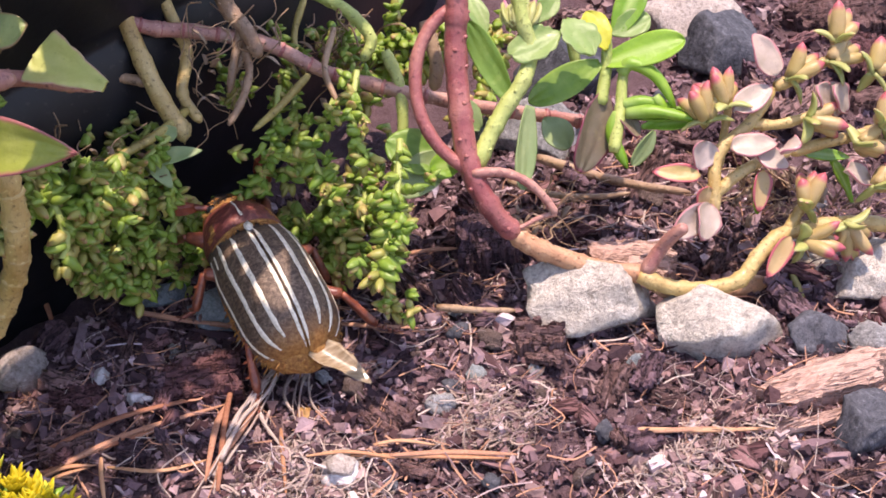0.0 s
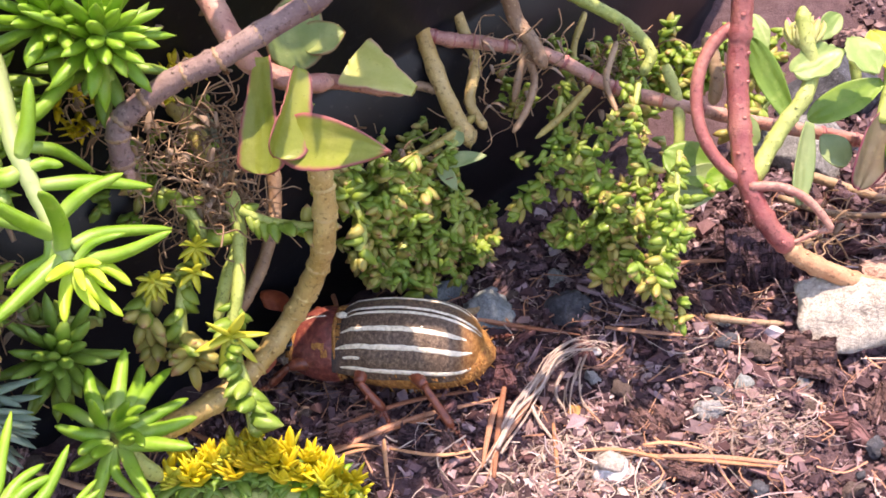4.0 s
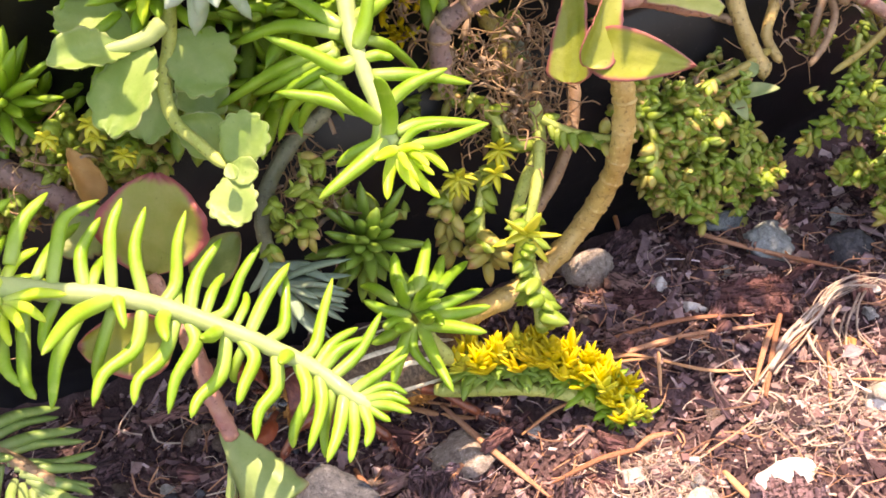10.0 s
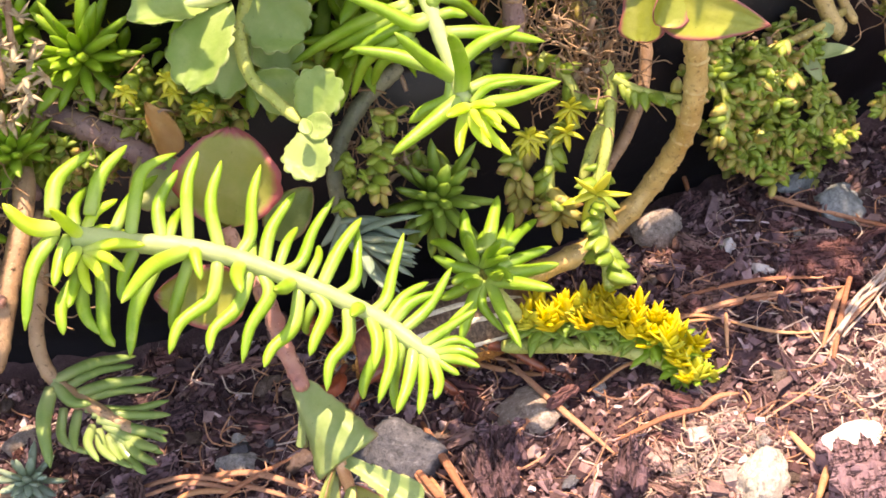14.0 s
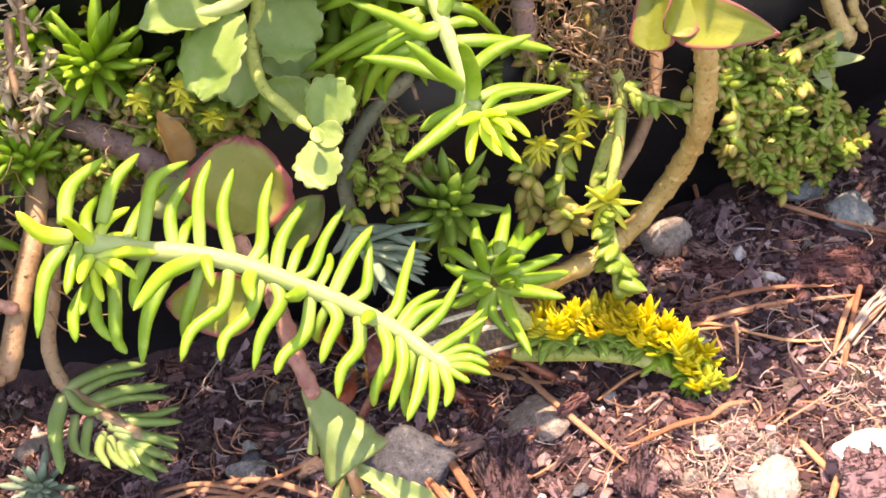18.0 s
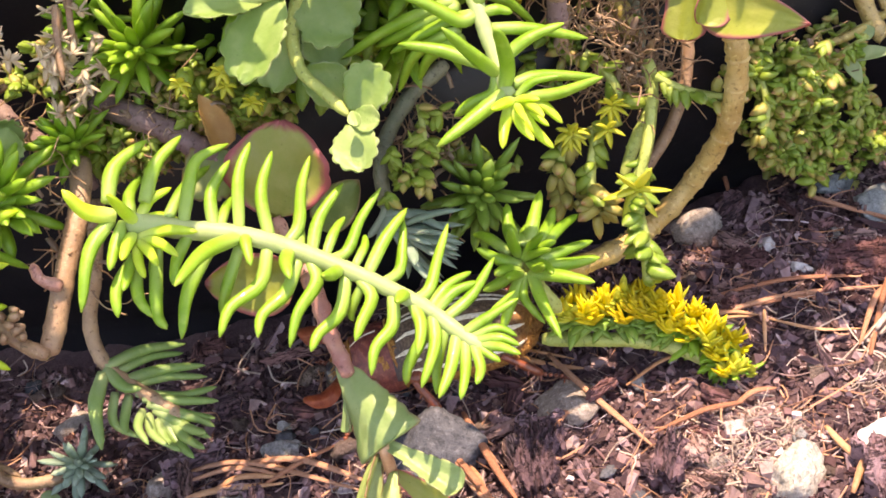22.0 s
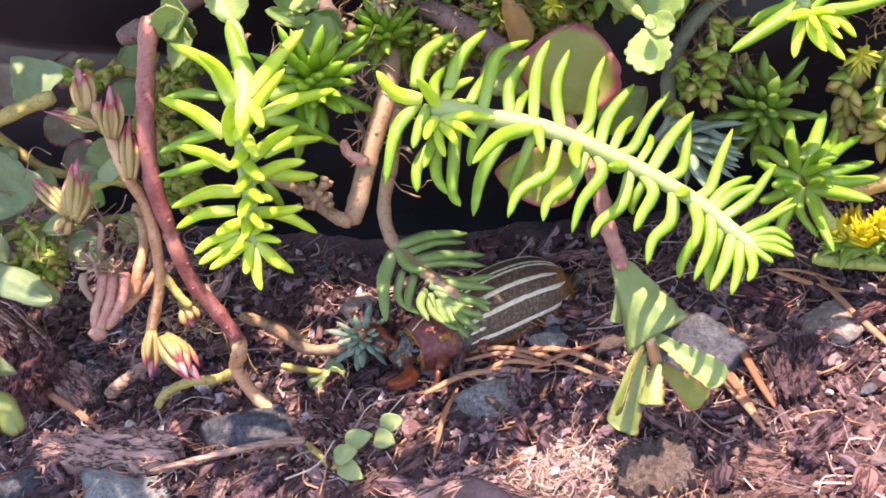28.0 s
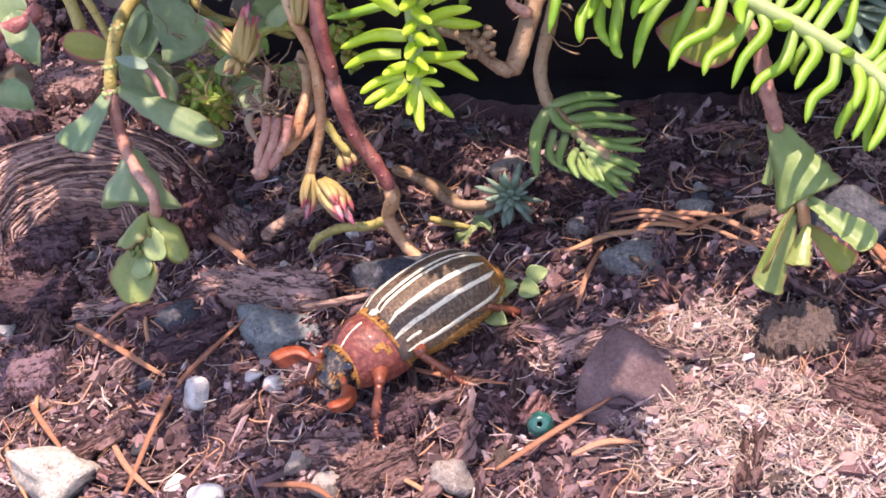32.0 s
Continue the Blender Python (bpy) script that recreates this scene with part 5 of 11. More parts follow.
stem_part(PINKS, [(80.2, -1.2, 5.8), (82.4, -1.1, 8.6), (83.5, -2.1, 11.0), (84.6, -2.8, 12.3)], 0.9, 0.7, M_STEM_ROSE, False)
stem_part(PINKS, [(79.5, -1.1, 5.6), (82.7, -3.4, 4.3), (86.3, -5.1, 3.9), (90.3, -6.0, 4.5), (93.8, -4.7, 6.1), (98.0, -3.9, 7.3), (105.9, -5.6, 7.1), (112.1, -7.8, 5.7)], 1.0, 0.9, M_STEM_GOLD, True)
stem_part(PINKS, [(90.2, 0.9, 7.9), (90.7, 1.0, 11.5), (92.6, 3.7, 15.6), (97.3, 4.3, 18.4), (101.0, 5.5, 21.5)], 0.85, 0.7, M_STEM_GOLD, True, "branch")
stem_part(PINKS, [(90.9, 1.3, 11.9), (93.6, 1.5, 13.4), (97.1, 1.3, 14.7), (100.6, 0.5, 15.3)], 0.75, 0.6, M_STEM_GOLD, True, "branch")
stem_part(PINKS, [(97.3, 4.1, 18.2), (100.4, 2.8, 18.0), (105.0, 1.7, 18.8)], 0.7, 0.55, M_STEM_GOLD, True, "branch")
stem_part(PINKS, [(101.0, 5.5, 21.5), (103.8, 5.0, 22.2), (106.7, 4.9, 23.3), (109.4, 4.3, 23.8)], 0.75, 0.6, M_STEM_GOLD, True, "branch")
stem_part(PINKS, [(101.1, 1.2, 14.7), (105.8, 0.0, 15.5), (109.8, -1.0, 16.0), (113.9, -0.9, 16.3)], 0.75, 0.6, M_STEM_GOLD, True, "branch")
stem_part(PINKS, [(98.0, -3.9, 7.3), (99.6, -3.2, 8.9), (101.6, -2.7, 10.4)], 0.7, 0.6, M_STEM_GOLD, True, "branch")
stem_part(PINKS, [(98.1, -5.3, 2.4), (98.2, -8.1, -0.9), (95.8, -8.9, -2.9), (94.0, -9.5, -4.5)], 0.45, 0.3, M_STEM_OLIVE, True, "twig")
stem_part(PINKS, [(96.4, 7.7, 18.8), (94.6, 5.8, 15.7), (93.3, 4.0, 13.1)], 0.5, 0.45, M_STEM_GOLD, True, "twig")
bud_clump(PINKS, 6, 4.2,(94.5, 5.7, 20.5), (95.2, 8.6, 24.2))
bud_clump(PINKS, 6, 4.2,(102.5, 4.5, 22.6), (105.4, 5.4, 23.3))
bud_clump(PINKS, 6, 4.2,(107.4, 3.8, 23.9), (112.1, 4.8, 24.0))
bud_clump(PINKS, 6, 4.2,(103.0, 1.2, 18.9), (107.0, -0.2, 17.3))
bud_clump(PINKS, 6, 4.2,(107.6, -2.8, 16.2), (111.8, -3.0, 14.4))
bud_clump(PINKS, 6, 4.2,(110.7, -2.7, 17.6), (114.6, -0.5, 18.7))
bud_clump(PINKS, 6, 4.2,(99.7, -4.5, 10.6), (102.1, -2.4, 12.5))
bud_clump(PINKS, 6, 4.2,(98.3, -6.4, 7.7), (101.1, -9.1, 7.3))
bud_clump(PINKS, 6, 4.2,(108.7, 4.8, 25.7), (111.8, 7.4, 27.0))
bud_clump(PINKS, 6, 4.2,(111.6, 1.1, 22.6), (116.3, 3.7, 22.9))
bud_clump(PINKS, 6, 4.2,(108.0, -6.3, 12.1), (112.7, -4.7, 11.2))
bud_clump(PINKS, 6, 4.2,(103.8, -7.3, 9.0), (104.4, -8.4, 4.8))
bud_clump(PINKS, 6, 4.2,(92.0, 5.7, 19.3), (92.3, 7.6, 21.7))
leaf_part(PINKS, M_PINKLEAF, (0.1, -0.45, 0.9), 3.2, OVAL,(93.2, 2.2, 17.3), (98.5, 0.4, 17.5))
leaf_part(PINKS, M_PINKLEAF, (0.1, -0.45, 0.9), 3.2, OVAL,(94.9, 4.4, 20.7), (100.4, 5.0, 22.2))
leaf_part(PINKS, M_PINKLEAF, (0.1, -0.45, 0.9), 3.2, OVAL,(98.8, -0.2, 16.9), (99.6, -2.1, 18.3))
leaf_part(PINKS, M_PINKLEAF, (0.1, -0.45, 0.9), 3.2, OVAL,(95.8, 0.5, 16.4), (99.7, -0.9, 14.8))
leaf_part(PINKS, M_PINKLEAF, (0.1, -0.45, 0.9), 3.2, OVAL,(105.0, -4.5, 14.5), (109.4, -4.6, 11.5))
leaf_part(PINKS, M_PINKLEAF, (0.1, -0.45, 0.9), 3.2, OVAL,(106.6, 1.4, 22.3), (108.1, 0.4, 18.6))
leaf_part(PINKS, M_PINKLEAF, (0.1, -0.45, 0.9), 3.2, OVAL,(104.8, 2.2, 22.4), (106.3, 1.4, 18.9))
leaf_part(PINKS, M_PINKLEAF, (0.1, -0.8, 0.4), 3.6, OVAL,(100.9, 5.4, 23.0), (100.3, 9.1, 27.2))
leaf_part(PINKS, M_PINKLEAF, (0.1, -0.8, 0.4), 3.6, OVAL,(89.2, 0.0, 11.3), (83.1, -2.2, 10.8))
leaf_part(PINKS, M_PINKLEAF, (0.1, -0.8, 0.4), 3.6, OVAL,(89.6, 0.3, 11.8), (87.0, -3.2, 9.7))
leaf_part(PINKS, M_PINKLEAF, (0.1, -0.8, 0.4), 3.6, OVAL,(106.0, 2.6, 21.9), (107.9, 1.2, 17.8))
leaf_part(PINKS, M_PINKLEAF, (0.1, -0.8, 0.4), 3.6, OVAL,(91.6, 4.3, 17.5), (89.5, 3.0, 15.0))
leaf_part(PINKS, M_BUD_RED, (0.1, -0.6, 0.7), 2.4, OVAL,(89.6, 2.5, 14.4), (84.6, 5.0, 15.2))
leaf_part(PINKS, M_BUD_RED, (0.1, -0.6, 0.7), 2.4, OVAL,(90.1, 1.4, 13.3), (88.8, 0.8, 10.5))
leaf_part(PINKS, M_BUD_RED, (0.1, -0.6, 0.7), 2.4, OVAL,(96.5, 0.0, 14.5), (94.7, -2.6, 10.6))
leaf_part(PINKS, M_BUD_RED, (0.1, -0.6, 0.7), 2.4, OVAL,(97.2, -5.6, 8.1), (92.9, -7.8, 5.2))
leaf_part(PINKS, M_BUD_RED, (0.1, -0.6, 0.7), 2.4, OVAL,(103.7, -7.5, 8.7), (105.3, -8.6, 3.3))
leaf_part(PINKS, M_GREEN, (0.1, -0.5, 0.8), 1.9, FLAT,(92.5, 8.9, 18.6), (85.9, 11.5, 18.7))
leaf_part(PINKS, M_GREEN, (0.1, -0.5, 0.8), 1.9, FLAT,(91.9, 8.5, 17.8), (85.9, 10.8, 17.8))
leaf_part(PINKS, M_GREEN, (0.1, -0.5, 0.8), 1.9, FLAT,(102.9, 1.3, 14.1), (110.1, 0.7, 11.7))
leaf_part(PINKS, M_GREEN, (0.1, -0.5, 0.8), 1.9, FLAT,(106.0, -0.7, 13.0), (109.6, -2.2, 6.4))
leaf_part(PINKS, M_GREEN, (0.1, -0.5, 0.8), 1.9, FLAT,(97.0, 1.6, 11.7), (97.1, 0.5, 7.3))

for n, (pts, r) in enumerate((
    ([(58.0, 9.7, 1.0), (62.6, 6.6, 1.0), (66.2, 4.8, 1.0)], 0.5),
    ([(81.8, 30.8, 2.5), (87.0, 22.9, 2.5), (91.6, 17.7, 2.5), (95.9, 13.9, 2.5)], 0.7),
    ([(75.8, 26.8, 3.0), (79.6, 21.3, 3.0), (84.5, 18.2, 3.0), (88.6, 16.9, 3.0)], 0.5),
)):
    tagged(part("dry_twig", stalk(pts, r, r * 0.7), M_STEM_BROWN, origin=pts[0]), "thin brown dry twig lying on the soil", "twig", "dry twigs")

# ---- stonecrop mat under the runner ----
def mat_strand(leaf, tips, *pts):
    seed = int(abs(pts[0][0] * 7 + pts[-1][2] * 11))
    t = thing("stonecrop_shoot", pts[0], "trailing green stonecrop shoot with tiny plump leaves", "succulent", "stonecrop shoots under the runner")
    strand(t, list(pts), leaf * 1.08, 0.55, [M_SEDUM, M_SEDUM_TIP], seed, r=0.4, tip=tips, spread=1.3)
    rng = random.Random(seed + 5)
    line = spline(pts, 9)
    tufts = Mesh()
    for i in range(7):
        c = line[rng.randrange(3, len(line))] + np.array((rng.gauss(0, 1.7), rng.gauss(-0.6, 1.2), rng.gauss(0, 1.5)))
        d = unit((rng.uniform(-0.9, 0.9), rng.uniform(-1, 0.1), rng.uniform(-0.9, 0.6)))
        for k in range(7):
            e = unit(d * (1.2 - 0.16 * k) + np.array([rng.uniform(-0.9, 0.9) for _ in range(3)]))
            b = c - d * 0.16 * k
            fleshy(tufts, b, b + e * leaf * rng.uniform(0.7, 1.0), leaf * rng.uniform(0.55, 0.75), (0, 0, 0), 0.72, 6, 4, rng.choice((0, 0, 0, 1)), point=0.85)
    tagged(part("side_foliage", tufts, [M_SEDUM, M_SEDUM_TIP], t), kind="stuff")
    for i in range(4):
        c = line[rng.randrange(7, len(line))] + np.array((rng.uniform(-1.6, 1.6), rng.uniform(-1.8, 0.6), rng.uniform(-1.0, 1.2)))
        d = unit((rng.uniform(-0.8, 0.8), rng.uniform(-1, 0), rng.uniform(-0.7, 0.7)))
        m = fleshy(Mesh(), c - d * 1.0, c + d * 0.5, 1.0, (0, 0, 0), 0.9, 6, 4, point=0.8)
        for k in range(5):
            e = unit(d * 0.8 + np.array([rng.uniform(-0.9, 0.9) for _ in range(3)]))
            fleshy(m, c, c + e * rng.uniform(0.9, 1.4), 0.62, (0, 0, 0), 0.6, 5, 3, point=0.8)
        part("bud", m, M_SEDUM_TIP if i % 2 else M_SEDUM, t)


mat_strand(1.7, 7,(48.2, 32.1, 23.0), (44.2, 26.0, 16.9), (40.4, 27.2, 11.9))
mat_strand(1.7, 7,(50.3, 33.3, 21.8), (48.7, 29.8, 16.7), (46.7, 27.4, 12.8))
mat_strand(1.7, 7,(49.2, 30.1, 13.8), (51.1, 25.1, 11.1), (50.1, 18.9, 7.7))
mat_strand(1.7, 7,(56.4, 31.0, 13.8), (55.8, 25.8, 10.1), (50.5, 16.2, 5.9))
mat_strand(1.7, 7,(60.9, 30.4, 14.5), (59.2, 23.4, 11.4), (55.3, 15.6, 9.9), (50.8, 6.2, 6.2))
mat_strand(1.7, 7,(53.2, 28.8, 11.7), (48.1, 23.8, 8.5), (46.3, 26.4, 7.8))
mat_strand(1.7, 7,(56.3, 25.2, 9.5), (55.0, 19.1, 7.7), (52.3, 13.1, 5.7))
mat_strand(1.7, 7,(49.5, 24.2, 6.1), (49.7, 20.7, 4.8), (47.7, 17.1, 4.5))
mat_strand(1.7, 6,(31.2, 35.7, 22.5), (26.6, 34.1, 18.9), (21.7, 29.6, 16.5))
mat_strand(1.7, 6,(32.9, 34.3, 21.2), (28.4, 33.1, 18.2), (24.0, 28.0, 15.1))
mat_strand(1.7, 6,(19.3, 28.5, 22.7), (20.5, 26.5, 20.4), (20.7, 22.3, 14.9))
mat_strand(1.7, 6,(17.0, 24.9, 24.0), (18.1, 24.3, 20.1), (20.1, 24.1, 17.1))
mat_strand(1.7, 6,(25.7, 32.2, 16.1), (23.0, 27.5, 14.0), (20.2, 24.9, 9.8))
mat_strand(1.7, 6,(29.2, 31.1, 12.4), (25.2, 28.0, 10.4), (22.5, 24.2, 7.8))
mat_strand(1.7, 6,(29.8, 30.4, 8.2), (27.3, 27.3, 6.7), (25.3, 22.0, 5.8))
mat_strand(1.7, 6,(33.2, 31.6, 9.1), (33.9, 29.1, 7.8), (34.8, 27.1, 7.1))
mat_strand(1.7, 6,(22.6, 33.6, 13.7), (20.8, 29.9, 11.5), (19.2, 28.2, 8.7))
mat_strand(1.7, 6,(28.4, 31.4, 15.9), (30.3, 29.0, 13.3), (32.7, 29.2, 14.2))
mat_strand(1.8, 6,(26.7, 28.7, 12.5), (24.1, 24.4, 11.6), (20.4, 20.6, 11.7))
mat_strand(1.8, 6,(34.6, 30.8, 11.7), (30.4, 26.9, 9.9), (26.2, 26.7, 8.6))
mat_strand(1.8, 6,(51.7, 28.2, 7.8), (48.1, 24.3, 6.0), (44.4, 26.1, 6.9))
mat_strand(1.8, 6,(55.9, 27.2, 6.4), (51.5, 23.5, 4.7), (49.5, 17.8, 3.8))
mat_strand(1.8, 6,(35.7, 30.5, 7.9), (31.2, 28.0, 8.9), (30.0, 27.7, 7.3))
mat_strand(1.8, 6,(50.6, 31.4, 8.8), (51.4, 27.3, 6.6), (54.7, 23.9, 5.3))
STALKS = thing("creeping_shoot", (35.1, 31.4, 21.3), "olive bare stems hanging over the pot rim", "stem")
stem_part(STALKS, [(32.1, 41.4, 40.5), (32.6, 39.2, 36.1), (33.3, 36.6, 29.5), (34.3, 33.8, 24.3), (35.4, 31.3, 21.3), (36.3, 30.6, 20.6)], 1.05, 1.2, M_STEM_GOLD)
stem_part(STALKS, [(37.4, 42.7, 37.2), (38.6, 39.9, 30.4), (39.0, 37.6, 27.5), (37.1, 35.2, 23.6), (38.2, 32.7, 20.6)], 0.8, 0.7, M_STEM_GOLD)
stem_part(STALKS, [(43.8, 38.6, 38.8), (44.7, 37.4, 32.3), (46.0, 35.3, 29.9), (46.7, 32.9, 27.0)], 1.1, 0.9, M_STEM_BROWN)
stem_part(STALKS, [(46.0, 36.7, 30.0), (44.0, 34.7, 26.8), (42.2, 32.7, 23.5)], 0.6, 0.5, M_STEM_BROWN)
stem_part(STALKS, [(52.7, 41.9, 32.3), (56.8, 39.0, 29.8), (59.6, 36.8, 27.7), (61.2, 34.3, 24.9), (59.4, 33.1, 22.7)], 0.9, 0.7, M_STEM_GREEN)
stem_part(STALKS, [(61.9, 31.3, 24.5), (62.3, 28.2, 20.4), (60.5, 24.3, 14.7), (57.5, 21.3, 9.8), (57.4, 20.0, 8.1)], 0.75, 0.6, M_STEM_GREEN)
stem_part(STALKS, [(35.8, 45.3, 35.0), (32.8, 44.5, 33.0), (28.9, 46.1, 34.0)], 0.6, 0.6, M_STEM_BROWN)
stem_part(STALKS, [(28.2, 37.7, 27.6), (32.0, 36.0, 26.6), (34.4, 34.8, 25.7)], 0.7, 0.6, M_STEM_BROWN, True, "stub", "rough broken stub")
stem_part(STALKS, [(65.6, 26.7, 29.7), (65.6, 23.7, 25.7), (64.7, 22.8, 22.5)], 0.9, 0.8, M_STEM_BROWN)
leaf_part(STALKS, M_SAGE, (0, -0.6, 0.7), 2.0, FLAT,(31.3, 28.7, 19.9), (36.8, 27.6, 20.2))
leaf_part(STALKS, M_SAGE, (0, -0.6, 0.7), 2.0, FLAT,(30.9, 28.6, 19.7), (32.4, 26.2, 17.0))
leaf_part(STALKS, M_SAGE, (0, -0.6, 0.7), 2.0, FLAT,(32.2, 28.8, 20.4), (28.2, 29.7, 16.9))
leaf_part(STALKS, M_SAGE, (0, -0.6, 0.7), 2.0, FLAT,(34.6, 29.3, 21.8), (32.2, 30.5, 22.7))

stem_part(STALKS, [(37.1, 33.7, 22.2), (32.5, 29.9, 22.3), (27.6, 28.1, 21.9), (22.2, 26.3, 21.7)], 0.60, 0.48, M_STEM_OLIVE)
stem_part(STALKS, [(45.6, 36.2, 27.9), (44.9, 31.9, 26.2), (42.8, 28.9, 24.3), (40.4, 27.2, 22.6)], 0.55, 0.44, M_STEM_BROWN)
stem_part(STALKS, [(52.0, 31.8, 23.6), (47.3, 28.8, 22.3), (43.1, 26.9, 21.2)], 0.50, 0.40, M_STEM_OLIVE)
stem_part(STALKS, [(56.8, 34.8, 27.3), (53.8, 30.6, 24.6), (53.5, 25.7, 22.4)], 0.45, 0.36, M_STEM_BROWN)
stem_part(STALKS, [(49.1, 53.1, 25.9), (48.8, 47.9, 22.4), (45.6, 43.6, 19.5)], 0.50, 0.40, M_STEM_BROWN)
stem_part(STALKS, [(57.7, 50.1, 24.3), (54.4, 45.9, 21.1), (53.9, 40.6, 17.9)], 0.50, 0.40, M_STEM_OLIVE)
mat_strand(1.8, 3, (33.7, 29.4, 21.8), (28.6, 26.8, 20.1), (24.5, 22.7, 18.5))
mat_strand(1.7, 3, (53.5, 27.0, 22.5), (48.5, 21.5, 19.3), (49.1, 15.8, 16.9))
mat_strand(1.8, 4, (57.3, 15.3, 22.2), (53.8, 8.7, 18.3), (48.9, 2.2, 14.6))
mat_strand(1.7, 3, (20.4, 24.0, 25.2), (21.9, 20.3, 23.4), (22.4, 16.6, 21.6))
mat_strand(1.7, 3, (56.3, 25.7, 26.1), (53.5, 20.4, 23.8), (52.9, 14.8, 20.9))
mat_strand(1.6, 3, (15.0, 35.5, 34.3), (15.3, 30.8, 31.9), (15.7, 25.6, 29.1))
mat_strand(1.6, 3, (44.1, 51.3, 27.1), (43.3, 44.7, 22.9), (44.0, 38.0, 19.4))
mat_strand(1.6, 3, (52.0, 47.7, 23.4), (52.1, 41.4, 20.5), (48.5, 35.9, 17.6))
mat_strand(1.6, 3, (59.5, 41.5, 24.4), (58.7, 35.5, 21.7), (58.5, 29.2, 19.2))

def tangle(at, size, n, seed, r=0.1):
    """A knot of dry hair roots and withered leaf scraps."""
    t = thing("dry_root_tangle", at, "tangle of dry brown roots and withered scraps", "roots", "dry root tangles")
    rng = random.Random(seed)
    m = Mesh()
    for i in range(n):
        p = np.array(at) + np.array([rng.gauss(0, 0.4) * q for q in size])
        d = unit([rng.uniform(-1, 1) for _ in range(3)])
        pts = [p]
        for k in range(4):
            d = unit(d + np.array([rng.uniform(-0.9, 0.9) for _ in range(3)]))
            pts.append(pts[-1] + d * rng.uniform(1.0, 2.4))
        line = spline(pts, 3)
        sweep(m, line, [r * rng.uniform(0.5, 1.3)] * len(line), 4, cap=False)
    tagged(part("root_hair", m, M_STEM_BROWN, t), kind="stuff")
    m = Mesh()
    for i in range(n // 2):
        p = np.array(at) + np.array([rng.gauss(0, 0.45) * q for q in size])
        d = unit([rng.uniform(-1, 1) for _ in range(3)])
        fleshy(m, p, p + d * rng.uniform(1.2, 2.6), 0.9, (0, 0, 0.4), 0.3, 5, 4)
    tagged(part("withered_leaf", m, M_DRY, t), kind="stuff")


for i, (at, size, n) in enumerate((
    ((39.6, 35.2, 26.1), (4, 3, 8), 14), ((6.0, 21.7, 35.0), (5, 3, 9), 50), ((1.9, 17.4, 28.0), (6, 3, 5), 40), ((46.1, 34.5, 27.1), (4, 3, 6), 14), ((23.3, 29.9, 20.8), (6, 3, 3), 22),
    ((4.4, 20.4, 33.2), (4, 3, 9), 46), ((2.8, 13.9, 31.2), (4, 3, 5), 36), ((3.3, 15.2, 30.1), (5, 3, 5), 40), ((-1.4, 15.0, 38.4), (6, 3, 5), 36), ((-5.5, 19.9, 41.7), (6, 3, 4), 30),
    ((-57.1, 6.5, 42.2), (8, 3, 5), 36), ((-22.8, 14.1, 32.4), (4, 3, 9), 30), ((-21.1, 10.5, 27.4), (4, 3, 8), 30), ((-59.5, -8.2, 33.2), (4, 3, 9), 26), ((-65.8, 1.0, 41.4), (8, 3, 5), 36),
    ((-51.4, 2.9, 41.3), (8, 3, 4), 30), ((-109.3, -8.8, 22.7), (8, 4, 8), 40), ((-96.3, -13.4, 22.6), (6, 4, 6), 30), ((-92.0, -12.0, 7.9), (6, 4, 5), 30), ((58.1, 38.7, 21.0), (6, 4, 5), 30),
    ((74.2, 13.4, 6.0), (6, 4, 2), 24), ((-54.9, 5.5, 37.1), (8, 3, 4), 30), ((100.7, 7.5, 5.9), (9, 5, 2), 40), ((105.9, 0.3, 4.4), (8, 5, 2), 30))):
    tangle(at, size, n, 400 + i)

mat_strand(2.2, 4,(70.4, 53.0, 17.5), (71.6, 50.3, 14.9), (74.1, 48.2, 13.5))
mat_strand(2.2, 4,(64.9, 54.3, 16.6), (66.1, 51.6, 14.0), (68.3, 49.0, 12.0))
mat_strand(2.2, 4,(77.9, 48.7, 15.8), (74.8, 47.9, 13.4), (71.7, 47.1, 11.1))
mat_strand(2.2, 4,(60.1, 55.3, 15.7), (61.5, 53.0, 13.7), (62.8, 50.4, 11.1))
mat_strand(2.2, 4,(72.2, 47.9, 12.3), (68.6, 47.9, 10.7), (65.3, 48.2, 9.6))
mat_strand(2.2, 4,(81.2, 41.4, 8.6), (78.3, 41.0, 6.8), (75.5, 40.7, 5.1))
mat_strand(2.2, 4,(85.6, 46.4, 16.5), (82.5, 45.6, 14.2), (80.2, 44.5, 11.8))
mat_strand(1.8, 5,(32.4, 45.3, 14.1), (29.6, 43.0, 10.2), (25.7, 37.3, 8.1))
mat_strand(1.8, 5,(28.6, 45.9, 13.2), (25.2, 43.9, 9.3), (22.0, 37.9, 7.2))
mat_strand(1.8, 5,(35.4, 43.0, 12.7), (31.7, 40.7, 8.3), (28.8, 34.0, 5.6))
mat_strand(1.8, 5,(24.2, 45.3, 10.5), (21.0, 43.8, 7.2), (18.1, 38.1, 5.7))
mat_strand(1.8, 5,(38.6, 36.7, 6.7), (34.9, 33.1, 4.0), (31.7, 28.9, 0.8))
mat_strand(1.8, 5,(25.9, 40.7, 5.7), (23.2, 37.2, 3.6), (21.3, 33.4, 1.5))
mat_strand(1.8, 5,(31.3, 38.4, 5.4), (28.5, 34.9, 3.2), (26.3, 30.8, 0.6))
mat_strand(1.8, 5,(56.7, 35.0, 6.2), (55.4, 28.0, 3.8), (51.5, 22.4, 1.7))
mat_strand(1.8, 5,(52.7, 37.6, 5.9), (52.5, 31.0, 2.8), (50.8, 24.8, 1.2))

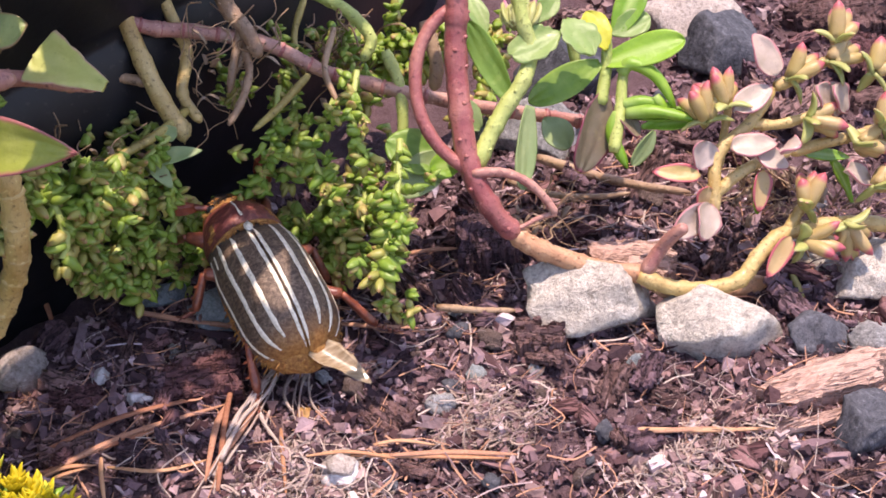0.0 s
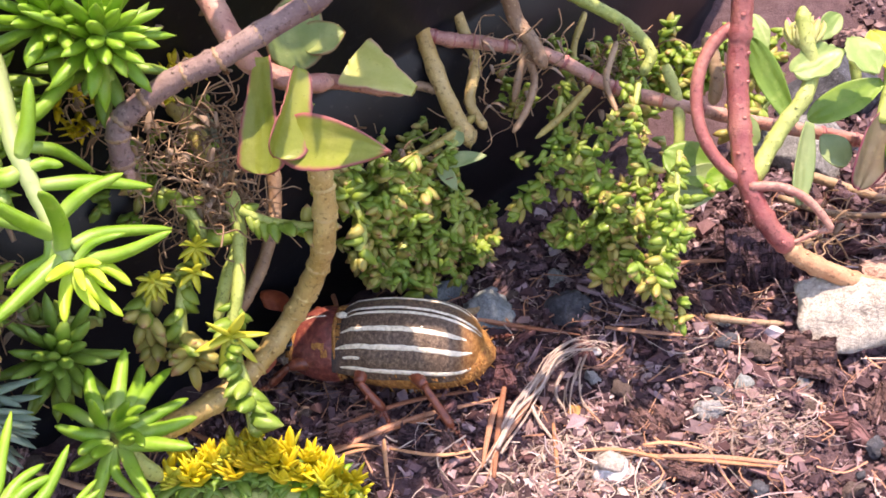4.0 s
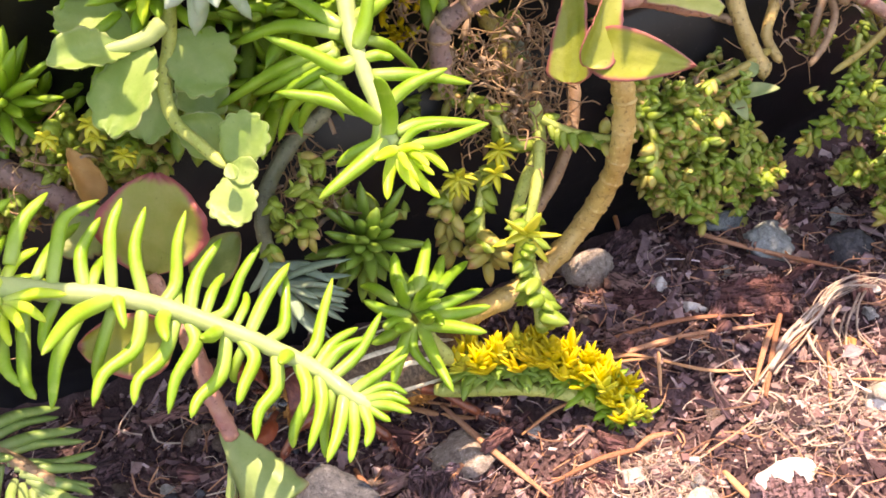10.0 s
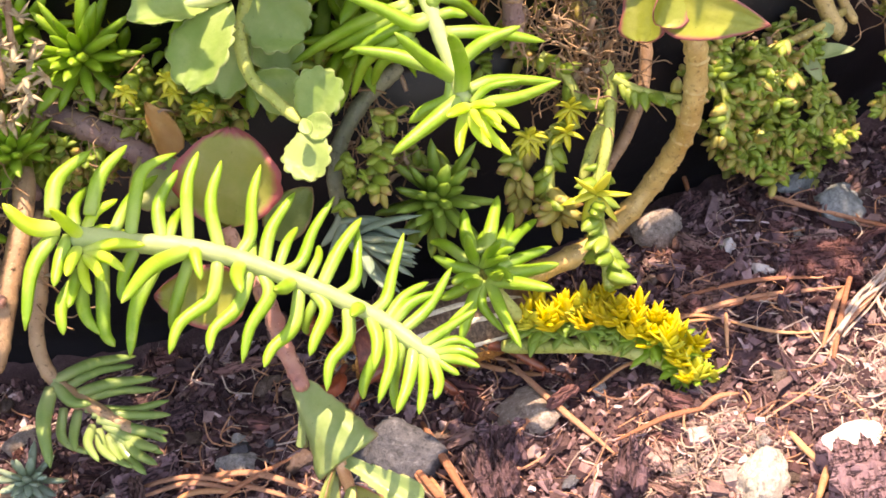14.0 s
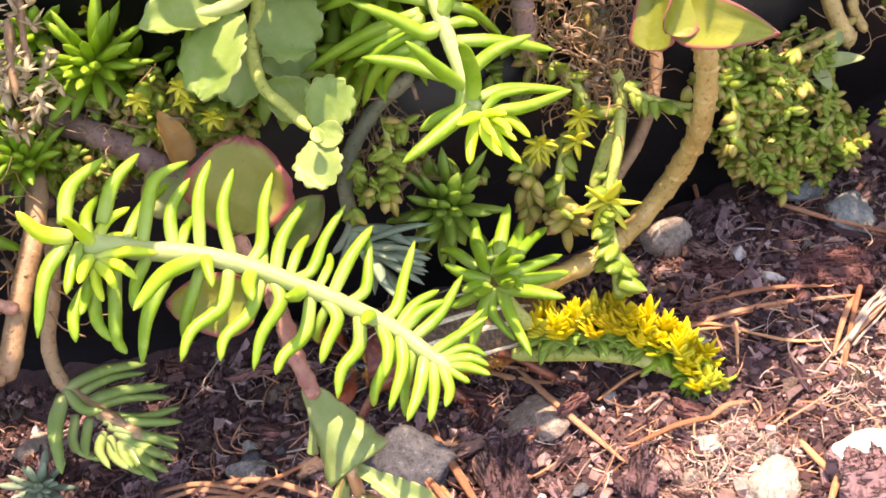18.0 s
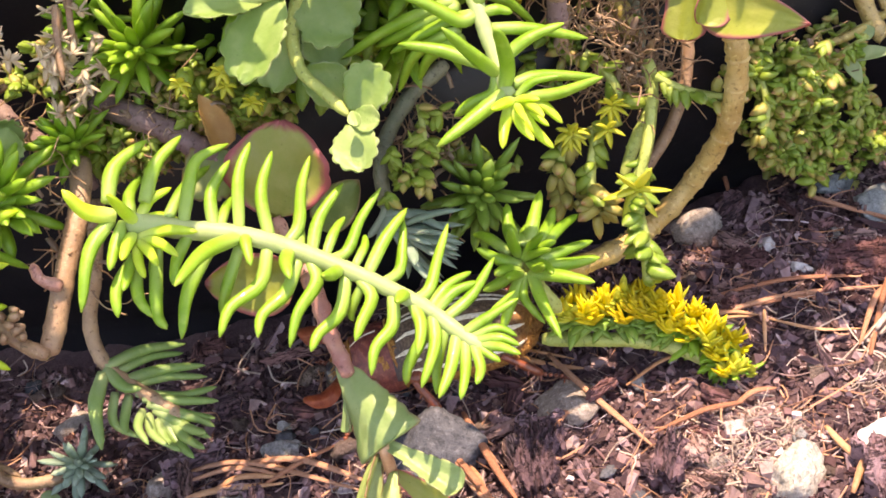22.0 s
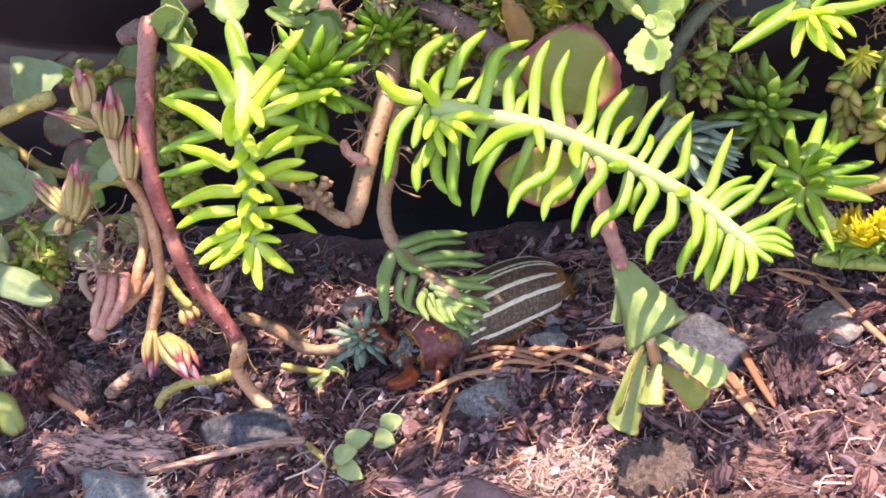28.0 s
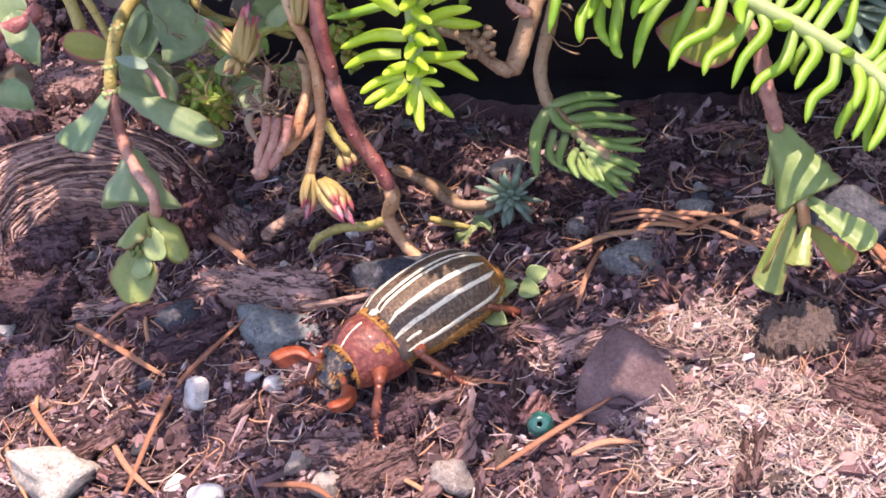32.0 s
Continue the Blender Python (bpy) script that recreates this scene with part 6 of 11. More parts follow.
# ---- centre: pink-edged leaf, sprigs over the pot edge ----
PK = thing("pink_edged_succulent", (11.5, 8.2, 43.9), "succulent shoot with thick pink-edged triangular leaves", "succulent")
stem_part(PK, [(7.2, 22.2, 54.6), (8.5, 18.8, 52.0), (9.6, 15.1, 49.1), (11.3, 12.8, 46.6), (14.8, 11.7, 44.4), (18.6, 12.3, 43.1)], 1.5, 1.0, M_STEM_ROSE, False)
paddle(PK, M_PINKEDGE, (-0.5,-0.8,0.3), 5.2, (12.0, 12.1, 47.8), (8.9, 5.3, 38.8), fan=0.9, lobes=7, depth=0.06, neck=0.35, thick=0.8, label="thick green leaf with a pink wavy edge")
paddle(PK, M_PINKEDGE, (0.6,-0.7,0.4), 4.8, (15.3, 8.8, 47.4), (11.4, 2.7, 41.5), fan=0.85, lobes=7, depth=0.1, cup=0.35, neck=0.4)
paddle(PK, M_PINKEDGE, (0.15,-0.85,0.45), 5.7, (11.9, 5.9, 41.7), (21.0, -1.7, 42.3), wide=0.25, point=1.0, cup=0.12, thick=1.0, neck=0.6, label="pointed green leaf with a red edge")
paddle(PK, M_CREAM, (0.1,-0.75,0.6), 6.1, (26.0, 7.7, 42.6), (20.7, 14.1, 44.5), fan=0.9, lobes=4, depth=0.06, neck=0.2, label="pale cream-green triangular leaf")
leaf_part(PK, M_OLIVE, (0.1, -0.5, 0.8), 4.2, OVAL, (16.6, 16.2, 45.9), (21.1, 15.8, 46.8))
leaf_part(PK, M_OLIVE, (0.3, -0.7, 0.5), 6.5, OVAL, (14.1, 14.4, 44.5), (18.4, 19.3, 50.7))
stem_part(PK, [(15.4, 15.2, 42.5), (19.8, 13.8, 42.0), (22.9, 12.5, 41.2), (26.1, 11.4, 40.6)], 0.9, 0.7, M_STEM_ROSE, True)

STK = thing("broken_stick", (-2.8, 9.3, 45.9), "purple-brown broken stick with a bent end", "stick")
stem_part(STK, [(-3.8, 9.0, 40.4), (-3.6, 9.0, 43.8), (-2.5, 9.4, 46.0), (2.9, 10.0, 48.4), (7.9, 9.8, 49.8), (14.2, 10.2, 51.9), (20.5, 11.5, 53.5)], 1.15, 1.2, M_STICK)

scars(STK, [(-3.8, 9.0, 40.4), (-3.6, 9.0, 43.8), (-2.5, 9.4, 46.0), (2.9, 10.0, 48.4), (7.9, 9.8, 49.8), (14.2, 10.2, 51.9), (20.5, 11.5, 53.5)], 1.2, 8, M_STEM_BROWN)
part("broken_end", fleshy(Mesh(), (-3.6, 8.3, 41.1), (-3.8, 8.2, 39.3), 1.9, (0.3, 0, 0), 0.6), M_WOOD, STK, "pale splintered broken end")

TH2 = thing("creeping_shoot", (10.8, 21.1, 30.1), "thin brown curved stem behind the leaf", "stem")
stem_part(TH2, [(10.7, 24.3, 34.5), (10.8, 21.1, 30.1), (9.6, 17.6, 25.3), (6.9, 14.5, 21.3), (3.9, 12.3, 18.5), (1.6, 11.2, 17.3)], 0.8, 0.75, M_STEM_BROWN)
BK = thing("creeping_shoot", (2.1, 22.0, 37.4), "green-brown leaning stems behind the sprig", "stem")
stem_part(BK, [(-2.2, 26.3, 42.0), (1.3, 24.5, 39.2), (3.2, 22.1, 35.6), (4.4, 19.3, 31.6)], 1.2, 1.0, M_STEM_OLIVE)
stem_part(BK, [(5.7, 27.7, 39.8), (4.5, 25.0, 36.1), (5.5, 22.5, 32.6), (4.3, 19.4, 28.4)], 0.8, 0.8, M_STEM_GREY)
stem_part(BK, [(5.6, 14.5, 31.8), (5.3, 11.5, 27.5), (3.1, 9.3, 24.7), (0.7, 6.4, 20.9)], 0.85, 0.7, M_STEM_GREEN)

YS = thing("stonecrop_shoot", (2.9, 3.8, 22.3), "stonecrop shoot with a yellow star flower and bead leaves", "succulent")
strand(YS, [(5.4, 10.1, 29.1), (4.2, 6.4, 25.7), (2.4, 3.8, 22.3), (2.0, 1.2, 20.4), (2.3, -1.1, 17.2), (2.1, -3.7, 13.7)], 2.5, 0.62, [M_SEDUM, M_SEDUM], 3, r=0.7, bare=0.35, spread=1.2)
m = Mesh()
for i in range(6):
    a = i * math.pi / 3
    c = np.array((2.1, 1.7, 22.8))
    d = np.array((math.cos(a), -0.35, math.sin(a)))
    fleshy(m, c, c + unit(d) * 4.2, 1.5, (0, -0.4, 0.2), 0.4, 6, 6, point=0.8)
part("flower", m, M_LIME, YS, "yellow star-shaped flower")
CL = thing("stonecrop_shoot", (-3.3, 8.4, 25.9), "yellow-budded stonecrop clump hanging beside the stem", "succulent")
strand(CL, [(1.5, 10.5, 26.6), (-1.9, 9.9, 26.1), (-5.4, 9.0, 25.1), (-6.4, 7.5, 23.2)], 2.6, 0.7, [M_SEDUM, M_SEDUM_TIP], 5, r=0.6, tip=9)
strand(CL, [(-1.2, 9.9, 26.0), (-2.4, 8.1, 23.6), (-2.9, 6.2, 21.0), (-2.7, 4.6, 18.8)], 2.6, 0.7, [M_SEDUM, M_SEDUM_TIP], 6, r=0.6, tip=9)
strand(CL, [(-4.1, 11.0, 24.3), (-6.3, 9.9, 23.1), (-6.2, 8.0, 20.4), (-5.8, 7.2, 19.2)], 2.4, 0.7, [M_SEDUM_TIP, M_SEDUM], 7, r=0.6, tip=9)
strand(CL, [(-11.2, 11.0, 21.7), (-15.1, 11.4, 22.7), (-18.3, 11.8, 23.5), (-19.3, 12.6, 24.8)], 2.2, 0.6, [M_SEDUM, M_SEDUM_TIP], 8, r=0.6, tip=6)
strand(CL, [(-1.6, 15.3, 33.5), (0.1, 14.4, 32.2), (1.5, 12.8, 29.8), (1.9, 11.7, 28.1)], 2.4, 0.8, [M_SEDUM, M_SEDUM], 9, r=0.6)
strand(CL, [(6.1, 11.6, 31.1), (8.4, 10.7, 29.7), (10.8, 10.2, 28.7), (13.3, 9.9, 28.0)], 2.4, 0.8, [M_SEDUM, M_SEDUM], 10, r=0.5, tip=4)
strand(CL, [(16.9, 20.0, 27.9), (18.8, 17.5, 24.3), (18.9, 15.5, 21.5), (17.9, 14.4, 20.0)], 2.2, 0.6, [M_SEDUM, M_SEDUM_TIP], 11, r=0.5, tip=5)
strand(CL, [(21.9, 21.9, 26.6), (22.6, 19.8, 23.7), (20.8, 18.3, 21.8), (20.2, 17.1, 20.2)], 2.2, 0.6, [M_SEDUM, M_SEDUM], 12, r=0.5, tip=5)
m = Mesh()
rng = random.Random(4)
for k in range(7):
    c = np.array((-2.2, 8.2, 28.9)) + np.array([rng.uniform(-3.5, 3.5), rng.uniform(-1, 1), rng.uniform(-3, 2)])
    for i in range(5):
        a = i * 1.2566 + k
        fleshy(m, c, c + unit((math.cos(a), -0.6, math.sin(a))) * 2.3, 1.0, (0, 0, 0.2), 0.5, 5, 4, point=0.8)
part("flower", m, M_LIME, CL, "small yellow star flowers")

CLUS = thing("stonecrop_rosette", (-10.9, -5.4, 21.1), "bright green pointed stonecrop rosette on the pot edge", "succulent")
stem_part(CLUS, [(-11.3, -3.8, 19.8), (-10.2, -5.3, 16.0), (-8.3, -5.4, 12.3)], 0.9, 0.9, M_STEM_GREEN, False)
finger(CLUS, M_GREEN, 1.73, (-11.7, -6.1, 20.3), (-14.0, -6.5, 21.8), (-16.0, -6.6, 23.7))
finger(CLUS, M_GREEN, 1.67, (-12.0, -6.5, 19.9), (-13.3, -7.7, 21.0), (-14.3, -9.2, 21.7))
finger(CLUS, M_GREEN, 1.70, (-11.8, -5.1, 21.6), (-12.5, -2.3, 22.8), (-12.5, 0.5, 24.1))
finger(CLUS, M_GREEN, 1.65, (-10.6, -4.9, 21.6), (-9.6, -1.3, 22.9), (-8.6, 2.1, 24.1))
finger(CLUS, M_GREEN, 1.59, (-10.2, -5.2, 21.3), (-8.4, -1.7, 21.4), (-7.4, 1.8, 21.8))
finger(CLUS, M_GREEN, 1.60, (-9.8, -5.4, 20.9), (-7.2, -1.4, 20.9), (-4.8, 2.0, 20.2))
finger(CLUS, M_GREEN, 1.46, (-11.2, -5.0, 21.7), (-10.8, -2.8, 22.0), (-10.3, -0.9, 21.9))
finger(CLUS, M_GREEN, 1.64, (-9.9, -5.9, 20.3), (-6.9, -4.5, 20.1), (-3.5, -3.1, 19.9))
finger(CLUS, M_GREEN, 1.87, (-9.9, -6.3, 19.8), (-6.5, -6.2, 19.5), (-2.9, -5.9, 19.6))
finger(CLUS, M_GREEN, 1.97, (-10.6, -6.7, 19.4), (-7.2, -8.2, 19.5), (-3.7, -9.9, 19.4))
finger(CLUS, M_GREEN, 1.54, (-11.7, -5.5, 21.1), (-12.0, -6.3, 23.4), (-11.9, -6.8, 26.0))
finger(CLUS, M_GREEN, 1.30, (-10.9, -5.7, 20.6), (-9.5, -7.3, 22.5), (-7.8, -9.1, 24.0))
finger(CLUS, M_GREEN, 1.30, (-10.6, -6.0, 20.3), (-9.6, -8.8, 21.4), (-8.7, -11.0, 23.4))
finger(CLUS, M_GREEN, 1.41, (-10.4, -5.9, 20.3), (-8.8, -8.6, 21.6), (-7.9, -11.5, 22.6))
finger(CLUS, M_GREEN, 1.42, (-11.2, -5.7, 20.7), (-9.8, -6.3, 23.0), (-8.5, -7.2, 24.9))
finger(CLUS, M_GREEN, 1.69, (-12.2, -6.5, 19.9), (-14.3, -7.0, 18.8), (-16.3, -7.2, 18.2))
finger(CLUS, M_GREEN, 1.55, (-11.6, -6.8, 19.4), (-13.2, -9.6, 17.9), (-14.4, -12.4, 16.4))
finger(CLUS, M_GREEN, 1.20, (-11.2, -6.8, 19.4), (-11.7, -9.2, 18.1), (-9.7, -11.9, 16.2))
finger(CLUS, M_GREEN, 1.54, (-10.6, -6.8, 19.3), (-9.6, -10.8, 18.2), (-8.0, -15.3, 16.7))
finger(CLUS, M_GREEN, 1.54, (-11.8, -6.7, 19.6), (-12.6, -8.5, 20.7), (-12.9, -10.3, 21.8))
finger(CLUS, M_GREEN, 1.47, (-12.6, -5.4, 21.4), (-15.1, -2.6, 22.1), (-16.8, -0.9, 21.4))
finger(CLUS, M_GREEN, 1.31, (-10.5, -5.6, 20.8), (-8.9, -5.6, 22.1), (-7.3, -6.2, 22.8))
DARK = thing("stonecrop_rosette", (-15.6, 4.4, 23.3), "shaded green stonecrop rosette with pointed leaves", "succulent")
rosette(DARK, (-15.9, 5.2, 22.6), (0.0, -0.85, 0.4), 30, 7.5, 1.6, M_GREEN_DEEP, 22)
BLUEB = thing("blue_grey_succulent", (-22.9, -0.6, 22.2), "drooping blue-grey succulent tip on a bent grey stem", "succulent")
stem_part(BLUEB, [(-17.8, 15.2, 35.0), (-21.9, 11.6, 33.8), (-25.2, 7.0, 31.3), (-26.5, 4.5, 27.9), (-26.2, 2.3, 24.7), (-24.5, 0.3, 23.5)], 0.95, 0.9, M_STEM_GREY)
rosette(BLUEB, (-23.1, -1.5, 22.6), (0.8, -0.35, -0.3), 26, 8, 1.35, M_BLUE, 23, 0.1, 0.75, 0.5)
sprig_leaf(BLUEB, M_BLUE, 1.5, 0.5, 0.1,(-24.9, 1.0, 24.6), (-19.6, -1.2, 22.7))
sprig_leaf(BLUEB, M_BLUE, 1.5, 0.5, 0.1,(-25.5, 1.0, 24.7), (-21.4, 1.6, 23.4))
sprig_leaf(BLUEB, M_BLUE, 1.5, 0.5, 0.1,(-26.3, 0.7, 24.3), (-28.9, -2.1, 20.6))
sprig_leaf(BLUEB, M_BLUE, 1.5, 0.5, 0.1,(-25.8, 0.3, 23.7), (-24.8, -4.2, 19.0))
sprig_leaf(BLUEB, M_BLUE, 1.5, 0.5, 0.1,(-26.8, 1.1, 24.9), (-29.3, 0.2, 22.2))

FL = thing("yellow_stonecrop_flower", (-0.9, -2.4, 3.7), "prostrate stonecrop stem crowded with spiky yellow flowers", "flower")
stem_part(FL, [(-11.4, -1.1, 4.8), (-5.4, -2.1, 4.5), (-0.9, -2.3, 3.8), (4.2, -3.0, 2.3), (8.4, -4.2, 0.2), (11.5, -5.2, -1.4)], 0.9, 0.8, M_STEM_GREEN, True)
rng = random.Random(8)
fl_line = spline([(-6.8, -0.9, 8.1), (-2.3, -1.1, 7.3), (1.7, -0.9, 7.2), (4.7, -1.9, 5.6), (7.6, -3.2, 3.5), (10.9, -5.5, -0.1)], 8)
for k, c in enumerate(fl_line[::2]):
    f = k / (len(fl_line[::2]) - 1)
    green = Mesh()
    for i in range(8):
        d = unit((rng.uniform(-1, 1), rng.uniform(-0.9, 0.3), rng.uniform(-0.5, 0.6)))
        fleshy(green, c + np.array((0, 0, -1.4)), c + np.array((0, 0, -1.2)) + d * rng.uniform(2.6, 4.4), 1.5, (0, 0, 0.3), 0.6, 6, 5, point=0.75)
    part("leaf", green, M_GREEN if f > 0.6 else M_GREEN_DEEP, FL)
    for j in range(3):
        at = c + np.array((rng.uniform(-1.8, 1.8), rng.uniform(-2.2, 1.5), rng.uniform(-0.9, 1.6)))
        lean = unit((rng.uniform(-0.5, 0.5), rng.uniform(-0.7, 0.1), 1.0))
        petals = Mesh()
        for i in range(10):
            d = unit(lean + np.array((rng.uniform(-0.75, 0.75), rng.uniform(-0.6, 0.6), rng.uniform(-0.3, 0.4))))
            fleshy(petals, at, at + d * rng.uniform(2.0, 3.6), 1.25, d * 0.0, 0.4, 6, 5, point=0.7)
        part("flower", petals, M_LIME if rng.random() < 0.2 else M_YELLOW, FL, "spiky yellow flower")

# ---- scalloped round leaves over the pot edge ----
RN = thing("scalloped_succulent", (-27.4, -6.8, 47.3), "pale green succulent with scalloped round leaves", "succulent")
stem_part(RN, [(-28.4, 4.9, 61.2), (-28.6, 3.4, 57.2), (-29.4, 1.8, 53.2), (-30.8, -0.2, 49.5), (-30.4, -2.3, 46.4), (-28.2, -4.4, 44.6), (-25.7, -7.0, 42.9)], 0.8, 0.6, M_STEM_GREEN, False)
stem_part(RN, [(-28.9, -0.3, 56.1), (-30.6, -1.1, 55.2), (-32.7, -1.9, 55.1), (-35.0, -2.7, 55.4)], 0.95, 0.6, M_STEM_PALE, False)
ROUND = dict(scallop=15, depth=0.1, cup=0.06, bend=0.06, thick=0.4, nu=26, nv=18, taper=0.92)
paddle(RN, M_ROUND, (-0.2,-0.7,0.65), 6.6, (-30.8, -1.4, 54.4), (-35.2, -8.6, 50.0), lobes=13, depth=0.15, cup=0.12, label="sunlit pale scalloped leaf")
paddle(RN, M_ROUND, (0.1,-0.55,0.8), 4.5, (-32.5, -2.0, 54.7), (-38.6, -6.3, 57.3), lobes=11, depth=0.15, cup=0.3)
paddle(RN, M_ROUND, (-0.1,-0.35,0.9), 5.4, (-31.6, 0.5, 54.4), (-40.3, 4.8, 57.6), lobes=11, depth=0.15, cup=0.1)
paddle(RN, M_ROUND, (0.15,-0.8,0.55), 7.2, (-29.7, 1.8, 53.4), (-24.4, -0.3, 48.7), lobes=13, depth=0.15, cup=0.08)
paddle(RN, M_ROUND, (0.1,-0.8,0.5), 5.4, (-28.3, 4.8, 49.5), (-27.9, 0.9, 43.9), lobes=11, depth=0.15)
paddle(RN, M_ROUND, (0.0,-0.75,0.6), 5.2, (-31.5, 4.2, 49.2), (-34.9, 0.1, 43.4), lobes=11, depth=0.15)
paddle(RN, M_ROUND, (0.1,-0.8,0.5), 4.8, (-30.6, -1.4, 46.0), (-25.9, -2.2, 42.3), lobes=9)
paddle(RN, M_ROUND, (0.0,-0.75,0.6), 5.2, (-25.7, -6.6, 43.5), (-21.4, -5.9, 47.0), lobes=13, depth=0.15, wide=0.55, cup=0.06)
paddle(RN, M_ROUND, (0.1,-0.7,0.7), 2.9, (-25.4, -7.9, 43.2), (-22.5, -8.7, 42.8), lobes=9)
paddle(RN, M_ROUND, (0.0,-0.7,0.7), 5.0, (-25.6, -8.2, 42.5), (-24.9, -12.3, 39.6), lobes=13, depth=0.15, wide=0.5)
paddle(RN, M_ROUND, (0.1,-0.6,0.7), 4.5, (-32.8, 5.3, 53.5), (-35.1, 8.5, 57.2), lobes=9)
paddle(RN, M_ROUND, (0.0,-0.6,0.8), 1.4, (-24.8, -9.3, 44.7), (-24.4, -10.9, 43.9), lobes=5)
RL = thing("red_edged_succulent", (-35.6, -5.4, 35.7), "upright rounded green leaf with a red rim", "succulent")
leaf_part(RL, M_REDEDGE, (0.05, -0.9, 0.3), 11.5, dict(scallop=8, depth=0.06, cup=0.08, bend=0.02, thick=0.8, nu=18, nv=16, taper=0.9), (-36.5, -7.1, 31.9), (-34.1, -2.5, 40.9))
leaf_part(RL, M_OLIVE, (0.1, -0.6, 0.7), 7.0, SCAL, (-40.8, -0.2, 35.3), (-46.6, -3.6, 35.1))
leaf_part(RL, M_PINKEDGE, (0.0, -0.8, 0.4), 7.0, OVAL, (-35.2, -11.4, 26.0), (-44.4, -13.1, 28.8))
leaf_part(RL, M_OLIVE, (0.1, -0.7, 0.6), 5.0, OVAL, (-33.7, -2.2, 26.2), (-28.4, 0.3, 30.3))
stem_part(RL, [(-36.5, -7.1, 31.9), (-35.3, -9.3, 28.9), (-33.2, -12.2, 26.2)], 0.9, 0.8, M_STEM_ROSE, False)
OR = thing("dry_leaf", (-42.2, 1.1, 40.5), "curled orange dry leaf among the stems", "leaf")
leaf_part(OR, M_ORANGE, (0.6, -0.7, 0.3), 3.4, dict(cup=0.35, bend=0.05, thick=0.2, ragged=0.06), (-41.8, -0.1, 37.2), (-43.1, 1.8, 43.3))
HS = thing("woody_creeper", (-49.2, 2.1, 39.8), "purplish woody stem leaning over the pot edge", "stem")
stem_part(HS, [(-57.1, 6.5, 42.2), (-52.0, 3.0, 41.6), (-48.6, 2.1, 39.7), (-44.8, 0.8, 37.2), (-42.0, 1.5, 34.3)], 1.5, 1.3, M_STICK)

# ---- the drooping fan leaf in front ----
WL = thing("fan_leaf_succulent", (-27.1, -24.7, 18.5), "drooping rose stem with grey-green fan-shaped leaves", "succulent")
stem_part(WL, [(-33.1, -13.9, 28.9), (-32.3, -15.2, 26.4), (-31.7, -17.1, 23.1), (-30.9, -18.6, 20.7), (-30.2, -20.2, 19.4)], 0.95, 0.85, M_STEM_ROSE, True)
stem_part(WL, [(-28.0, -23.9, 14.6), (-27.3, -26.0, 14.2), (-27.2, -26.2, 12.2), (-27.1, -26.4, 10.4)], 0.62, 0.7, M_STEM_TAN, False, "branch")
paddle(WL, M_FAN, (-0.25, -0.72, 0.62), 8.4, (-31.1, -18.7, 20.0), (-27.2, -27.0, 15.5), fan=0.93, lobes=11, depth=0.06, cup=-0.24, bend=0.03, neck=0.2, label="green fan leaf with a pink scalloped edge")
paddle(WL, M_FAN, (-0.7, -0.5, 0.4), 2.1, (-31.2, -19.2, 16.8), (-31.8, -22.9, 14.2), fan=0.9, lobes=5, depth=0.1)
paddle(WL, M_FAN, (0.1, -0.5, 0.85), 3.4, (-27.6, -25.2, 14.5), (-19.5, -30.8, 12.6), fan=0.9, lobes=9, depth=0.15, cup=0.24, bend=0.1, neck=0.2)
paddle(WL, M_OLIVE, (-0.4, -0.7, 0.5), 4.5, (-28.0, -25.9, 12.5), (-31.3, -31.9, 6.0), fan=0.92, lobes=7, depth=0.12, cup=0.1, neck=0.16)
paddle(WL, M_OLIVE, (-0.7, -0.6, 0.3), 2.7, (-28.2, -26.3, 14.0), (-31.1, -34.1, 11.4), fan=0.9, lobes=7, depth=0.2, cup=0.12, neck=0.16)
paddle(WL, M_OLIVE, (-0.2, -0.8, 0.5), 3.1, (-26.8, -26.9, 11.7), (-27.7, -31.6, 10.1), fan=0.88, lobes=7, depth=0.18, cup=-0.2, neck=0.3)
paddle(WL, M_REDEDGE, (0.3, -0.6, 0.6), 3.6, (-27.1, -26.2, 11.2), (-22.2, -29.0, 7.3), fan=0.86, lobes=7, depth=0.14, cup=0.25, neck=0.2)

# ---- upper foliage that spills from the pot ----
def pot_rosette(name, label, at, axis, n, ln, w, mat, seed, o0=0.25, o1=1.35):
    t = thing(name, at, label, "succulent")
    stem_part(t, [tuple(np.array(at) + np.array((0.5, 9, -2))), tuple(np.array(at) + np.array((0.2, 4, -1.5))), tuple(at)], 0.9, 0.9, M_STEM_GREEN, False)
    rosette(t, at, axis, n, ln, w, mat, seed, o0, o1)


LB = "spiky green stonecrop rosette spilling from the pot"
pot_rosette("stonecrop_rosette", LB, (-49.9, 5.7, 48.0), (0.1, -0.8, 0.45), 30, 8.2, 1.5, M_GREEN, 31)
pot_rosette("stonecrop_rosette", LB, (-58.1, 1.2, 40.3), (0.1, -0.6, 0.6), 20, 5.5, 1.3, M_GREEN, 32)
pot_rosette("stonecrop_rosette", LB, (-57.4, -2.9, 42.9), (0.0, -0.5, 0.8), 22, 5.5, 1.3, M_GREEN, 33)
pot_rosette("stonecrop_rosette", LB, (-30.3, 5.3, 58.0), (0.2, -0.7, 0.6), 30, 8.5, 1.6, M_GREEN, 34)
pot_rosette("stonecrop_rosette", LB, (-30.0, 4.5, 62.0), (-0.2, -0.6, 0.7), 24, 8.5, 1.6, M_GREEN_PALE_SUN, 35)
pot_rosette("stonecrop_rosette", LB, (-1.8, 6.0, 56.6), (0.2, -0.6, 0.3), 30, 7.5, 1.5, M_GREEN, 36)
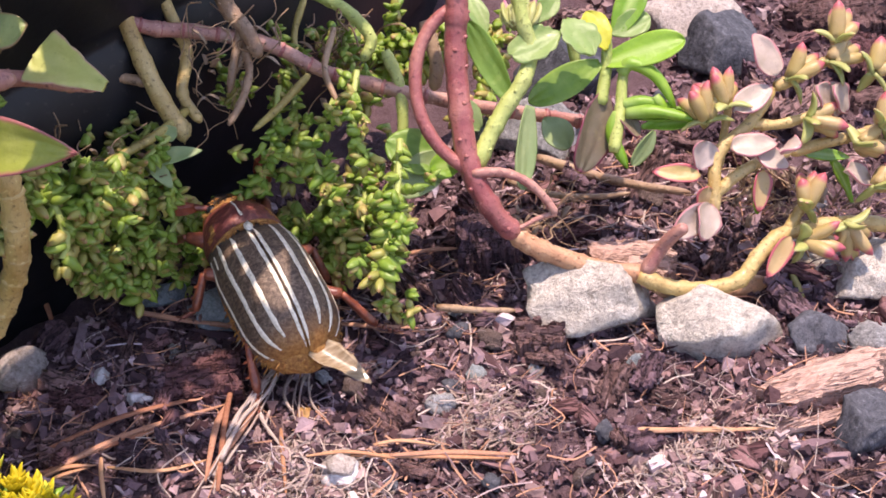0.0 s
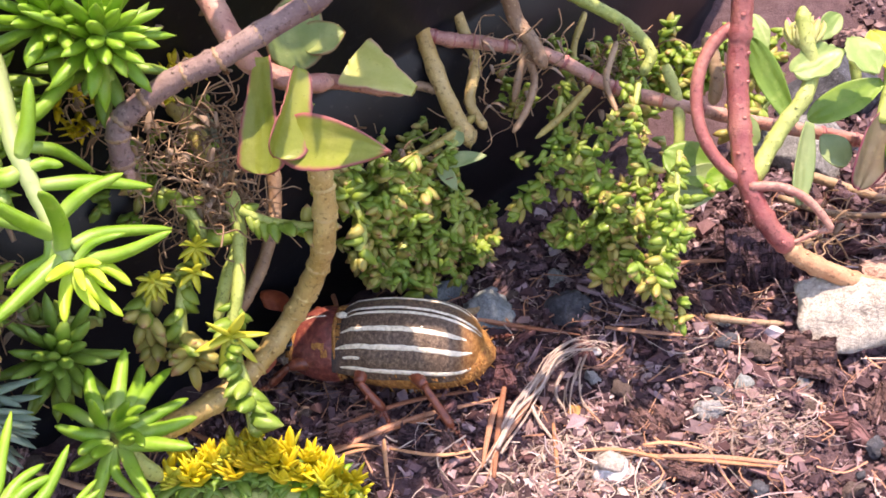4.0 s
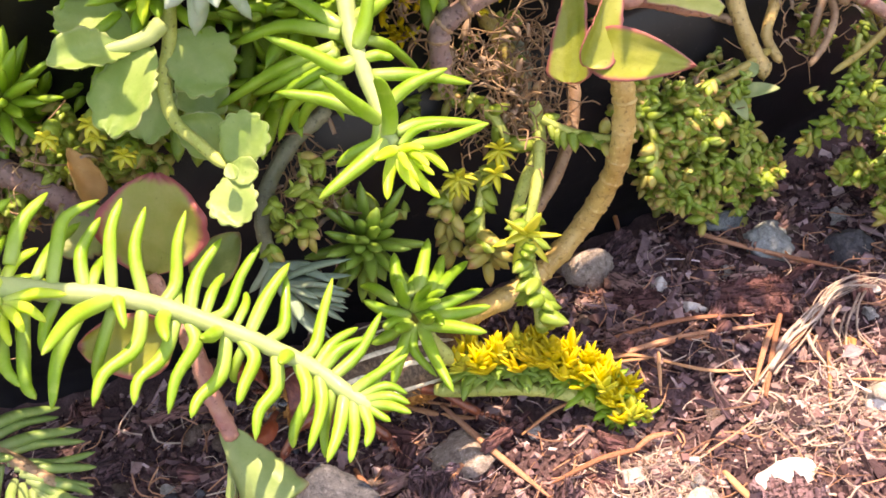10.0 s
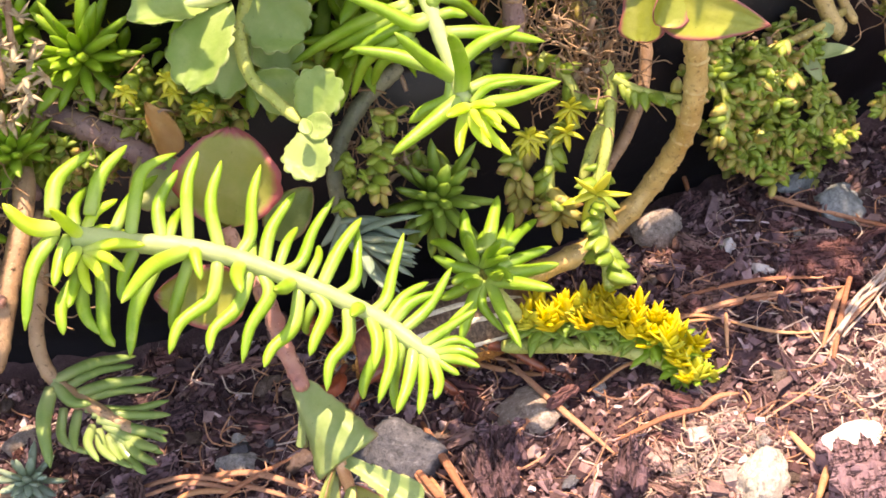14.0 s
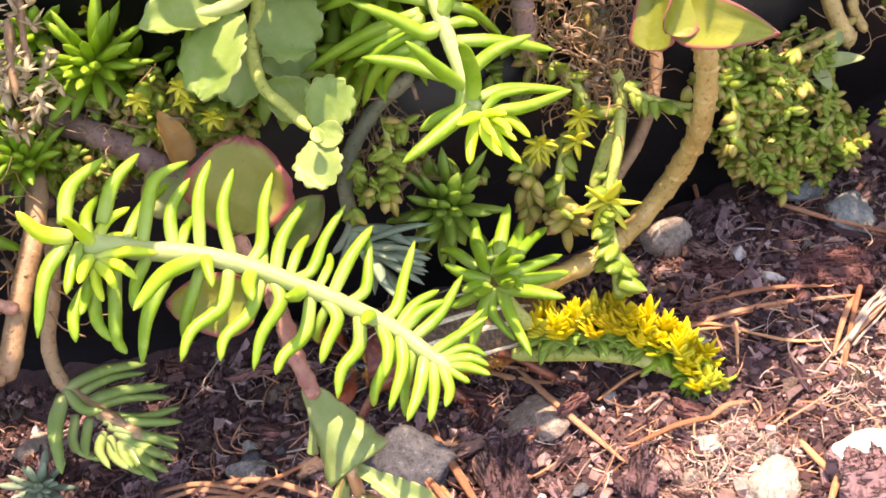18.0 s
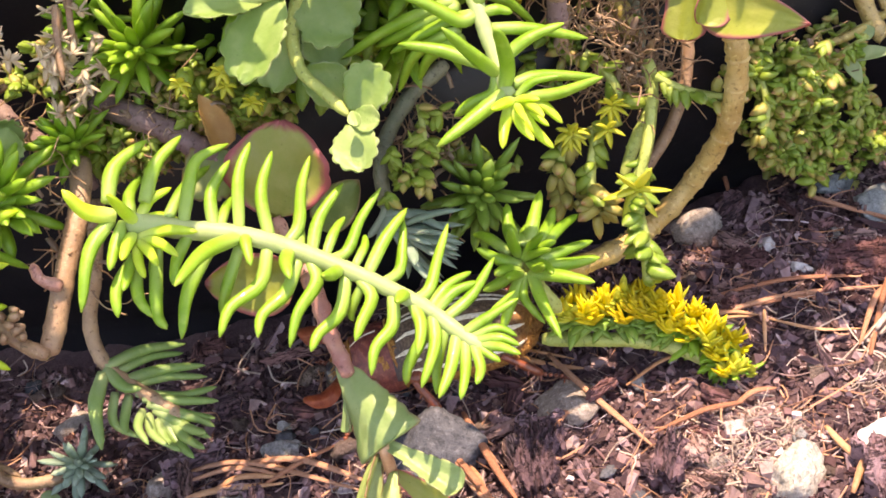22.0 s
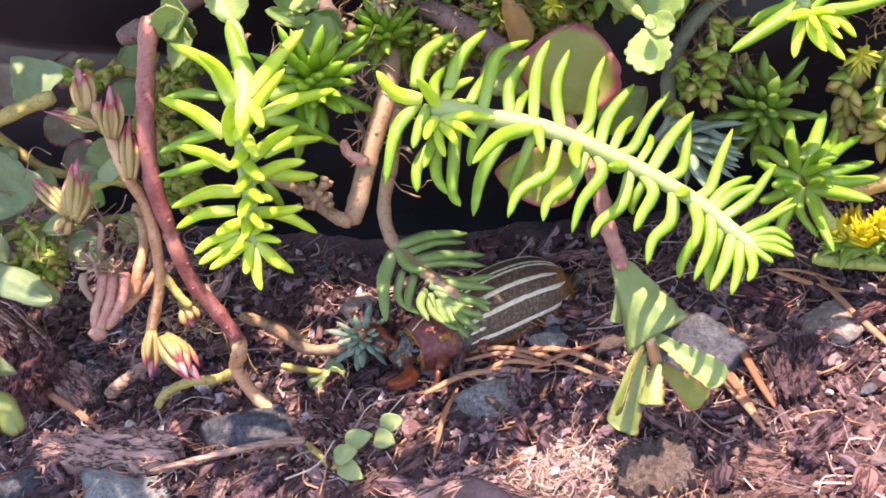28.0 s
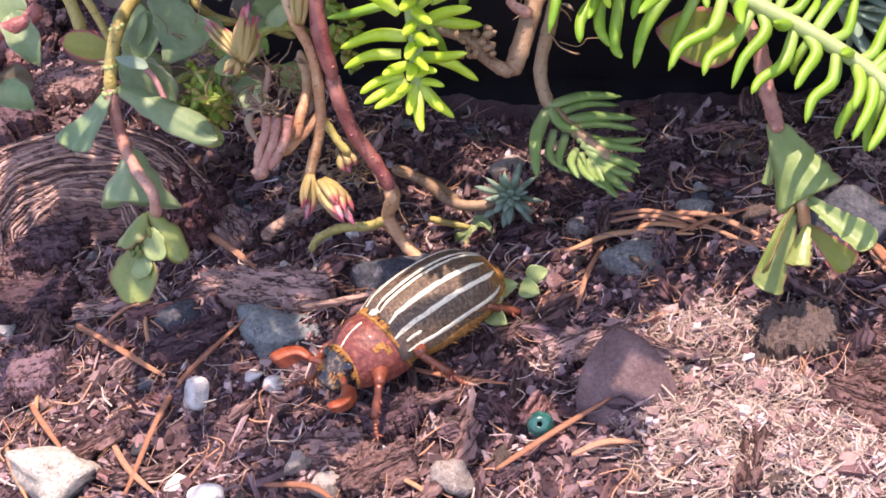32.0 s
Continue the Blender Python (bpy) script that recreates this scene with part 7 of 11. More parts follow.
pot_rosette("stonecrop_rosette", LB, (-6.4, 9.4, 58.0), (-0.1, -0.6, 0.5), 24, 8.0, 1.6, M_GREEN, 37)
pot_rosette("stonecrop_rosette", LB, (-37.0, 9.3, 52.1), (0.0, -0.6, 0.6), 24, 8, 1.6, M_GREEN, 38)
pot_rosette("stonecrop_rosette", LB, (-17.5, 10.7, 49.9), (0.3, -0.6, 0.4), 24, 11, 1.9, M_GREEN, 39, 0.5, 1.5)
for k, (q, ln) in enumerate((((-22.5, 9.9, 50.7), 10), ((-25.8, 12.1, 55.7), 9), ((-17.8, 14.1, 52.8), 10), ((-21.2, 9.4, 43.1), 9), ((-3.2, 14.4, 50.4), 8), ((-37.3, 10.7, 58.0), 9), ((-31.7, 7.3, 44.3), 8))):
    pot_rosette("stonecrop_rosette", LB, q, (0.1, -0.6, 0.5), 22, ln, 1.7, M_GREEN if k % 2 else M_GREEN_DEEP, 80 + k)
pot_rosette("stonecrop_rosette", LB, (-42.4, 17.5, 43.9), (-0.1, -0.7, 0.45), 20, 7, 1.5, M_GREEN, 120)
pot_rosette("stonecrop_rosette", LB, (-38.4, 17.2, 36.5), (0.0, -0.7, 0.45), 18, 6, 1.4, M_GREEN, 121)
pot_rosette("stonecrop_rosette", LB, (-49.1, 14.4, 42.4), (0.1, -0.7, 0.45), 18, 6.5, 1.4, M_GREEN, 122)
pot_rosette("stonecrop_rosette", LB, (-31.5, 22.3, 38.4), (-0.1, -0.7, 0.45), 22, 7.5, 1.5, M_GREEN_DEEP, 123)
pot_rosette("stonecrop_rosette", LB, (-36.8, 21.3, 43.8), (0.0, -0.7, 0.45), 20, 7, 1.5, M_GREEN, 124)
pot_rosette("stonecrop_rosette", LB, (-45.7, 13.3, 37.8), (0.1, -0.7, 0.45), 16, 5.5, 1.2, M_GREEN_DEEP, 125)
pot_rosette("stonecrop_rosette", LB, (-57.3, 12.2, 49.6), (-0.1, -0.7, 0.45), 20, 6.5, 1.4, M_GREEN, 126)
pot_rosette("stonecrop_rosette", LB, (-23.6, 25.7, 37.5), (0.0, -0.7, 0.45), 20, 7, 1.5, M_GREEN, 127)
pot_rosette("stonecrop_rosette", LB, (-27.6, 23.2, 43.3), (0.1, -0.7, 0.45), 22, 8, 1.6, M_GREEN, 128)
mat_strand(1.9, 5, (-42.6, 10.6, 39.7), (-41.0, 8.2, 38.7), (-40.3, 5.7, 38.1))
mat_strand(1.9, 5, (-48.1, 8.9, 40.2), (-45.8, 6.8, 39.2), (-44.5, 4.5, 38.6))
mat_strand(1.9, 5, (-37.5, 10.5, 36.5), (-37.7, 7.9, 36.3), (-38.8, 5.2, 36.3))
mat_strand(1.9, 5, (-51.1, 9.5, 43.4), (-49.1, 7.4, 42.5), (-48.1, 5.0, 41.9))
mat_strand(1.9, 5, (-56.0, 5.6, 40.1), (-54.0, 3.5, 39.2), (-52.9, 1.2, 38.6))
# their pale leaf colour carries the sunlight
pot_rosette("blue_grey_rosette", "glossy blue-grey succulent rosette, coloured pale for sunlight", (-22.8, -0.3, 62.0), (0.4, -0.7, -0.1), 26, 8, 2.1, M_BLUE_SUNLIT, 40, 0.3, 1.3)
pot_rosette("blue_grey_rosette", "glossy blue-grey succulent rosette, coloured pale for sunlight", (-16.4, 4.4, 61.6), (0.4, -0.7, 0.1), 22, 7, 2.0, M_BLUE_SUNLIT, 41, 0.3, 1.3)
for n, (at, sc) in enumerate((((-53.6, -1.0, 51.6), 1.0), ((-54.2, 2.6, 54.9), 1.0), ((-60.9, -5.6, 56.5), 0.9), ((-53.9, -5.4, 51.2), 1.0), ((-63.0, -2.5, 57.9), 0.9), ((-7.0, 18.6, 43.5), 0.9), ((3.4, 23.2, 42.8), 0.8), ((-50.0, 12.9, 49.3), 0.8))):
    t = thing("withered_flower_head", at, "withered cream and brown flower head", "flower", "withered flower heads")
    rng = random.Random(50 + n)
    mat = M_DRY_CREAM if n < 5 else (M_YELLOW if n < 7 else M_LIME)
    for k in range(9):
        m = Mesh()
        c = np.array(at) + np.array([rng.uniform(-3, 3), rng.uniform(-1.5, 1.5), rng.uniform(-4, 3)]) * sc
        for i in range(7):
            d = unit([rng.uniform(-1, 1) for _ in range(3)])
            fleshy(m, c, c + d * rng.uniform(1.2, 2.2) * sc, 0.8, (0, 0, 0), 0.4, 4, 3, point=0.7)
        part("floret", m, mat, t)
    stem_part(t, [tuple(np.array(at) + np.array((0, 5, 6))), tuple(np.array(at) + np.array((0, 2, 3))), tuple(at)], 0.4, 0.35, M_STEM_BROWN)
for n, at in enumerate(((-44.4, 1.9, 45.4), (-40.1, 2.4, 43.6), (-40.5, 4.4, 44.6), (-37.2, 1.5, 41.8), (-44.0, -0.3, 46.0), (-39.7, 1.0, 46.0), (-37.2, 0.2, 42.2))):
    t = thing("yellow_flower", at, "small yellow-green flower on the trailing stems", "flower", "small yellow flowers")
    rng = random.Random(70 + n)
    for i in range(6):
        d = unit((math.cos(i * 1.05), -0.7, math.sin(i * 1.05)))
        part("petal", fleshy(Mesh(), at, np.array(at) + d * 1.7, 1.0, (0, 0, 0.2), 0.5, 5, 4, point=0.8), M_LIME, t)
    part("calyx", blob(Mesh(), np.array(at) + (0, 1, -0.2), (1.2, 1.2, 1.2)), M_SEDUM, t)
mat_strand(2.0, 5,(-40.8, 6.1, 38.5), (-42.9, 7.2, 40.5), (-46.1, 6.9, 40.6))
mat_strand(2.0, 5,(-37.9, 5.3, 37.0), (-39.4, 6.5, 38.8), (-42.6, 6.1, 38.9))
mat_strand(2.0, 5,(-35.4, 5.7, 37.0), (-36.9, 6.8, 38.8), (-38.6, 7.6, 40.1))
mat_strand(2.0, 5,(-54.3, 3.1, 37.1), (-56.0, 3.5, 37.9), (-58.1, 2.4, 36.8))
mat_strand(2.0, 5,(-50.8, 2.3, 35.5), (-53.2, 2.7, 36.4), (-54.6, 2.0, 35.7))
mat_strand(2.0, 5,(-20.6, 6.4, 35.2), (-20.6, 3.8, 31.7), (-21.6, 1.1, 28.4))
mat_strand(2.0, 5,(-31.2, 7.6, 38.7), (-32.6, 9.5, 41.5), (-32.8, 11.3, 44.0))
mat_strand(2.0, 5,(-22.8, 12.1, 43.2), (-24.9, 10.9, 42.1), (-26.9, 10.2, 41.4))
mat_strand(2.0, 5,(2.1, 27.1, 39.3), (2.8, 24.7, 35.9), (3.4, 22.3, 32.4))
mat_strand(2.0, 5,(-5.1, 25.1, 37.2), (-3.7, 23.0, 34.2), (-3.7, 20.6, 30.9))
mat_strand(2.0, 5,(-9.1, 25.3, 37.9), (-7.6, 23.6, 35.4), (-5.9, 22.3, 33.5))
mat_strand(2.0, 5,(20.5, 21.0, 29.0), (18.1, 19.5, 27.2), (16.3, 18.0, 25.3))
mat_strand(2.0, 5,(26.9, 19.9, 26.8), (24.5, 18.4, 25.0), (22.0, 16.9, 23.2))

# ---- left: sunlit sprig, twigs, red stem, budded shoots ----
BR = thing("stonecrop_sprig", (-68.9, -22.9, 39.7), "sunlit yellow-green stonecrop sprig hanging down", "succulent")
part("stem", stalk([(-73.6, -6.4, 47.7), (-70.4, -13.5, 45.8), (-69.1, -18.3, 43.8), (-69.3, -20.8, 41.1), (-68.7, -23.9, 38.2), (-68.0, -26.2, 36.1), (-67.8, -28.2, 33.9), (-67.3, -30.7, 31.4)], 1.05, 0.72, False), M_STEM_PALE, BR)
# the brightest leaves get their sunlit glare from their colour
finger(BR, M_GREEN_PALE_SUN, 1.86, (-70.4, -18.6, 44.0), (-71.9, -17.1, 48.2), (-75.5, -17.6, 51.7))
finger(BR, M_GREEN_PALE_SUN, 1.71, (-70.0, -18.1, 44.1), (-70.5, -18.1, 48.1), (-71.7, -19.2, 51.2))
finger(BR, M_GREEN, 2.53, (-69.0, -15.7, 44.3), (-70.6, -12.8, 46.5), (-72.3, -9.6, 49.7))
finger(BR, M_GREEN_PALE_SUN, 1.99, (-68.9, -17.7, 43.9), (-66.1, -14.0, 46.1), (-63.0, -10.6, 48.1))
finger(BR, M_GREEN_PALE_SUN, 1.83, (-69.4, -20.2, 41.7), (-66.5, -18.8, 44.4), (-63.3, -17.3, 47.0))
finger(BR, M_GREEN_PALE_SUN, 1.85, (-71.0, -21.3, 41.7), (-73.6, -21.2, 44.9), (-76.7, -21.8, 47.4))
finger(BR, M_GREEN, 1.39, (-71.9, -17.9, 44.7), (-76.0, -17.1, 45.0), (-80.1, -17.0, 44.3))
finger(BR, M_GREEN_PALE_SUN, 1.61, (-70.3, -21.7, 41.0), (-68.5, -23.6, 44.8), (-66.2, -25.5, 48.0))
finger(BR, M_GREEN_PALE_SUN, 1.85, (-67.4, -18.4, 42.0), (-64.0, -16.2, 42.4), (-59.9, -14.2, 42.0))
finger(BR, M_GREEN, 1.88, (-67.1, -16.2, 43.2), (-63.8, -12.9, 42.3), (-60.6, -10.1, 41.0))
finger(BR, M_GREEN, 1.63, (-67.1, -18.4, 41.7), (-64.6, -16.0, 39.1), (-61.5, -14.3, 34.9))
finger(BR, M_GREEN_PALE_SUN, 1.69, (-68.1, -22.6, 39.2), (-65.0, -22.1, 41.1), (-61.6, -21.9, 42.5))
finger(BR, M_GREEN_PALE_SUN, 1.60, (-67.1, -21.7, 39.1), (-64.8, -19.6, 39.0), (-61.5, -17.7, 38.1))
finger(BR, M_GREEN, 1.62, (-70.9, -20.8, 42.1), (-75.0, -21.8, 41.8), (-78.8, -22.9, 41.1))
finger(BR, M_GREEN_PALE_SUN, 1.69, (-70.3, -24.0, 39.2), (-71.8, -25.3, 42.1), (-73.5, -27.1, 44.3))
finger(BR, M_GREEN, 1.36, (-70.7, -23.3, 40.1), (-74.9, -24.4, 39.7), (-78.6, -25.2, 39.5))
finger(BR, M_GREEN_PALE_SUN, 1.69, (-68.1, -24.2, 37.4), (-64.9, -23.5, 38.5), (-61.5, -23.3, 38.8))
finger(BR, M_GREEN_PALE_SUN, 1.59, (-67.4, -23.2, 37.8), (-64.4, -21.9, 36.1), (-62.0, -20.6, 35.0))
finger(BR, M_GREEN_PALE_SUN, 1.70, (-69.1, -25.6, 37.0), (-72.2, -27.0, 38.1), (-75.6, -29.5, 38.1))
finger(BR, M_GREEN, 1.48, (-67.1, -23.7, 37.1), (-66.6, -23.2, 34.5), (-66.5, -22.7, 32.2))
finger(BR, M_GREEN_PALE_SUN, 1.58, (-69.5, -27.4, 35.8), (-72.6, -29.0, 36.7), (-75.0, -31.0, 36.4))
finger(BR, M_GREEN_PALE_SUN, 1.56, (-67.7, -27.0, 35.1), (-64.9, -27.3, 35.1), (-61.6, -27.1, 35.4))
finger(BR, M_GREEN_PALE_SUN, 1.52, (-66.3, -26.2, 34.5), (-64.4, -25.5, 32.9), (-62.1, -25.2, 30.5))
finger(BR, M_GREEN_PALE_SUN, 1.43, (-68.8, -28.0, 34.7), (-69.3, -30.5, 35.7), (-69.3, -32.8, 36.5))
finger(BR, M_GREEN_PALE_SUN, 1.32, (-69.1, -29.0, 34.0), (-71.5, -31.1, 34.5), (-72.8, -33.0, 34.3))
finger(BR, M_GREEN_PALE_SUN, 1.32, (-68.8, -29.5, 33.6), (-70.9, -31.8, 33.5), (-72.3, -33.7, 33.4))
finger(BR, M_GREEN_PALE_SUN, 1.32, (-68.2, -29.9, 33.1), (-69.6, -32.4, 33.1), (-70.7, -34.5, 33.3))
finger(BR, M_GREEN_PALE_SUN, 1.19, (-67.7, -29.8, 33.0), (-67.4, -32.4, 32.2), (-66.9, -34.2, 32.2))
finger(BR, M_GREEN_PALE_SUN, 1.25, (-67.2, -30.1, 32.5), (-66.7, -32.6, 30.7), (-65.9, -34.2, 29.9))
finger(BR, M_GREEN_PALE_SUN, 1.31, (-67.0, -29.6, 32.7), (-65.1, -30.9, 31.3), (-63.9, -31.8, 30.9))
finger(BR, M_GREEN_PALE_SUN, 1.32, (-66.8, -29.5, 32.6), (-65.3, -30.0, 30.7), (-63.7, -30.3, 29.0))
finger(BR, M_GREEN_PALE_SUN, 1.19, (-67.6, -28.7, 33.6), (-65.9, -29.4, 34.8), (-64.0, -30.6, 35.4))
finger(BR, M_GREEN_PALE_SUN, 1.20, (-67.1, -29.1, 33.1), (-65.7, -29.4, 33.2), (-64.0, -29.9, 33.0))
finger(BR, M_GREEN_PALE_SUN, 1.42, (-68.1, -26.3, 36.1), (-65.8, -27.8, 37.6), (-63.2, -29.8, 38.5))
finger(BR, M_GREEN_PALE_SUN, 1.19, (-68.0, -30.0, 33.0), (-67.9, -31.9, 34.1), (-67.7, -34.0, 34.9))
finger(BR, M_GREEN, 1.67, (-65.9, -12.9, 44.2), (-63.6, -8.3, 43.2), (-62.4, -3.5, 44.1))
finger(BR, M_GREEN_PALE_SUN, 1.57, (-68.9, -19.7, 42.5), (-68.0, -22.6, 43.3), (-67.1, -25.8, 43.6))
finger(BR, M_GREEN_PALE_SUN, 1.55, (-68.7, -21.1, 41.3), (-66.8, -24.1, 41.9), (-64.6, -27.2, 42.3))
finger(BR, M_GREEN_PALE_SUN, 1.55, (-68.8, -22.6, 40.1), (-67.7, -25.9, 41.3), (-66.8, -29.3, 42.5))
finger(BR, M_GREEN_PALE_SUN, 1.55, (-68.4, -23.3, 39.0), (-66.3, -26.2, 39.8), (-63.9, -28.9, 40.4))
finger(BR, M_GREEN_PALE_SUN, 1.43, (-68.5, -24.4, 37.8), (-67.4, -27.5, 39.2), (-66.4, -30.9, 40.4))
finger(BR, M_GREEN_PALE_SUN, 1.42, (-68.1, -25.3, 36.9), (-66.0, -28.0, 38.1), (-63.8, -30.8, 38.9))
finger(BR, M_GREEN_PALE_SUN, 1.42, (-68.3, -26.4, 36.2), (-67.2, -29.2, 37.3), (-66.2, -32.2, 38.1))
finger(BR, M_GREEN_PALE_SUN, 1.30, (-67.8, -27.2, 35.0), (-66.1, -29.6, 35.9), (-64.2, -32.1, 36.5))
finger(BR, M_GREEN_PALE_SUN, 1.31, (-68.1, -27.9, 34.5), (-67.2, -30.3, 35.2), (-66.4, -32.9, 35.8))
finger(BR, M_GREEN_PALE_SUN, 1.58, (-68.1, -18.5, 43.8), (-66.8, -20.4, 43.6), (-65.4, -22.6, 43.0))
pot_rosette("stonecrop_rosette", LB, (-64.0, -11.1, 41.5), (0.4, -0.6, 0.3), 30, 8.5, 1.7, M_GREEN, 42)

TW = thing("bare_twig", (-59.5, -22.6, 29.2), "bent pale brown twig with a broken dry knuckle", "twig")
stem_part(TW, [(-56.8, -2.4, 39.9), (-56.5, -9.2, 37.4), (-57.4, -15.6, 34.4), (-58.7, -19.9, 30.8), (-59.3, -22.4, 29.4)], 1.15, 1.1, M_STEM_BROWN)
stem_part(TW, [(-58.9, -23.1, 29.9), (-61.9, -21.9, 31.2), (-63.8, -20.9, 33.3), (-67.1, -20.0, 34.2), (-70.4, -18.9, 35.3)], 0.75, 0.7, M_STEM_BROWN, True, "branch")
stem_part(TW, [(-57.0, -17.9, 34.5), (-59.0, -17.7, 35.7), (-59.6, -16.8, 37.1)], 0.7, 0.5, M_STEM_ROSE, True, "stub", "orange broken stub")
rng = random.Random(77)
m = Mesh()
for i in range(22):
    c = np.array((-62.5, -21.9, 33.2)) + np.array([rng.uniform(-2.2, 2.2), rng.uniform(-1, 1), rng.uniform(-2, 2)])
    part("dry_scale", blob(Mesh(), c, (0.6, 0.5, 0.5), rng, 0.5), M_STEM_BROWN, TW)
SG = thing("stonecrop_sprig", (-62.2, -7.1, 14.9), "grey-green stonecrop sprig hanging near the soil", "succulent")
stem_part(SG, [(-59.3, 2.3, 31.7), (-61.5, -1.2, 24.3), (-63.6, -3.6, 18.5), (-62.9, -6.0, 14.9), (-60.7, -7.3, 12.2), (-56.6, -9.2, 9.6), (-53.8, -10.8, 8.0)], 0.95, 0.75, M_STEM_BROWN)
finger(SG, M_SG, 1.56, (-62.5, -6.8, 14.2), (-58.5, -4.0, 13.7), (-54.1, -1.9, 12.1))
finger(SG, M_SG, 1.35, (-62.0, -7.4, 13.1), (-58.4, -4.1, 12.5), (-54.8, -1.9, 10.7))
finger(SG, M_SG, 1.56, (-61.4, -7.8, 12.2), (-56.9, -5.5, 11.5), (-51.9, -3.9, 10.0))
finger(SG, M_SG, 1.42, (-60.8, -8.2, 11.5), (-56.8, -5.7, 10.5), (-52.1, -4.1, 8.3))
finger(SG, M_SG, 1.89, (-62.7, -7.4, 13.7), (-63.4, -11.2, 12.0), (-62.6, -15.5, 9.1))
finger(SG, M_SG, 1.19, (-61.7, -8.7, 11.6), (-61.8, -11.7, 9.7), (-58.9, -13.1, 8.0))
finger(SG, M_SG, 1.41, (-59.4, -8.4, 10.9), (-54.9, -7.9, 9.1), (-50.4, -6.4, 8.5))
finger(SG, M_SG, 1.40, (-58.6, -9.0, 10.4), (-54.0, -8.7, 9.0), (-50.0, -8.5, 8.1))
finger(SG, M_SG, 1.40, (-58.0, -9.5, 9.9), (-53.8, -10.3, 8.3), (-50.2, -10.8, 7.5))
finger(SG, M_SG, 1.39, (-57.3, -9.9, 9.2), (-53.7, -11.7, 7.7), (-50.6, -13.2, 6.7))
finger(SG, M_SG, 1.46, (-56.7, -10.3, 8.6), (-53.8, -12.6, 6.8), (-51.3, -14.3, 6.1))
finger(SG, M_SG, 1.39, (-56.3, -10.7, 8.2), (-54.5, -13.3, 6.7), (-52.5, -15.3, 5.8))
finger(SG, M_SG, 1.25, (-57.0, -10.8, 8.3), (-55.7, -13.6, 7.5), (-53.5, -15.6, 7.4))
finger(SG, M_SG, 1.25, (-58.0, -10.4, 9.0), (-57.1, -13.2, 8.5), (-54.8, -15.3, 8.1))
finger(SG, M_SG, 1.18, (-58.7, -10.1, 9.5), (-58.6, -12.9, 9.5), (-57.0, -15.4, 8.9))
finger(SG, M_SG, 1.32, (-55.4, -10.3, 8.5), (-52.4, -10.8, 7.9), (-50.2, -11.9, 7.2))
finger(SG, M_SG, 1.26, (-60.2, -8.7, 10.9), (-60.4, -11.7, 9.9), (-59.8, -13.9, 9.6))
finger(SG, M_SG, 1.37, (-54.6, -11.2, 7.7), (-52.2, -13.2, 8.2), (-50.1, -14.9, 9.2))
finger(SG, M_SG, 1.38, (-55.0, -11.2, 7.6), (-53.2, -13.8, 7.8), (-51.2, -15.9, 8.4))
finger(SG, M_SG, 1.54, (-62.4, -6.9, 14.0), (-60.4, -8.7, 12.4), (-58.1, -9.2, 12.1))
BLU = thing("blue_grey_rosette", (-71.1, -8.1, -0.2), "small blue-grey spiky rosette on the soil", "succulent")
rosette(BLU, (-70.9, -8.0, -0.1), (0.2, -0.7, 0.5), 26, 5.0, 1.15, M_BLUE, 43)
stem_part(BLU, [(-87.4, -8.2, 4.9), (-82.8, -9.1, 3.4), (-78.7, -10.1, 0.3), (-74.4, -9.5, -0.6), (-71.5, -8.5, -0.5)], 0.8, 0.7, M_STEM_BROWN)
SLV = thing("small_leaf_shoot", (-77.1, -10.8, -4.8), "small sage leaves on a prostrate stem", "succulent")
leaf_part(SLV, M_SAGE, (0.1, -0.6, 0.8), 3.0, OVAL,(-76.6, -11.0, -3.6), (-73.1, -12.1, -4.8))
leaf_part(SLV, M_SAGE, (0.1, -0.6, 0.8), 3.0, OVAL,(-76.9, -10.9, -3.2), (-78.3, -13.0, -5.6))
leaf_part(SLV, M_SAGE, (0.1, -0.6, 0.8), 3.0, OVAL,(-76.6, -10.6, -3.0), (-73.7, -10.4, -3.9))
leaf_part(SLV, M_SAGE, (0.1, -0.6, 0.8), 3.0, OVAL,(-69.2, -13.1, -9.5), (-63.1, -14.3, -8.6))
leaf_part(SLV, M_SAGE, (0.1, -0.6, 0.8), 3.0, OVAL,(-68.6, -13.4, -10.2), (-69.8, -17.5, -10.0))
leaf_part(SLV, M_SAGE, (0.1, -0.6, 0.8), 3.0, OVAL,(-67.8, -12.9, -9.8), (-61.9, -16.2, -9.9))
leaf_part(SLV, M_SAGE, (0.1, -0.6, 0.8), 3.0, OVAL,(-70.7, -13.3, -9.2), (-65.5, -13.1, -7.6))
stem_part(SLV, [(-82.3, -11.4, -1.7), (-79.5, -11.2, -2.6), (-76.6, -10.9, -3.5)], 0.5, 0.5, M_STEM_OLIVE)

RS = thing("red_creeper", (-84.2, -15.3, 40.3), "rose-red arching stem rooting into the soil", "stem")
stem_part(RS, [(-85.5, -3.9, 48.8), (-86.6, -7.3, 43.4), (-86.4, -12.3, 38.6), (-86.9, -15.0, 32.1), (-86.6, -16.2, 25.2)], 1.2, 1.05, M_STEM_RED)
stem_part(RS, [(-87.4, -15.1, 25.3), (-86.7, -16.5, 23.1), (-86.2, -16.7, 17.4), (-84.5, -16.8, 12.7)] + [(-82.9, -17.3, 8.0)], 1.03, 0.95, M_STEM_RED)
stem_part(RS, [(-83.6, -16.4, 8.0), (-82.9, -18.2, 7.0), (-84.4, -18.2, 4.0), (-81.4, -20.7, 1.0), (-78.0, -22.7, -1.0)], 1.05, 0.8, M_STEM_TAN)
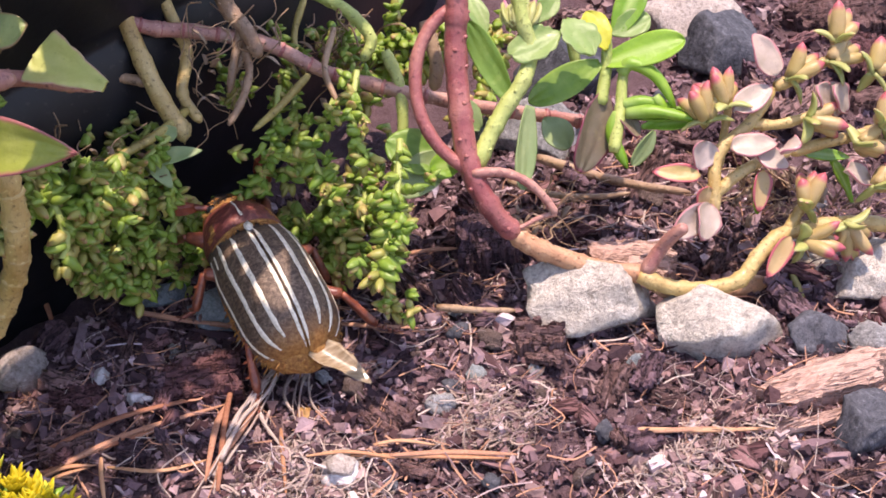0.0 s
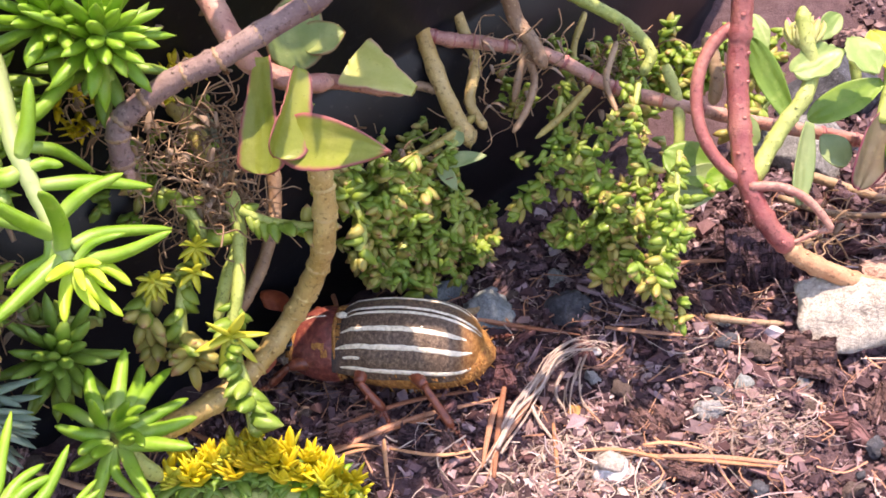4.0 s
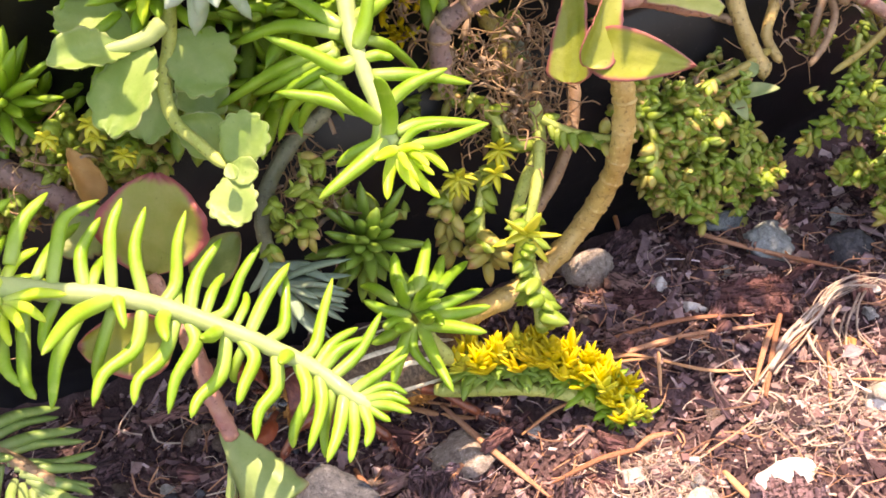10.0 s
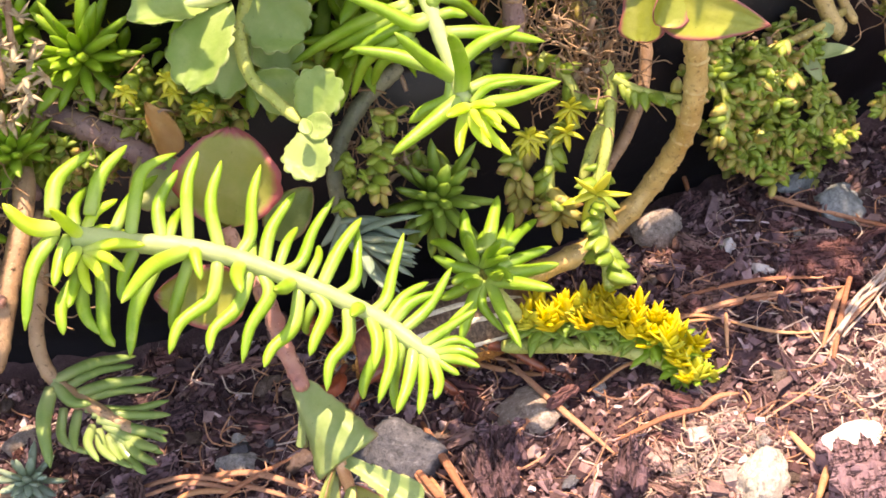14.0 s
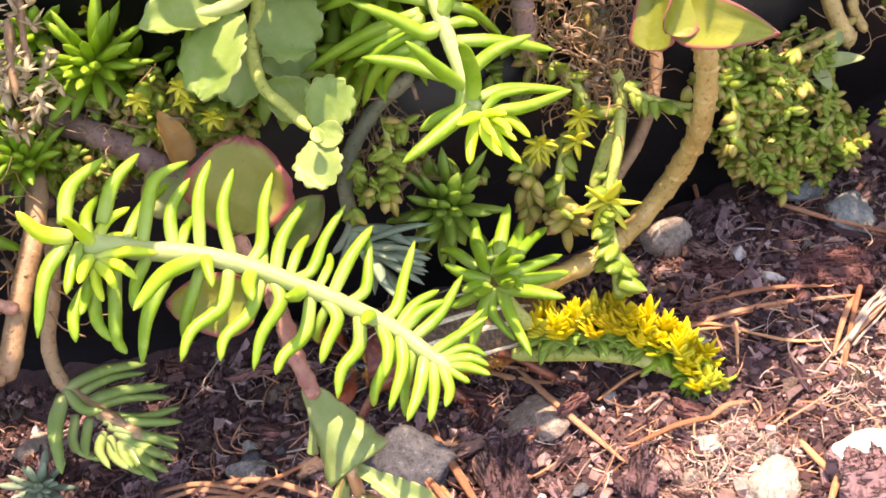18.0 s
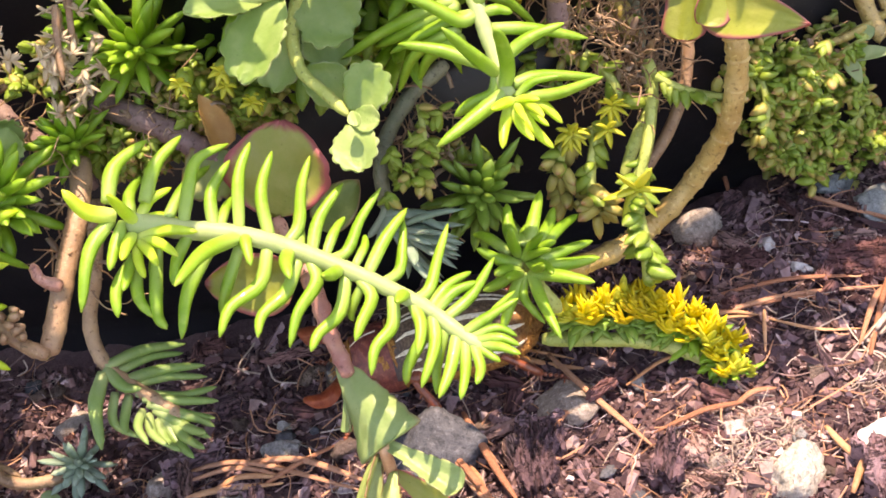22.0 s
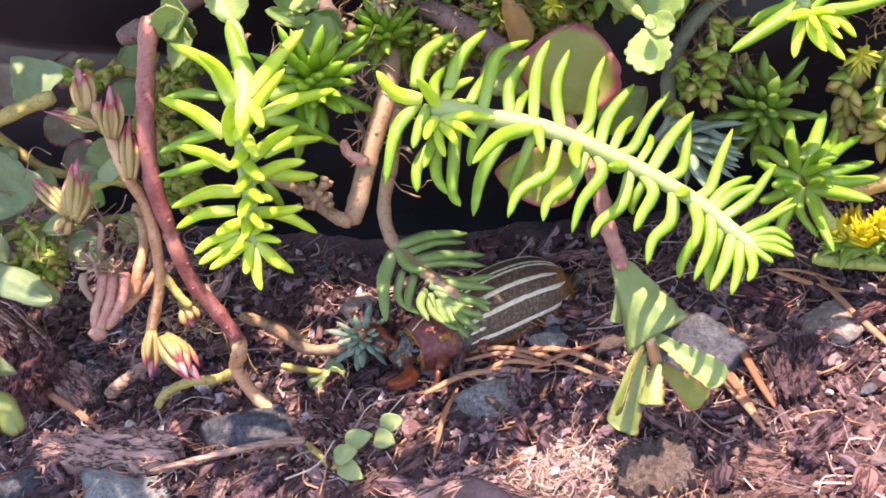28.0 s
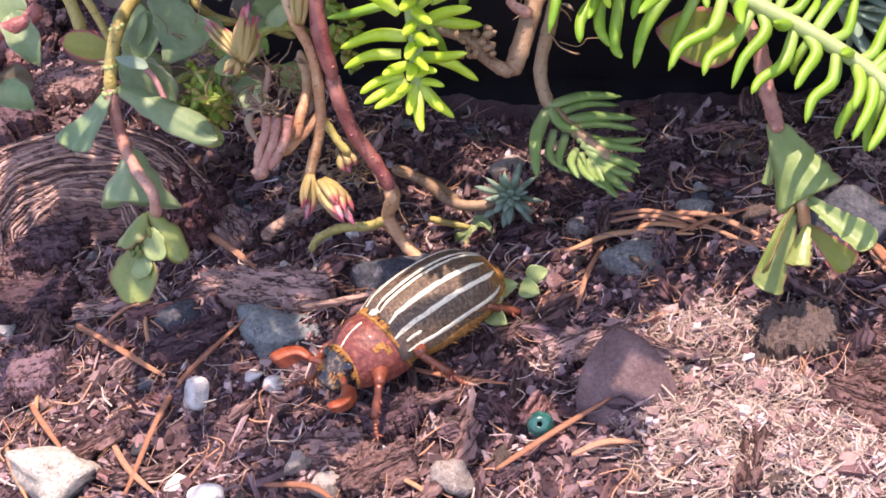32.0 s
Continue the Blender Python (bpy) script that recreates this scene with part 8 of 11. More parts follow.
stem_part(RS, [(-84.3, -18.2, 4.0), (-87.4, -18.8, 3.0), (-91.5, -19.4, 3.0), (-94.9, -20.6, 2.0), (-95.8, -22.4, 1.0)], 0.7, 0.55, M_STEM_OLIVE, True, "branch")
stem_part(RS, [(-86.5, -9.8, 6.0), (-82.5, -7.4, 2.0), (-78.3, -8.8, -0.0)], 0.55, 0.4, M_STEM_BROWN, True, "branch")
stem_part(RS, [(-72.7, -27.6, 0.0), (-68.3, -31.2, -0.0), (-65.8, -32.1, -0.0)], 0.5, 0.4, M_STEM_OLIVE, True, "branch")
leaf_part(RS, M_SAGE, (0.1, -0.6, 0.8), 2.5, OVAL,(-66.2, -32.1, 1.0), (-62.4, -35.2, 2.0))
leaf_part(RS, M_SAGE, (0.1, -0.6, 0.8), 2.5, OVAL,(-66.7, -32.1, 2.0), (-63.7, -31.8, 3.0))
leaf_part(RS, M_SAGE, (0.1, -0.6, 0.8), 2.5, OVAL,(-66.0, -29.6, 2.0), (-62.5, -29.2, 3.0))
leaf_part(RS, M_SAGE, (0.1, -0.6, 0.8), 2.5, OVAL,(-62.2, -27.0, 2.0), (-59.3, -26.5, 3.0))
leaf_part(RS, M_SAGE, (0.1, -0.6, 0.8), 2.5, OVAL,(-62.5, -28.5, 2.0), (-59.7, -29.5, 2.0))

BD = thing("pink_budded_succulent", (-91.6, -13.7, 29.8), "branching succulent stems with pink flower buds", "succulent")
stem_part(BD, [(-92.7, -11.5, 41.9), (-91.4, -12.8, 37.7), (-90.1, -15.0, 34.0), (-88.9, -15.5, 29.2), (-88.9, -16.9, 24.0), (-89.8, -18.6, 18.9), (-91.9, -20.7, 14.1), (-93.2, -22.2, 9.5)], 0.8, 0.7, M_STEM_TAN)
stem_part(BD, [(-88.6, -14.1, 30.8), (-92.9, -12.9, 31.5), (-95.6, -14.2, 31.6), (-97.7, -16.1, 30.5)], 0.6, 0.6, M_STEM_GREEN, True, "branch")
stem_part(BD, [(-89.8, -17.2, 20.6), (-87.4, -18.8, 17.2), (-86.1, -19.3, 15.7)], 0.6, 0.5, M_STEM_OLIVE, True, "branch")
stem_part(BD, [(-89.5, -16.7, 21.2), (-90.8, -19.7, 19.8), (-92.7, -21.6, 18.6), (-94.3, -21.9, 17.5)], 0.5, 0.45, M_STEM_TAN, True, "branch")
bud(BD,(-93.5, -12.2, 41.4), (-94.0, -9.3, 45.4), 3.0, M_BUD_RED)
bud(BD,(-90.7, -13.5, 38.1), (-90.3, -10.8, 43.0), 3.0, M_BUD_RED)
bud(BD,(-88.8, -16.1, 33.6), (-89.4, -11.1, 38.5), 2.4, M_BUD_RED)
bud(BD,(-92.1, -13.0, 39.5), (-97.6, -13.6, 42.3), 1.4, M_BUD_RED)
bud(BD,(-96.2, -20.7, 32.3), (-100.6, -17.6, 35.5), 2.2, M_BUD_RED)
bud(BD,(-95.6, -20.8, 31.9), (-96.2, -15.2, 35.8), 2.6, M_BUD_RED)
bud(BD,(-95.2, -20.9, 31.5), (-95.5, -15.0, 33.9), 2.6, M_BUD_RED)
bud(BD,(-96.2, -21.2, 31.7), (-97.8, -21.6, 30.4), 2.4, M_BUD_RED)
bud(BD,(-90.1, -21.9, 13.1), (-85.9, -24.7, 8.8), 3.8, M_BUD_RED)
bud(BD,(-89.7, -22.0, 12.8), (-85.9, -25.9, 10.7), 3.0, M_BUD_RED)
bud(BD,(-91.4, -21.9, 14.1), (-92.4, -24.5, 9.5), 2.4, M_BUD_RED)
bud(BD,(-87.3, -18.8, 15.3), (-86.6, -20.0, 13.4), 2.6, M_BUD_RED)
leaf_part(BD, M_SAGE, (0.1, -0.6, 0.7), 3.0, OVAL,(-93.2, -11.5, 38.7), (-97.2, -11.6, 41.1))
leaf_part(BD, M_SAGE, (0.1, -0.6, 0.7), 3.0, OVAL,(-91.2, -11.4, 37.6), (-95.6, -9.0, 39.8))
leaf_part(BD, M_SAGE, (0.1, -0.6, 0.7), 3.0, OVAL,(-96.4, -19.5, 30.6), (-100.0, -21.4, 30.4))
leaf_part(BD, M_SAGE, (0.1, -0.6, 0.7), 3.0, OVAL,(-90.6, -13.9, 34.1), (-95.6, -13.5, 32.5))
DF = thing("withered_flower_head", (-93.5, -22.1, 25.4), "withered pink-brown flower head on thick rose stalks", "flower", "withered flower heads")
rng = random.Random(91)
for k in range(6):
    c = np.array((-93.5, -21.8, 25.2)) + np.array([rng.uniform(-1.5, 1.5), rng.uniform(-0.8, 0.8), rng.uniform(-0.6, 0.8)])
    for i in range(6):
        d = unit((rng.uniform(-1, 1), rng.uniform(-0.9, 0.3), rng.uniform(-0.5, 0.9)))
        part("petal", fleshy(Mesh(), c, c + d * rng.uniform(1.4, 2.7), 0.55, (rng.uniform(-0.3, 0.3), 0, -0.3), 0.35, 5, 4, point=0.8), rng.choice((M_DRY, M_DRY_CREAM, M_DRY_PINK, M_DRY)), DF)
for r0, pts in ((0.62, [(-93.9, -22.3, 24.2), (-94.5, -23.6, 22.1), (-95.3, -25.0, 20.5), (-95.8, -26.1, 18.4)]),
                (0.7, [(-93.0, -21.8, 23.5), (-93.6, -23.6, 21.1), (-94.5, -25.1, 19.4), (-95.4, -26.3, 17.8)]),
                (0.75, [(-91.8, -21.1, 23.2), (-92.1, -22.3, 21.4), (-92.8, -23.8, 19.9), (-94.4, -25.7, 18.0)])):
    stem_part(DF, pts, r0, r0 * 0.9, M_STEM_ROSE, True)
part("bud", blob(Mesh(), np.array((-95.4, -26.3, 17.9)), (1.3, 1.1, 1.2), random.Random(4), 0.12), M_STEM_ROSE, DF, "swollen rose bud end")
finger(DF, M_DRY, 1.1, (-95.9, -23.1, 24.9), (-96.0, -24.1, 23.8), (-95.1, -24.9, 21.7))
finger(DF, M_DRY_PINK, 0.8, (-94.0, -20.9, 26.7), (-93.6, -19.3, 28.6), (-94.0, -18.9, 29.6))
stem_part(DF, [(-93.8, -19.5, 21.1), (-92.0, -21.0, 19.9), (-91.5, -19.1, 21.7), (-91.7, -14.7, 23.6), (-93.4, -11.4, 26.8)], 0.75, 0.7, M_STEM_TAN, True)

LS = thing("grey_leaf_succulent", (-117.0, -23.1, 26.3), "arching stem with blue-green wavy leaves", "succulent")
stem_part(LS, [(-104.1, -3.0, 38.8), (-108.3, -5.4, 38.6), (-112.6, -7.8, 37.8), (-116.4, -11.0, 35.6), (-116.1, -17.0, 34.3), (-117.2, -19.6, 30.7), (-117.3, -22.1, 27.8)], 1.05, 0.85, M_STEM_OLIVE)
stem_part(LS, [(-117.3, -21.6, 28.3), (-116.6, -23.7, 25.3), (-114.3, -27.0, 23.1), (-109.5, -31.9, 22.2), (-106.3, -34.5, 20.9), (-106.5, -35.6, 17.5)], 0.9, 0.7, M_STEM_ROSE)
stem_part(LS, [(-123.5, -12.7, 40.4), (-122.3, -13.1, 37.5), (-120.6, -14.3, 34.4), (-119.2, -15.5, 31.4)], 0.6, 0.55, M_STEM_OLIVE, False, "branch")
stem_part(LS, [(-115.3, -16.4, 28.8), (-113.9, -16.7, 26.9), (-112.5, -18.0, 24.7), (-111.7, -19.7, 23.2)], 0.42, 0.4, M_PETAL, False, "branch", "thin pink side stem")
for t0 in ((-116.2, -16.5, 34.8), (-117.2, -19.6, 30.8), (-117.3, -21.9, 28.1)):
    m = Mesh()
    rng = random.Random(int(abs(t0[0])))
    for i in range(7):
        a = i * 0.9
        blob(m, np.array(t0) + np.array((math.cos(a) * 0.85, math.sin(a) * 0.85, rng.uniform(-0.2, 0.2))), (0.45, 0.45, 0.26), rng, 0.25)
    part("node", m, M_STEM_PALE, LS, "swollen leaf scar ring")
WAVY = dict(scallop=5, depth=0.14, cup=0.16, bend=0.12, thick=0.5, nu=20, nv=14, taper=0.8, twist=0.16)
paddle(LS, M_AQUA, (0.2,-0.2,0.97), 11.4, (-113.1, -27.5, 22.9), (-112.4, -33.5, 18.7), fan=0.88, cup=-0.42, bend=0.1, lobes=5, depth=0.1, neck=0.14, label="pale blue-green flared leaf under the node")
paddle(LS, M_AQUA, (-0.3,-0.75,0.5), 8.7, (-117.3, -21.8, 28.0), (-120.2, -30.3, 25.0), fan=0.9, neck=0.14, lobes=5, depth=0.05, cup=0.05, label="drooping blue-green leaf with wavy edge")
paddle(LS, M_AQUA, (0.2,-0.35,0.92), 4.4, (-116.5, -21.0, 28.1), (-103.9, -21.3, 20.2), wide=0.7, lobes=9, depth=0.14, cup=-0.15, bend=0.08, neck=0.3)
paddle(LS, M_OLIVE, (0.1,-0.6,0.7), 3.6, (-111.2, -18.2, 20.6), (-106.5, -17.5, 16.2), lobes=5)
paddle(LS, M_AQUA, (0.1,-0.75,0.6), 9.0, (-116.7, -6.2, 34.8), (-111.1, -9.6, 26.1), fan=0.86, lobes=7, depth=0.1, neck=0.2)
paddle(LS, M_AQUA, (0.0,-0.7,0.6), 6.7, (-119.3, -15.3, 29.1), (-113.2, -16.3, 21.5), wide=0.6, lobes=7)
paddle(LS, M_BLUE, (0.1,-0.4,0.9), 1.8, (-115.4, -20.2, 32.2), (-111.6, -19.4, 30.2), lobes=5)
paddle(LS, M_AQUA, (0.1,-0.75,0.6), 9.4, (-110.2, -3.4, 37.1), (-108.2, 4.0, 40.8), fan=0.85, lobes=7, depth=0.06)
paddle(LS, M_GREEN_DEEP, (0.4,-0.75,0.3), 6.1, (-115.6, -8.2, 37.3), (-115.6, -0.8, 46.4), wide=0.55, neck=0.3, cup=0.2, label="fresh green broad leaf")
paddle(LS, M_REDEDGE, (0.2,-0.6,0.7), 4.2, (-120.3, -14.6, 29.4), (-126.3, -16.5, 33.2), wide=0.5)
paddle(LS, M_SAGE, (0.1,-0.7,0.6), 5.8, (-119.4, -6.1, 32.0), (-122.8, -10.3, 27.8), wide=0.5)
paddle(LS, M_OLIVE, (0.4,-0.4,0.8), 4.1, (-107.4, -35.6, 18.7), (-102.1, -39.1, 14.5), lobes=5, depth=0.2, cup=-0.3, bend=0.2)
paddle(LS, M_OLIVE, (-0.3,-0.5,0.8), 4.5, (-107.7, -35.8, 18.6), (-109.4, -41.1, 18.4), lobes=7, depth=0.2, cup=-0.2, bend=0.2)
paddle(LS, M_OLIVE, (0.0,-0.8,0.5), 7.4, (-109.1, -37.2, 15.4), (-108.2, -44.3, 10.8), wide=0.6, lobes=7, depth=0.12)
paddle(LS, M_SAGE, (0.0,-0.6,0.7), 3.4, (-108.2, -39.3, 14.4), (-106.6, -42.0, 13.4), lobes=5, depth=0.2)
paddle(LS, M_SAGE, (0.3,-0.6,0.6), 2.9, (-106.2, -37.4, 17.6), (-104.9, -40.5, 14.7), lobes=5, depth=0.2)
rng = random.Random(13)
for i in range(14):
    c = np.array((-107.8, -38.4, 16.3)) + np.array([rng.uniform(-2.2, 2.2), rng.uniform(-1, 1), rng.uniform(-1.6, 1.6)])
    part("seed_capsule", fleshy(Mesh(), c, c + np.array((rng.uniform(-0.6, 0.6), -0.7, -0.9)), 0.75, (0, 0, 0), 0.8, 5, 4), M_OLIVE, LS)
UND = thing("small_leaf_shoot", (-112.3, -1.2, 27.2), "low round-leaved succulent in the shade behind the stems", "succulent")
stem_part(UND, [(-120.4, 0.4, 34.3), (-115.9, -0.8, 30.1), (-111.5, -1.5, 26.4), (-106.3, -0.5, 24.5), (-101.1, 0.1, 21.9)], 0.7, 0.6, M_STEM_OLIVE)
stem_part(UND, [(-119.6, -8.0, 19.7), (-114.3, -5.0, 20.2), (-109.8, -4.2, 18.5), (-103.8, -1.4, 18.2)], 0.6, 0.5, M_STEM_GREEN)
stem_part(UND, [(-101.8, 9.8, 36.4), (-104.1, 7.2, 34.5), (-101.8, 8.8, 35.2), (-97.4, 9.1, 32.8), (-93.8, 7.7, 28.8)], 0.7, 0.6, M_STEM_OLIVE)
leaf_part(UND, M_SAGE, (0.1, -0.7, 0.6), 5.2, ROUND,(-115.3, -1.5, 30.5), (-119.1, -6.1, 27.1))
leaf_part(UND, M_SAGE, (0.1, -0.7, 0.6), 5.2, ROUND,(-110.9, -2.2, 26.9), (-114.0, -6.0, 23.9))
leaf_part(UND, M_SAGE, (0.1, -0.7, 0.6), 5.2, ROUND,(-101.8, 9.3, 35.8), (-96.6, 11.8, 35.7))
leaf_part(UND, M_SAGE, (0.1, -0.7, 0.6), 5.2, ROUND,(-100.4, 8.2, 33.6), (-96.2, 10.8, 30.8))
leaf_part(UND, M_SAGE, (0.1, -0.7, 0.6), 5.2, ROUND,(-105.8, -1.2, 24.9), (-103.0, 4.9, 27.5))
leaf_part(UND, M_SAGE, (0.1, -0.7, 0.6), 5.2, ROUND,(-117.8, -10.1, 21.1), (-121.4, -8.7, 25.1))
leaf_part(UND, M_SAGE, (0.1, -0.7, 0.6), 5.2, ROUND,(-112.5, -7.1, 21.7), (-108.9, -8.5, 17.6))
leaf_part(UND, M_SAGE, (0.1, -0.7, 0.6), 5.2, ROUND,(-102.1, -3.6, 19.7), (-99.5, -3.1, 15.2))
leaf_part(UND, M_SAGE, (0.1, -0.7, 0.6), 5.2, ROUND,(-123.6, -7.8, 27.6), (-118.5, -10.3, 21.3))
leaf_part(UND, M_PURPLE, (0.1, -0.7, 0.6), 5.6, ROUND,(-113.3, 4.3, 31.4), (-108.1, 4.3, 28.2))
leaf_part(UND, M_PURPLE, (0.1, -0.7, 0.6), 5.6, ROUND,(-116.3, 4.4, 33.4), (-119.2, 7.6, 39.2))
leaf_part(UND, M_PURPLE, (0.1, -0.7, 0.6), 5.6, ROUND,(-121.7, -2.1, 28.4), (-126.3, -3.9, 29.0))
leaf_part(UND, M_PURPLE, (0.1, -0.7, 0.6), 5.6, ROUND,(-105.9, 3.5, 25.7), (-111.2, 0.9, 25.8))
leaf_part(UND, M_PURPLE, (0.1, -0.7, 0.6), 5.6, ROUND,(-125.4, -0.2, 33.2), (-128.5, -3.6, 30.8))
leaf_part(UND, M_PURPLE, (0.1, -0.7, 0.6), 5.6, ROUND,(-108.0, 9.3, 34.5), (-111.7, 9.8, 37.3))
leaf_part(UND, M_AQUA, (0.1, -0.7, 0.6), 4.6, WAVY,(-117.6, -6.3, 30.9), (-120.2, -11.5, 26.1))
leaf_part(UND, M_AQUA, (0.1, -0.7, 0.6), 4.6, WAVY,(-120.2, -11.5, 26.1), (-115.9, -13.1, 21.3))
leaf_part(UND, M_AQUA, (0.1, -0.7, 0.6), 4.6, WAVY,(-107.2, -9.6, 20.3), (-102.8, -9.8, 17.4))
leaf_part(UND, M_AQUA, (0.1, -0.7, 0.6), 4.6, WAVY,(-101.0, 5.2, 35.3), (-97.7, 5.6, 30.3))
leaf_part(UND, M_AQUA, (0.1, -0.7, 0.6), 4.6, WAVY,(-123.6, -1.3, 41.0), (-121.3, -1.7, 35.7))
leaf_part(UND, M_AQUA, (0.1, -0.7, 0.6), 4.6, WAVY,(-95.2, 3.5, 29.6), (-93.7, 10.2, 31.9))
leaf_part(UND, M_GREEN_DEEP, (0.1, -0.7, 0.6), 3.6, ROUND,(-111.1, -4.6, 25.6), (-108.2, -5.7, 22.4))
leaf_part(UND, M_GREEN_DEEP, (0.1, -0.7, 0.6), 3.6, ROUND,(-106.7, -3.3, 24.5), (-103.8, -4.0, 21.9))
leaf_part(UND, M_GREEN_DEEP, (0.1, -0.7, 0.6), 3.6, ROUND,(-110.5, -7.4, 21.8), (-112.7, -10.5, 19.2))
leaf_part(UND, M_GREEN_DEEP, (0.1, -0.7, 0.6), 3.6, ROUND,(-94.9, 2.0, 24.0), (-97.8, 3.2, 27.2))
leaf_part(UND, M_GREEN_DEEP, (0.1, -0.7, 0.6), 3.6, ROUND,(-94.2, 0.3, 21.4), (-97.2, -2.0, 20.3))

RSTEM2 = thing("pink_creeper", (-113.8, -26.2, 28.0), "dark pink stem behind the grey leaves", "stem")
stem_part(RSTEM2, [(-139.6, -15.3, 34.0), (-136.7, -13.8, 33.7), (-134.6, -12.3, 34.0), (-133.2, -10.4, 35.2)], 1.3, 1.1, M_STEM_RED)
stem_part(RSTEM2, [(-131.9, -5.4, 36.7), (-129.8, -8.3, 31.9), (-128.4, -10.2, 28.8)], 1.0, 0.9, M_STEM_OLIVE)
leaf_part(RSTEM2, M_AQUA, (0.1, -0.4, 0.9), 4.5, WAVY,(-136.8, -12.3, 35.5), (-132.3, -17.2, 30.1))
leaf_part(RSTEM2, M_AQUA, (0.1, -0.4, 0.9), 4.5, WAVY,(-138.0, -19.5, 28.0), (-132.8, -21.6, 25.5))
leaf_part(RSTEM2, M_AQUA, (0.1, -0.4, 0.9), 4.5, WAVY,(-107.6, -3.8, 25.2), (-103.3, -0.6, 25.9))
leaf_part(RSTEM2, M_AQUA, (0.1, -0.4, 0.9), 4.5, WAVY,(-138.4, -10.2, 39.0), (-135.3, -13.8, 32.7))
leaf_part(RSTEM2, M_PURPLE, (0.1, -0.6, 0.8), 5.5, OVAL,(-133.5, -7.5, 28.7), (-128.1, -8.3, 24.1))
leaf_part(RSTEM2, M_PURPLE, (0.1, -0.6, 0.8), 5.5, OVAL,(-142.3, -14.5, 26.7), (-139.1, -13.2, 22.8))
leaf_part(RSTEM2, M_PURPLE, (0.1, -0.6, 0.8), 5.5, OVAL,(-112.3, -2.6, 19.9), (-104.8, -6.2, 17.2))
leaf_part(RSTEM2, M_PURPLE, (0.1, -0.6, 0.8), 5.5, OVAL,(-119.8, -5.8, 21.3), (-114.1, -7.7, 18.5))

# ---- upper left stems and leaves ----
UL = thing("scalloped_succulent", (-74.7, 0.0, 50.8), "green scalloped leaves above the sunlit sprig", "succulent")
stem_part(UL, [(-91.2, 4.6, 50.0), (-84.6, 5.3, 51.7), (-78.4, 4.8, 51.8), (-72.2, 4.2, 51.9)], 1.1, 0.9, M_STICK)
stem_part(UL, [(-94.3, 1.5, 43.6), (-88.2, 3.1, 45.0), (-81.1, 3.4, 47.6), (-73.2, 5.3, 46.9), (-66.0, 6.8, 45.8)], 1.4, 1.1, M_STICK)
stem_part(UL, [(-68.1, 5.3, 44.7), (-65.2, 3.7, 41.3), (-61.0, 2.3, 37.6), (-58.1, 0.7, 34.2)], 1.1, 1.0, M_STICK)
leaf_part(UL, M_ROUND, (0.1, -0.7, 0.6), 5.6, SCAL,(-75.0, -1.6, 52.1), (-81.4, -2.7, 53.3))
leaf_part(UL, M_ROUND, (0.1, -0.7, 0.6), 5.6, SCAL,(-74.4, -2.1, 51.2), (-73.6, -6.6, 48.2))
leaf_part(UL, M_ROUND, (0.1, -0.7, 0.6), 5.6, SCAL,(-71.3, -1.3, 51.0), (-67.3, -0.3, 52.4))
leaf_part(UL, M_ROUND, (0.1, -0.7, 0.6), 5.6, SCAL,(-68.0, -3.5, 46.6), (-66.4, 2.1, 48.4))
leaf_part(UL, M_ROUND, (0.1, -0.7, 0.6), 5.6, SCAL,(-65.6, -3.1, 46.1), (-63.3, -2.9, 41.9))
leaf_part(UL, M_ROUND, (0.1, -0.7, 0.6), 5.6, SCAL,(-67.4, -3.0, 47.0), (-68.1, -4.3, 45.6))
leaf_part(UL, M_ROUND, (0.1, -0.7, 0.6), 5.6, SCAL,(-79.7, -5.1, 49.3), (-85.1, -3.1, 47.4))
leaf_part(UL, M_ROUND, (0.1, -0.7, 0.6), 5.6, SCAL,(-79.4, -7.0, 46.7), (-85.4, -4.6, 43.7))
leaf_part(UL, M_ROUND, (0.1, -0.7, 0.6), 5.6, SCAL,(-73.6, -0.5, 53.1), (-71.6, 0.7, 53.9))
leaf_part(UL, M_ROUND, (0.1, -0.7, 0.6), 5.6, SCAL,(-63.1, -2.8, 45.5), (-65.4, -5.8, 42.4))
leaf_part(UL, M_ROUND, (0.1, -0.7, 0.6), 5.6, SCAL,(-82.1, -5.1, 50.4), (-82.7, -3.4, 44.2))
mat_strand(2.0, 4,(-111.7, -10.8, 25.2), (-109.6, -12.5, 21.6), (-108.2, -14.0, 18.8))
mat_strand(2.0, 4,(-107.5, -11.9, 21.0), (-110.4, -13.7, 20.6), (-112.6, -15.3, 19.9))
mat_strand(2.0, 4,(-98.4, 5.5, 37.6), (-101.3, 4.2, 37.7), (-103.5, 2.6, 37.1))
mat_strand(2.0, 4,(-88.4, 6.1, 32.0), (-90.5, 6.4, 33.8), (-91.2, 7.6, 35.8))
mat_strand(2.0, 4,(-92.7, 5.8, 34.3), (-94.2, 2.9, 31.7), (-92.1, 1.6, 28.7))
mat_strand(2.0, 4,(-92.1, 0.2, 26.9), (-90.7, -1.8, 23.5), (-91.5, -3.9, 21.3))
mat_strand(2.0, 4,(-55.7, 3.4, 36.9), (-53.9, 2.9, 35.4), (-51.9, 3.6, 35.5))
mat_strand(2.0, 4,(-66.1, 5.9, 44.8), (-64.0, 7.4, 45.9), (-61.3, 8.2, 45.8))
mat_strand(2.0, 4,(-54.9, 9.2, 44.3), (-56.5, 6.9, 42.0), (-55.4, 5.5, 39.6))
mat_strand(2.0, 4,(-51.6, 5.6, 38.2), (-49.2, 4.8, 36.0), (-46.5, 5.6, 35.9))
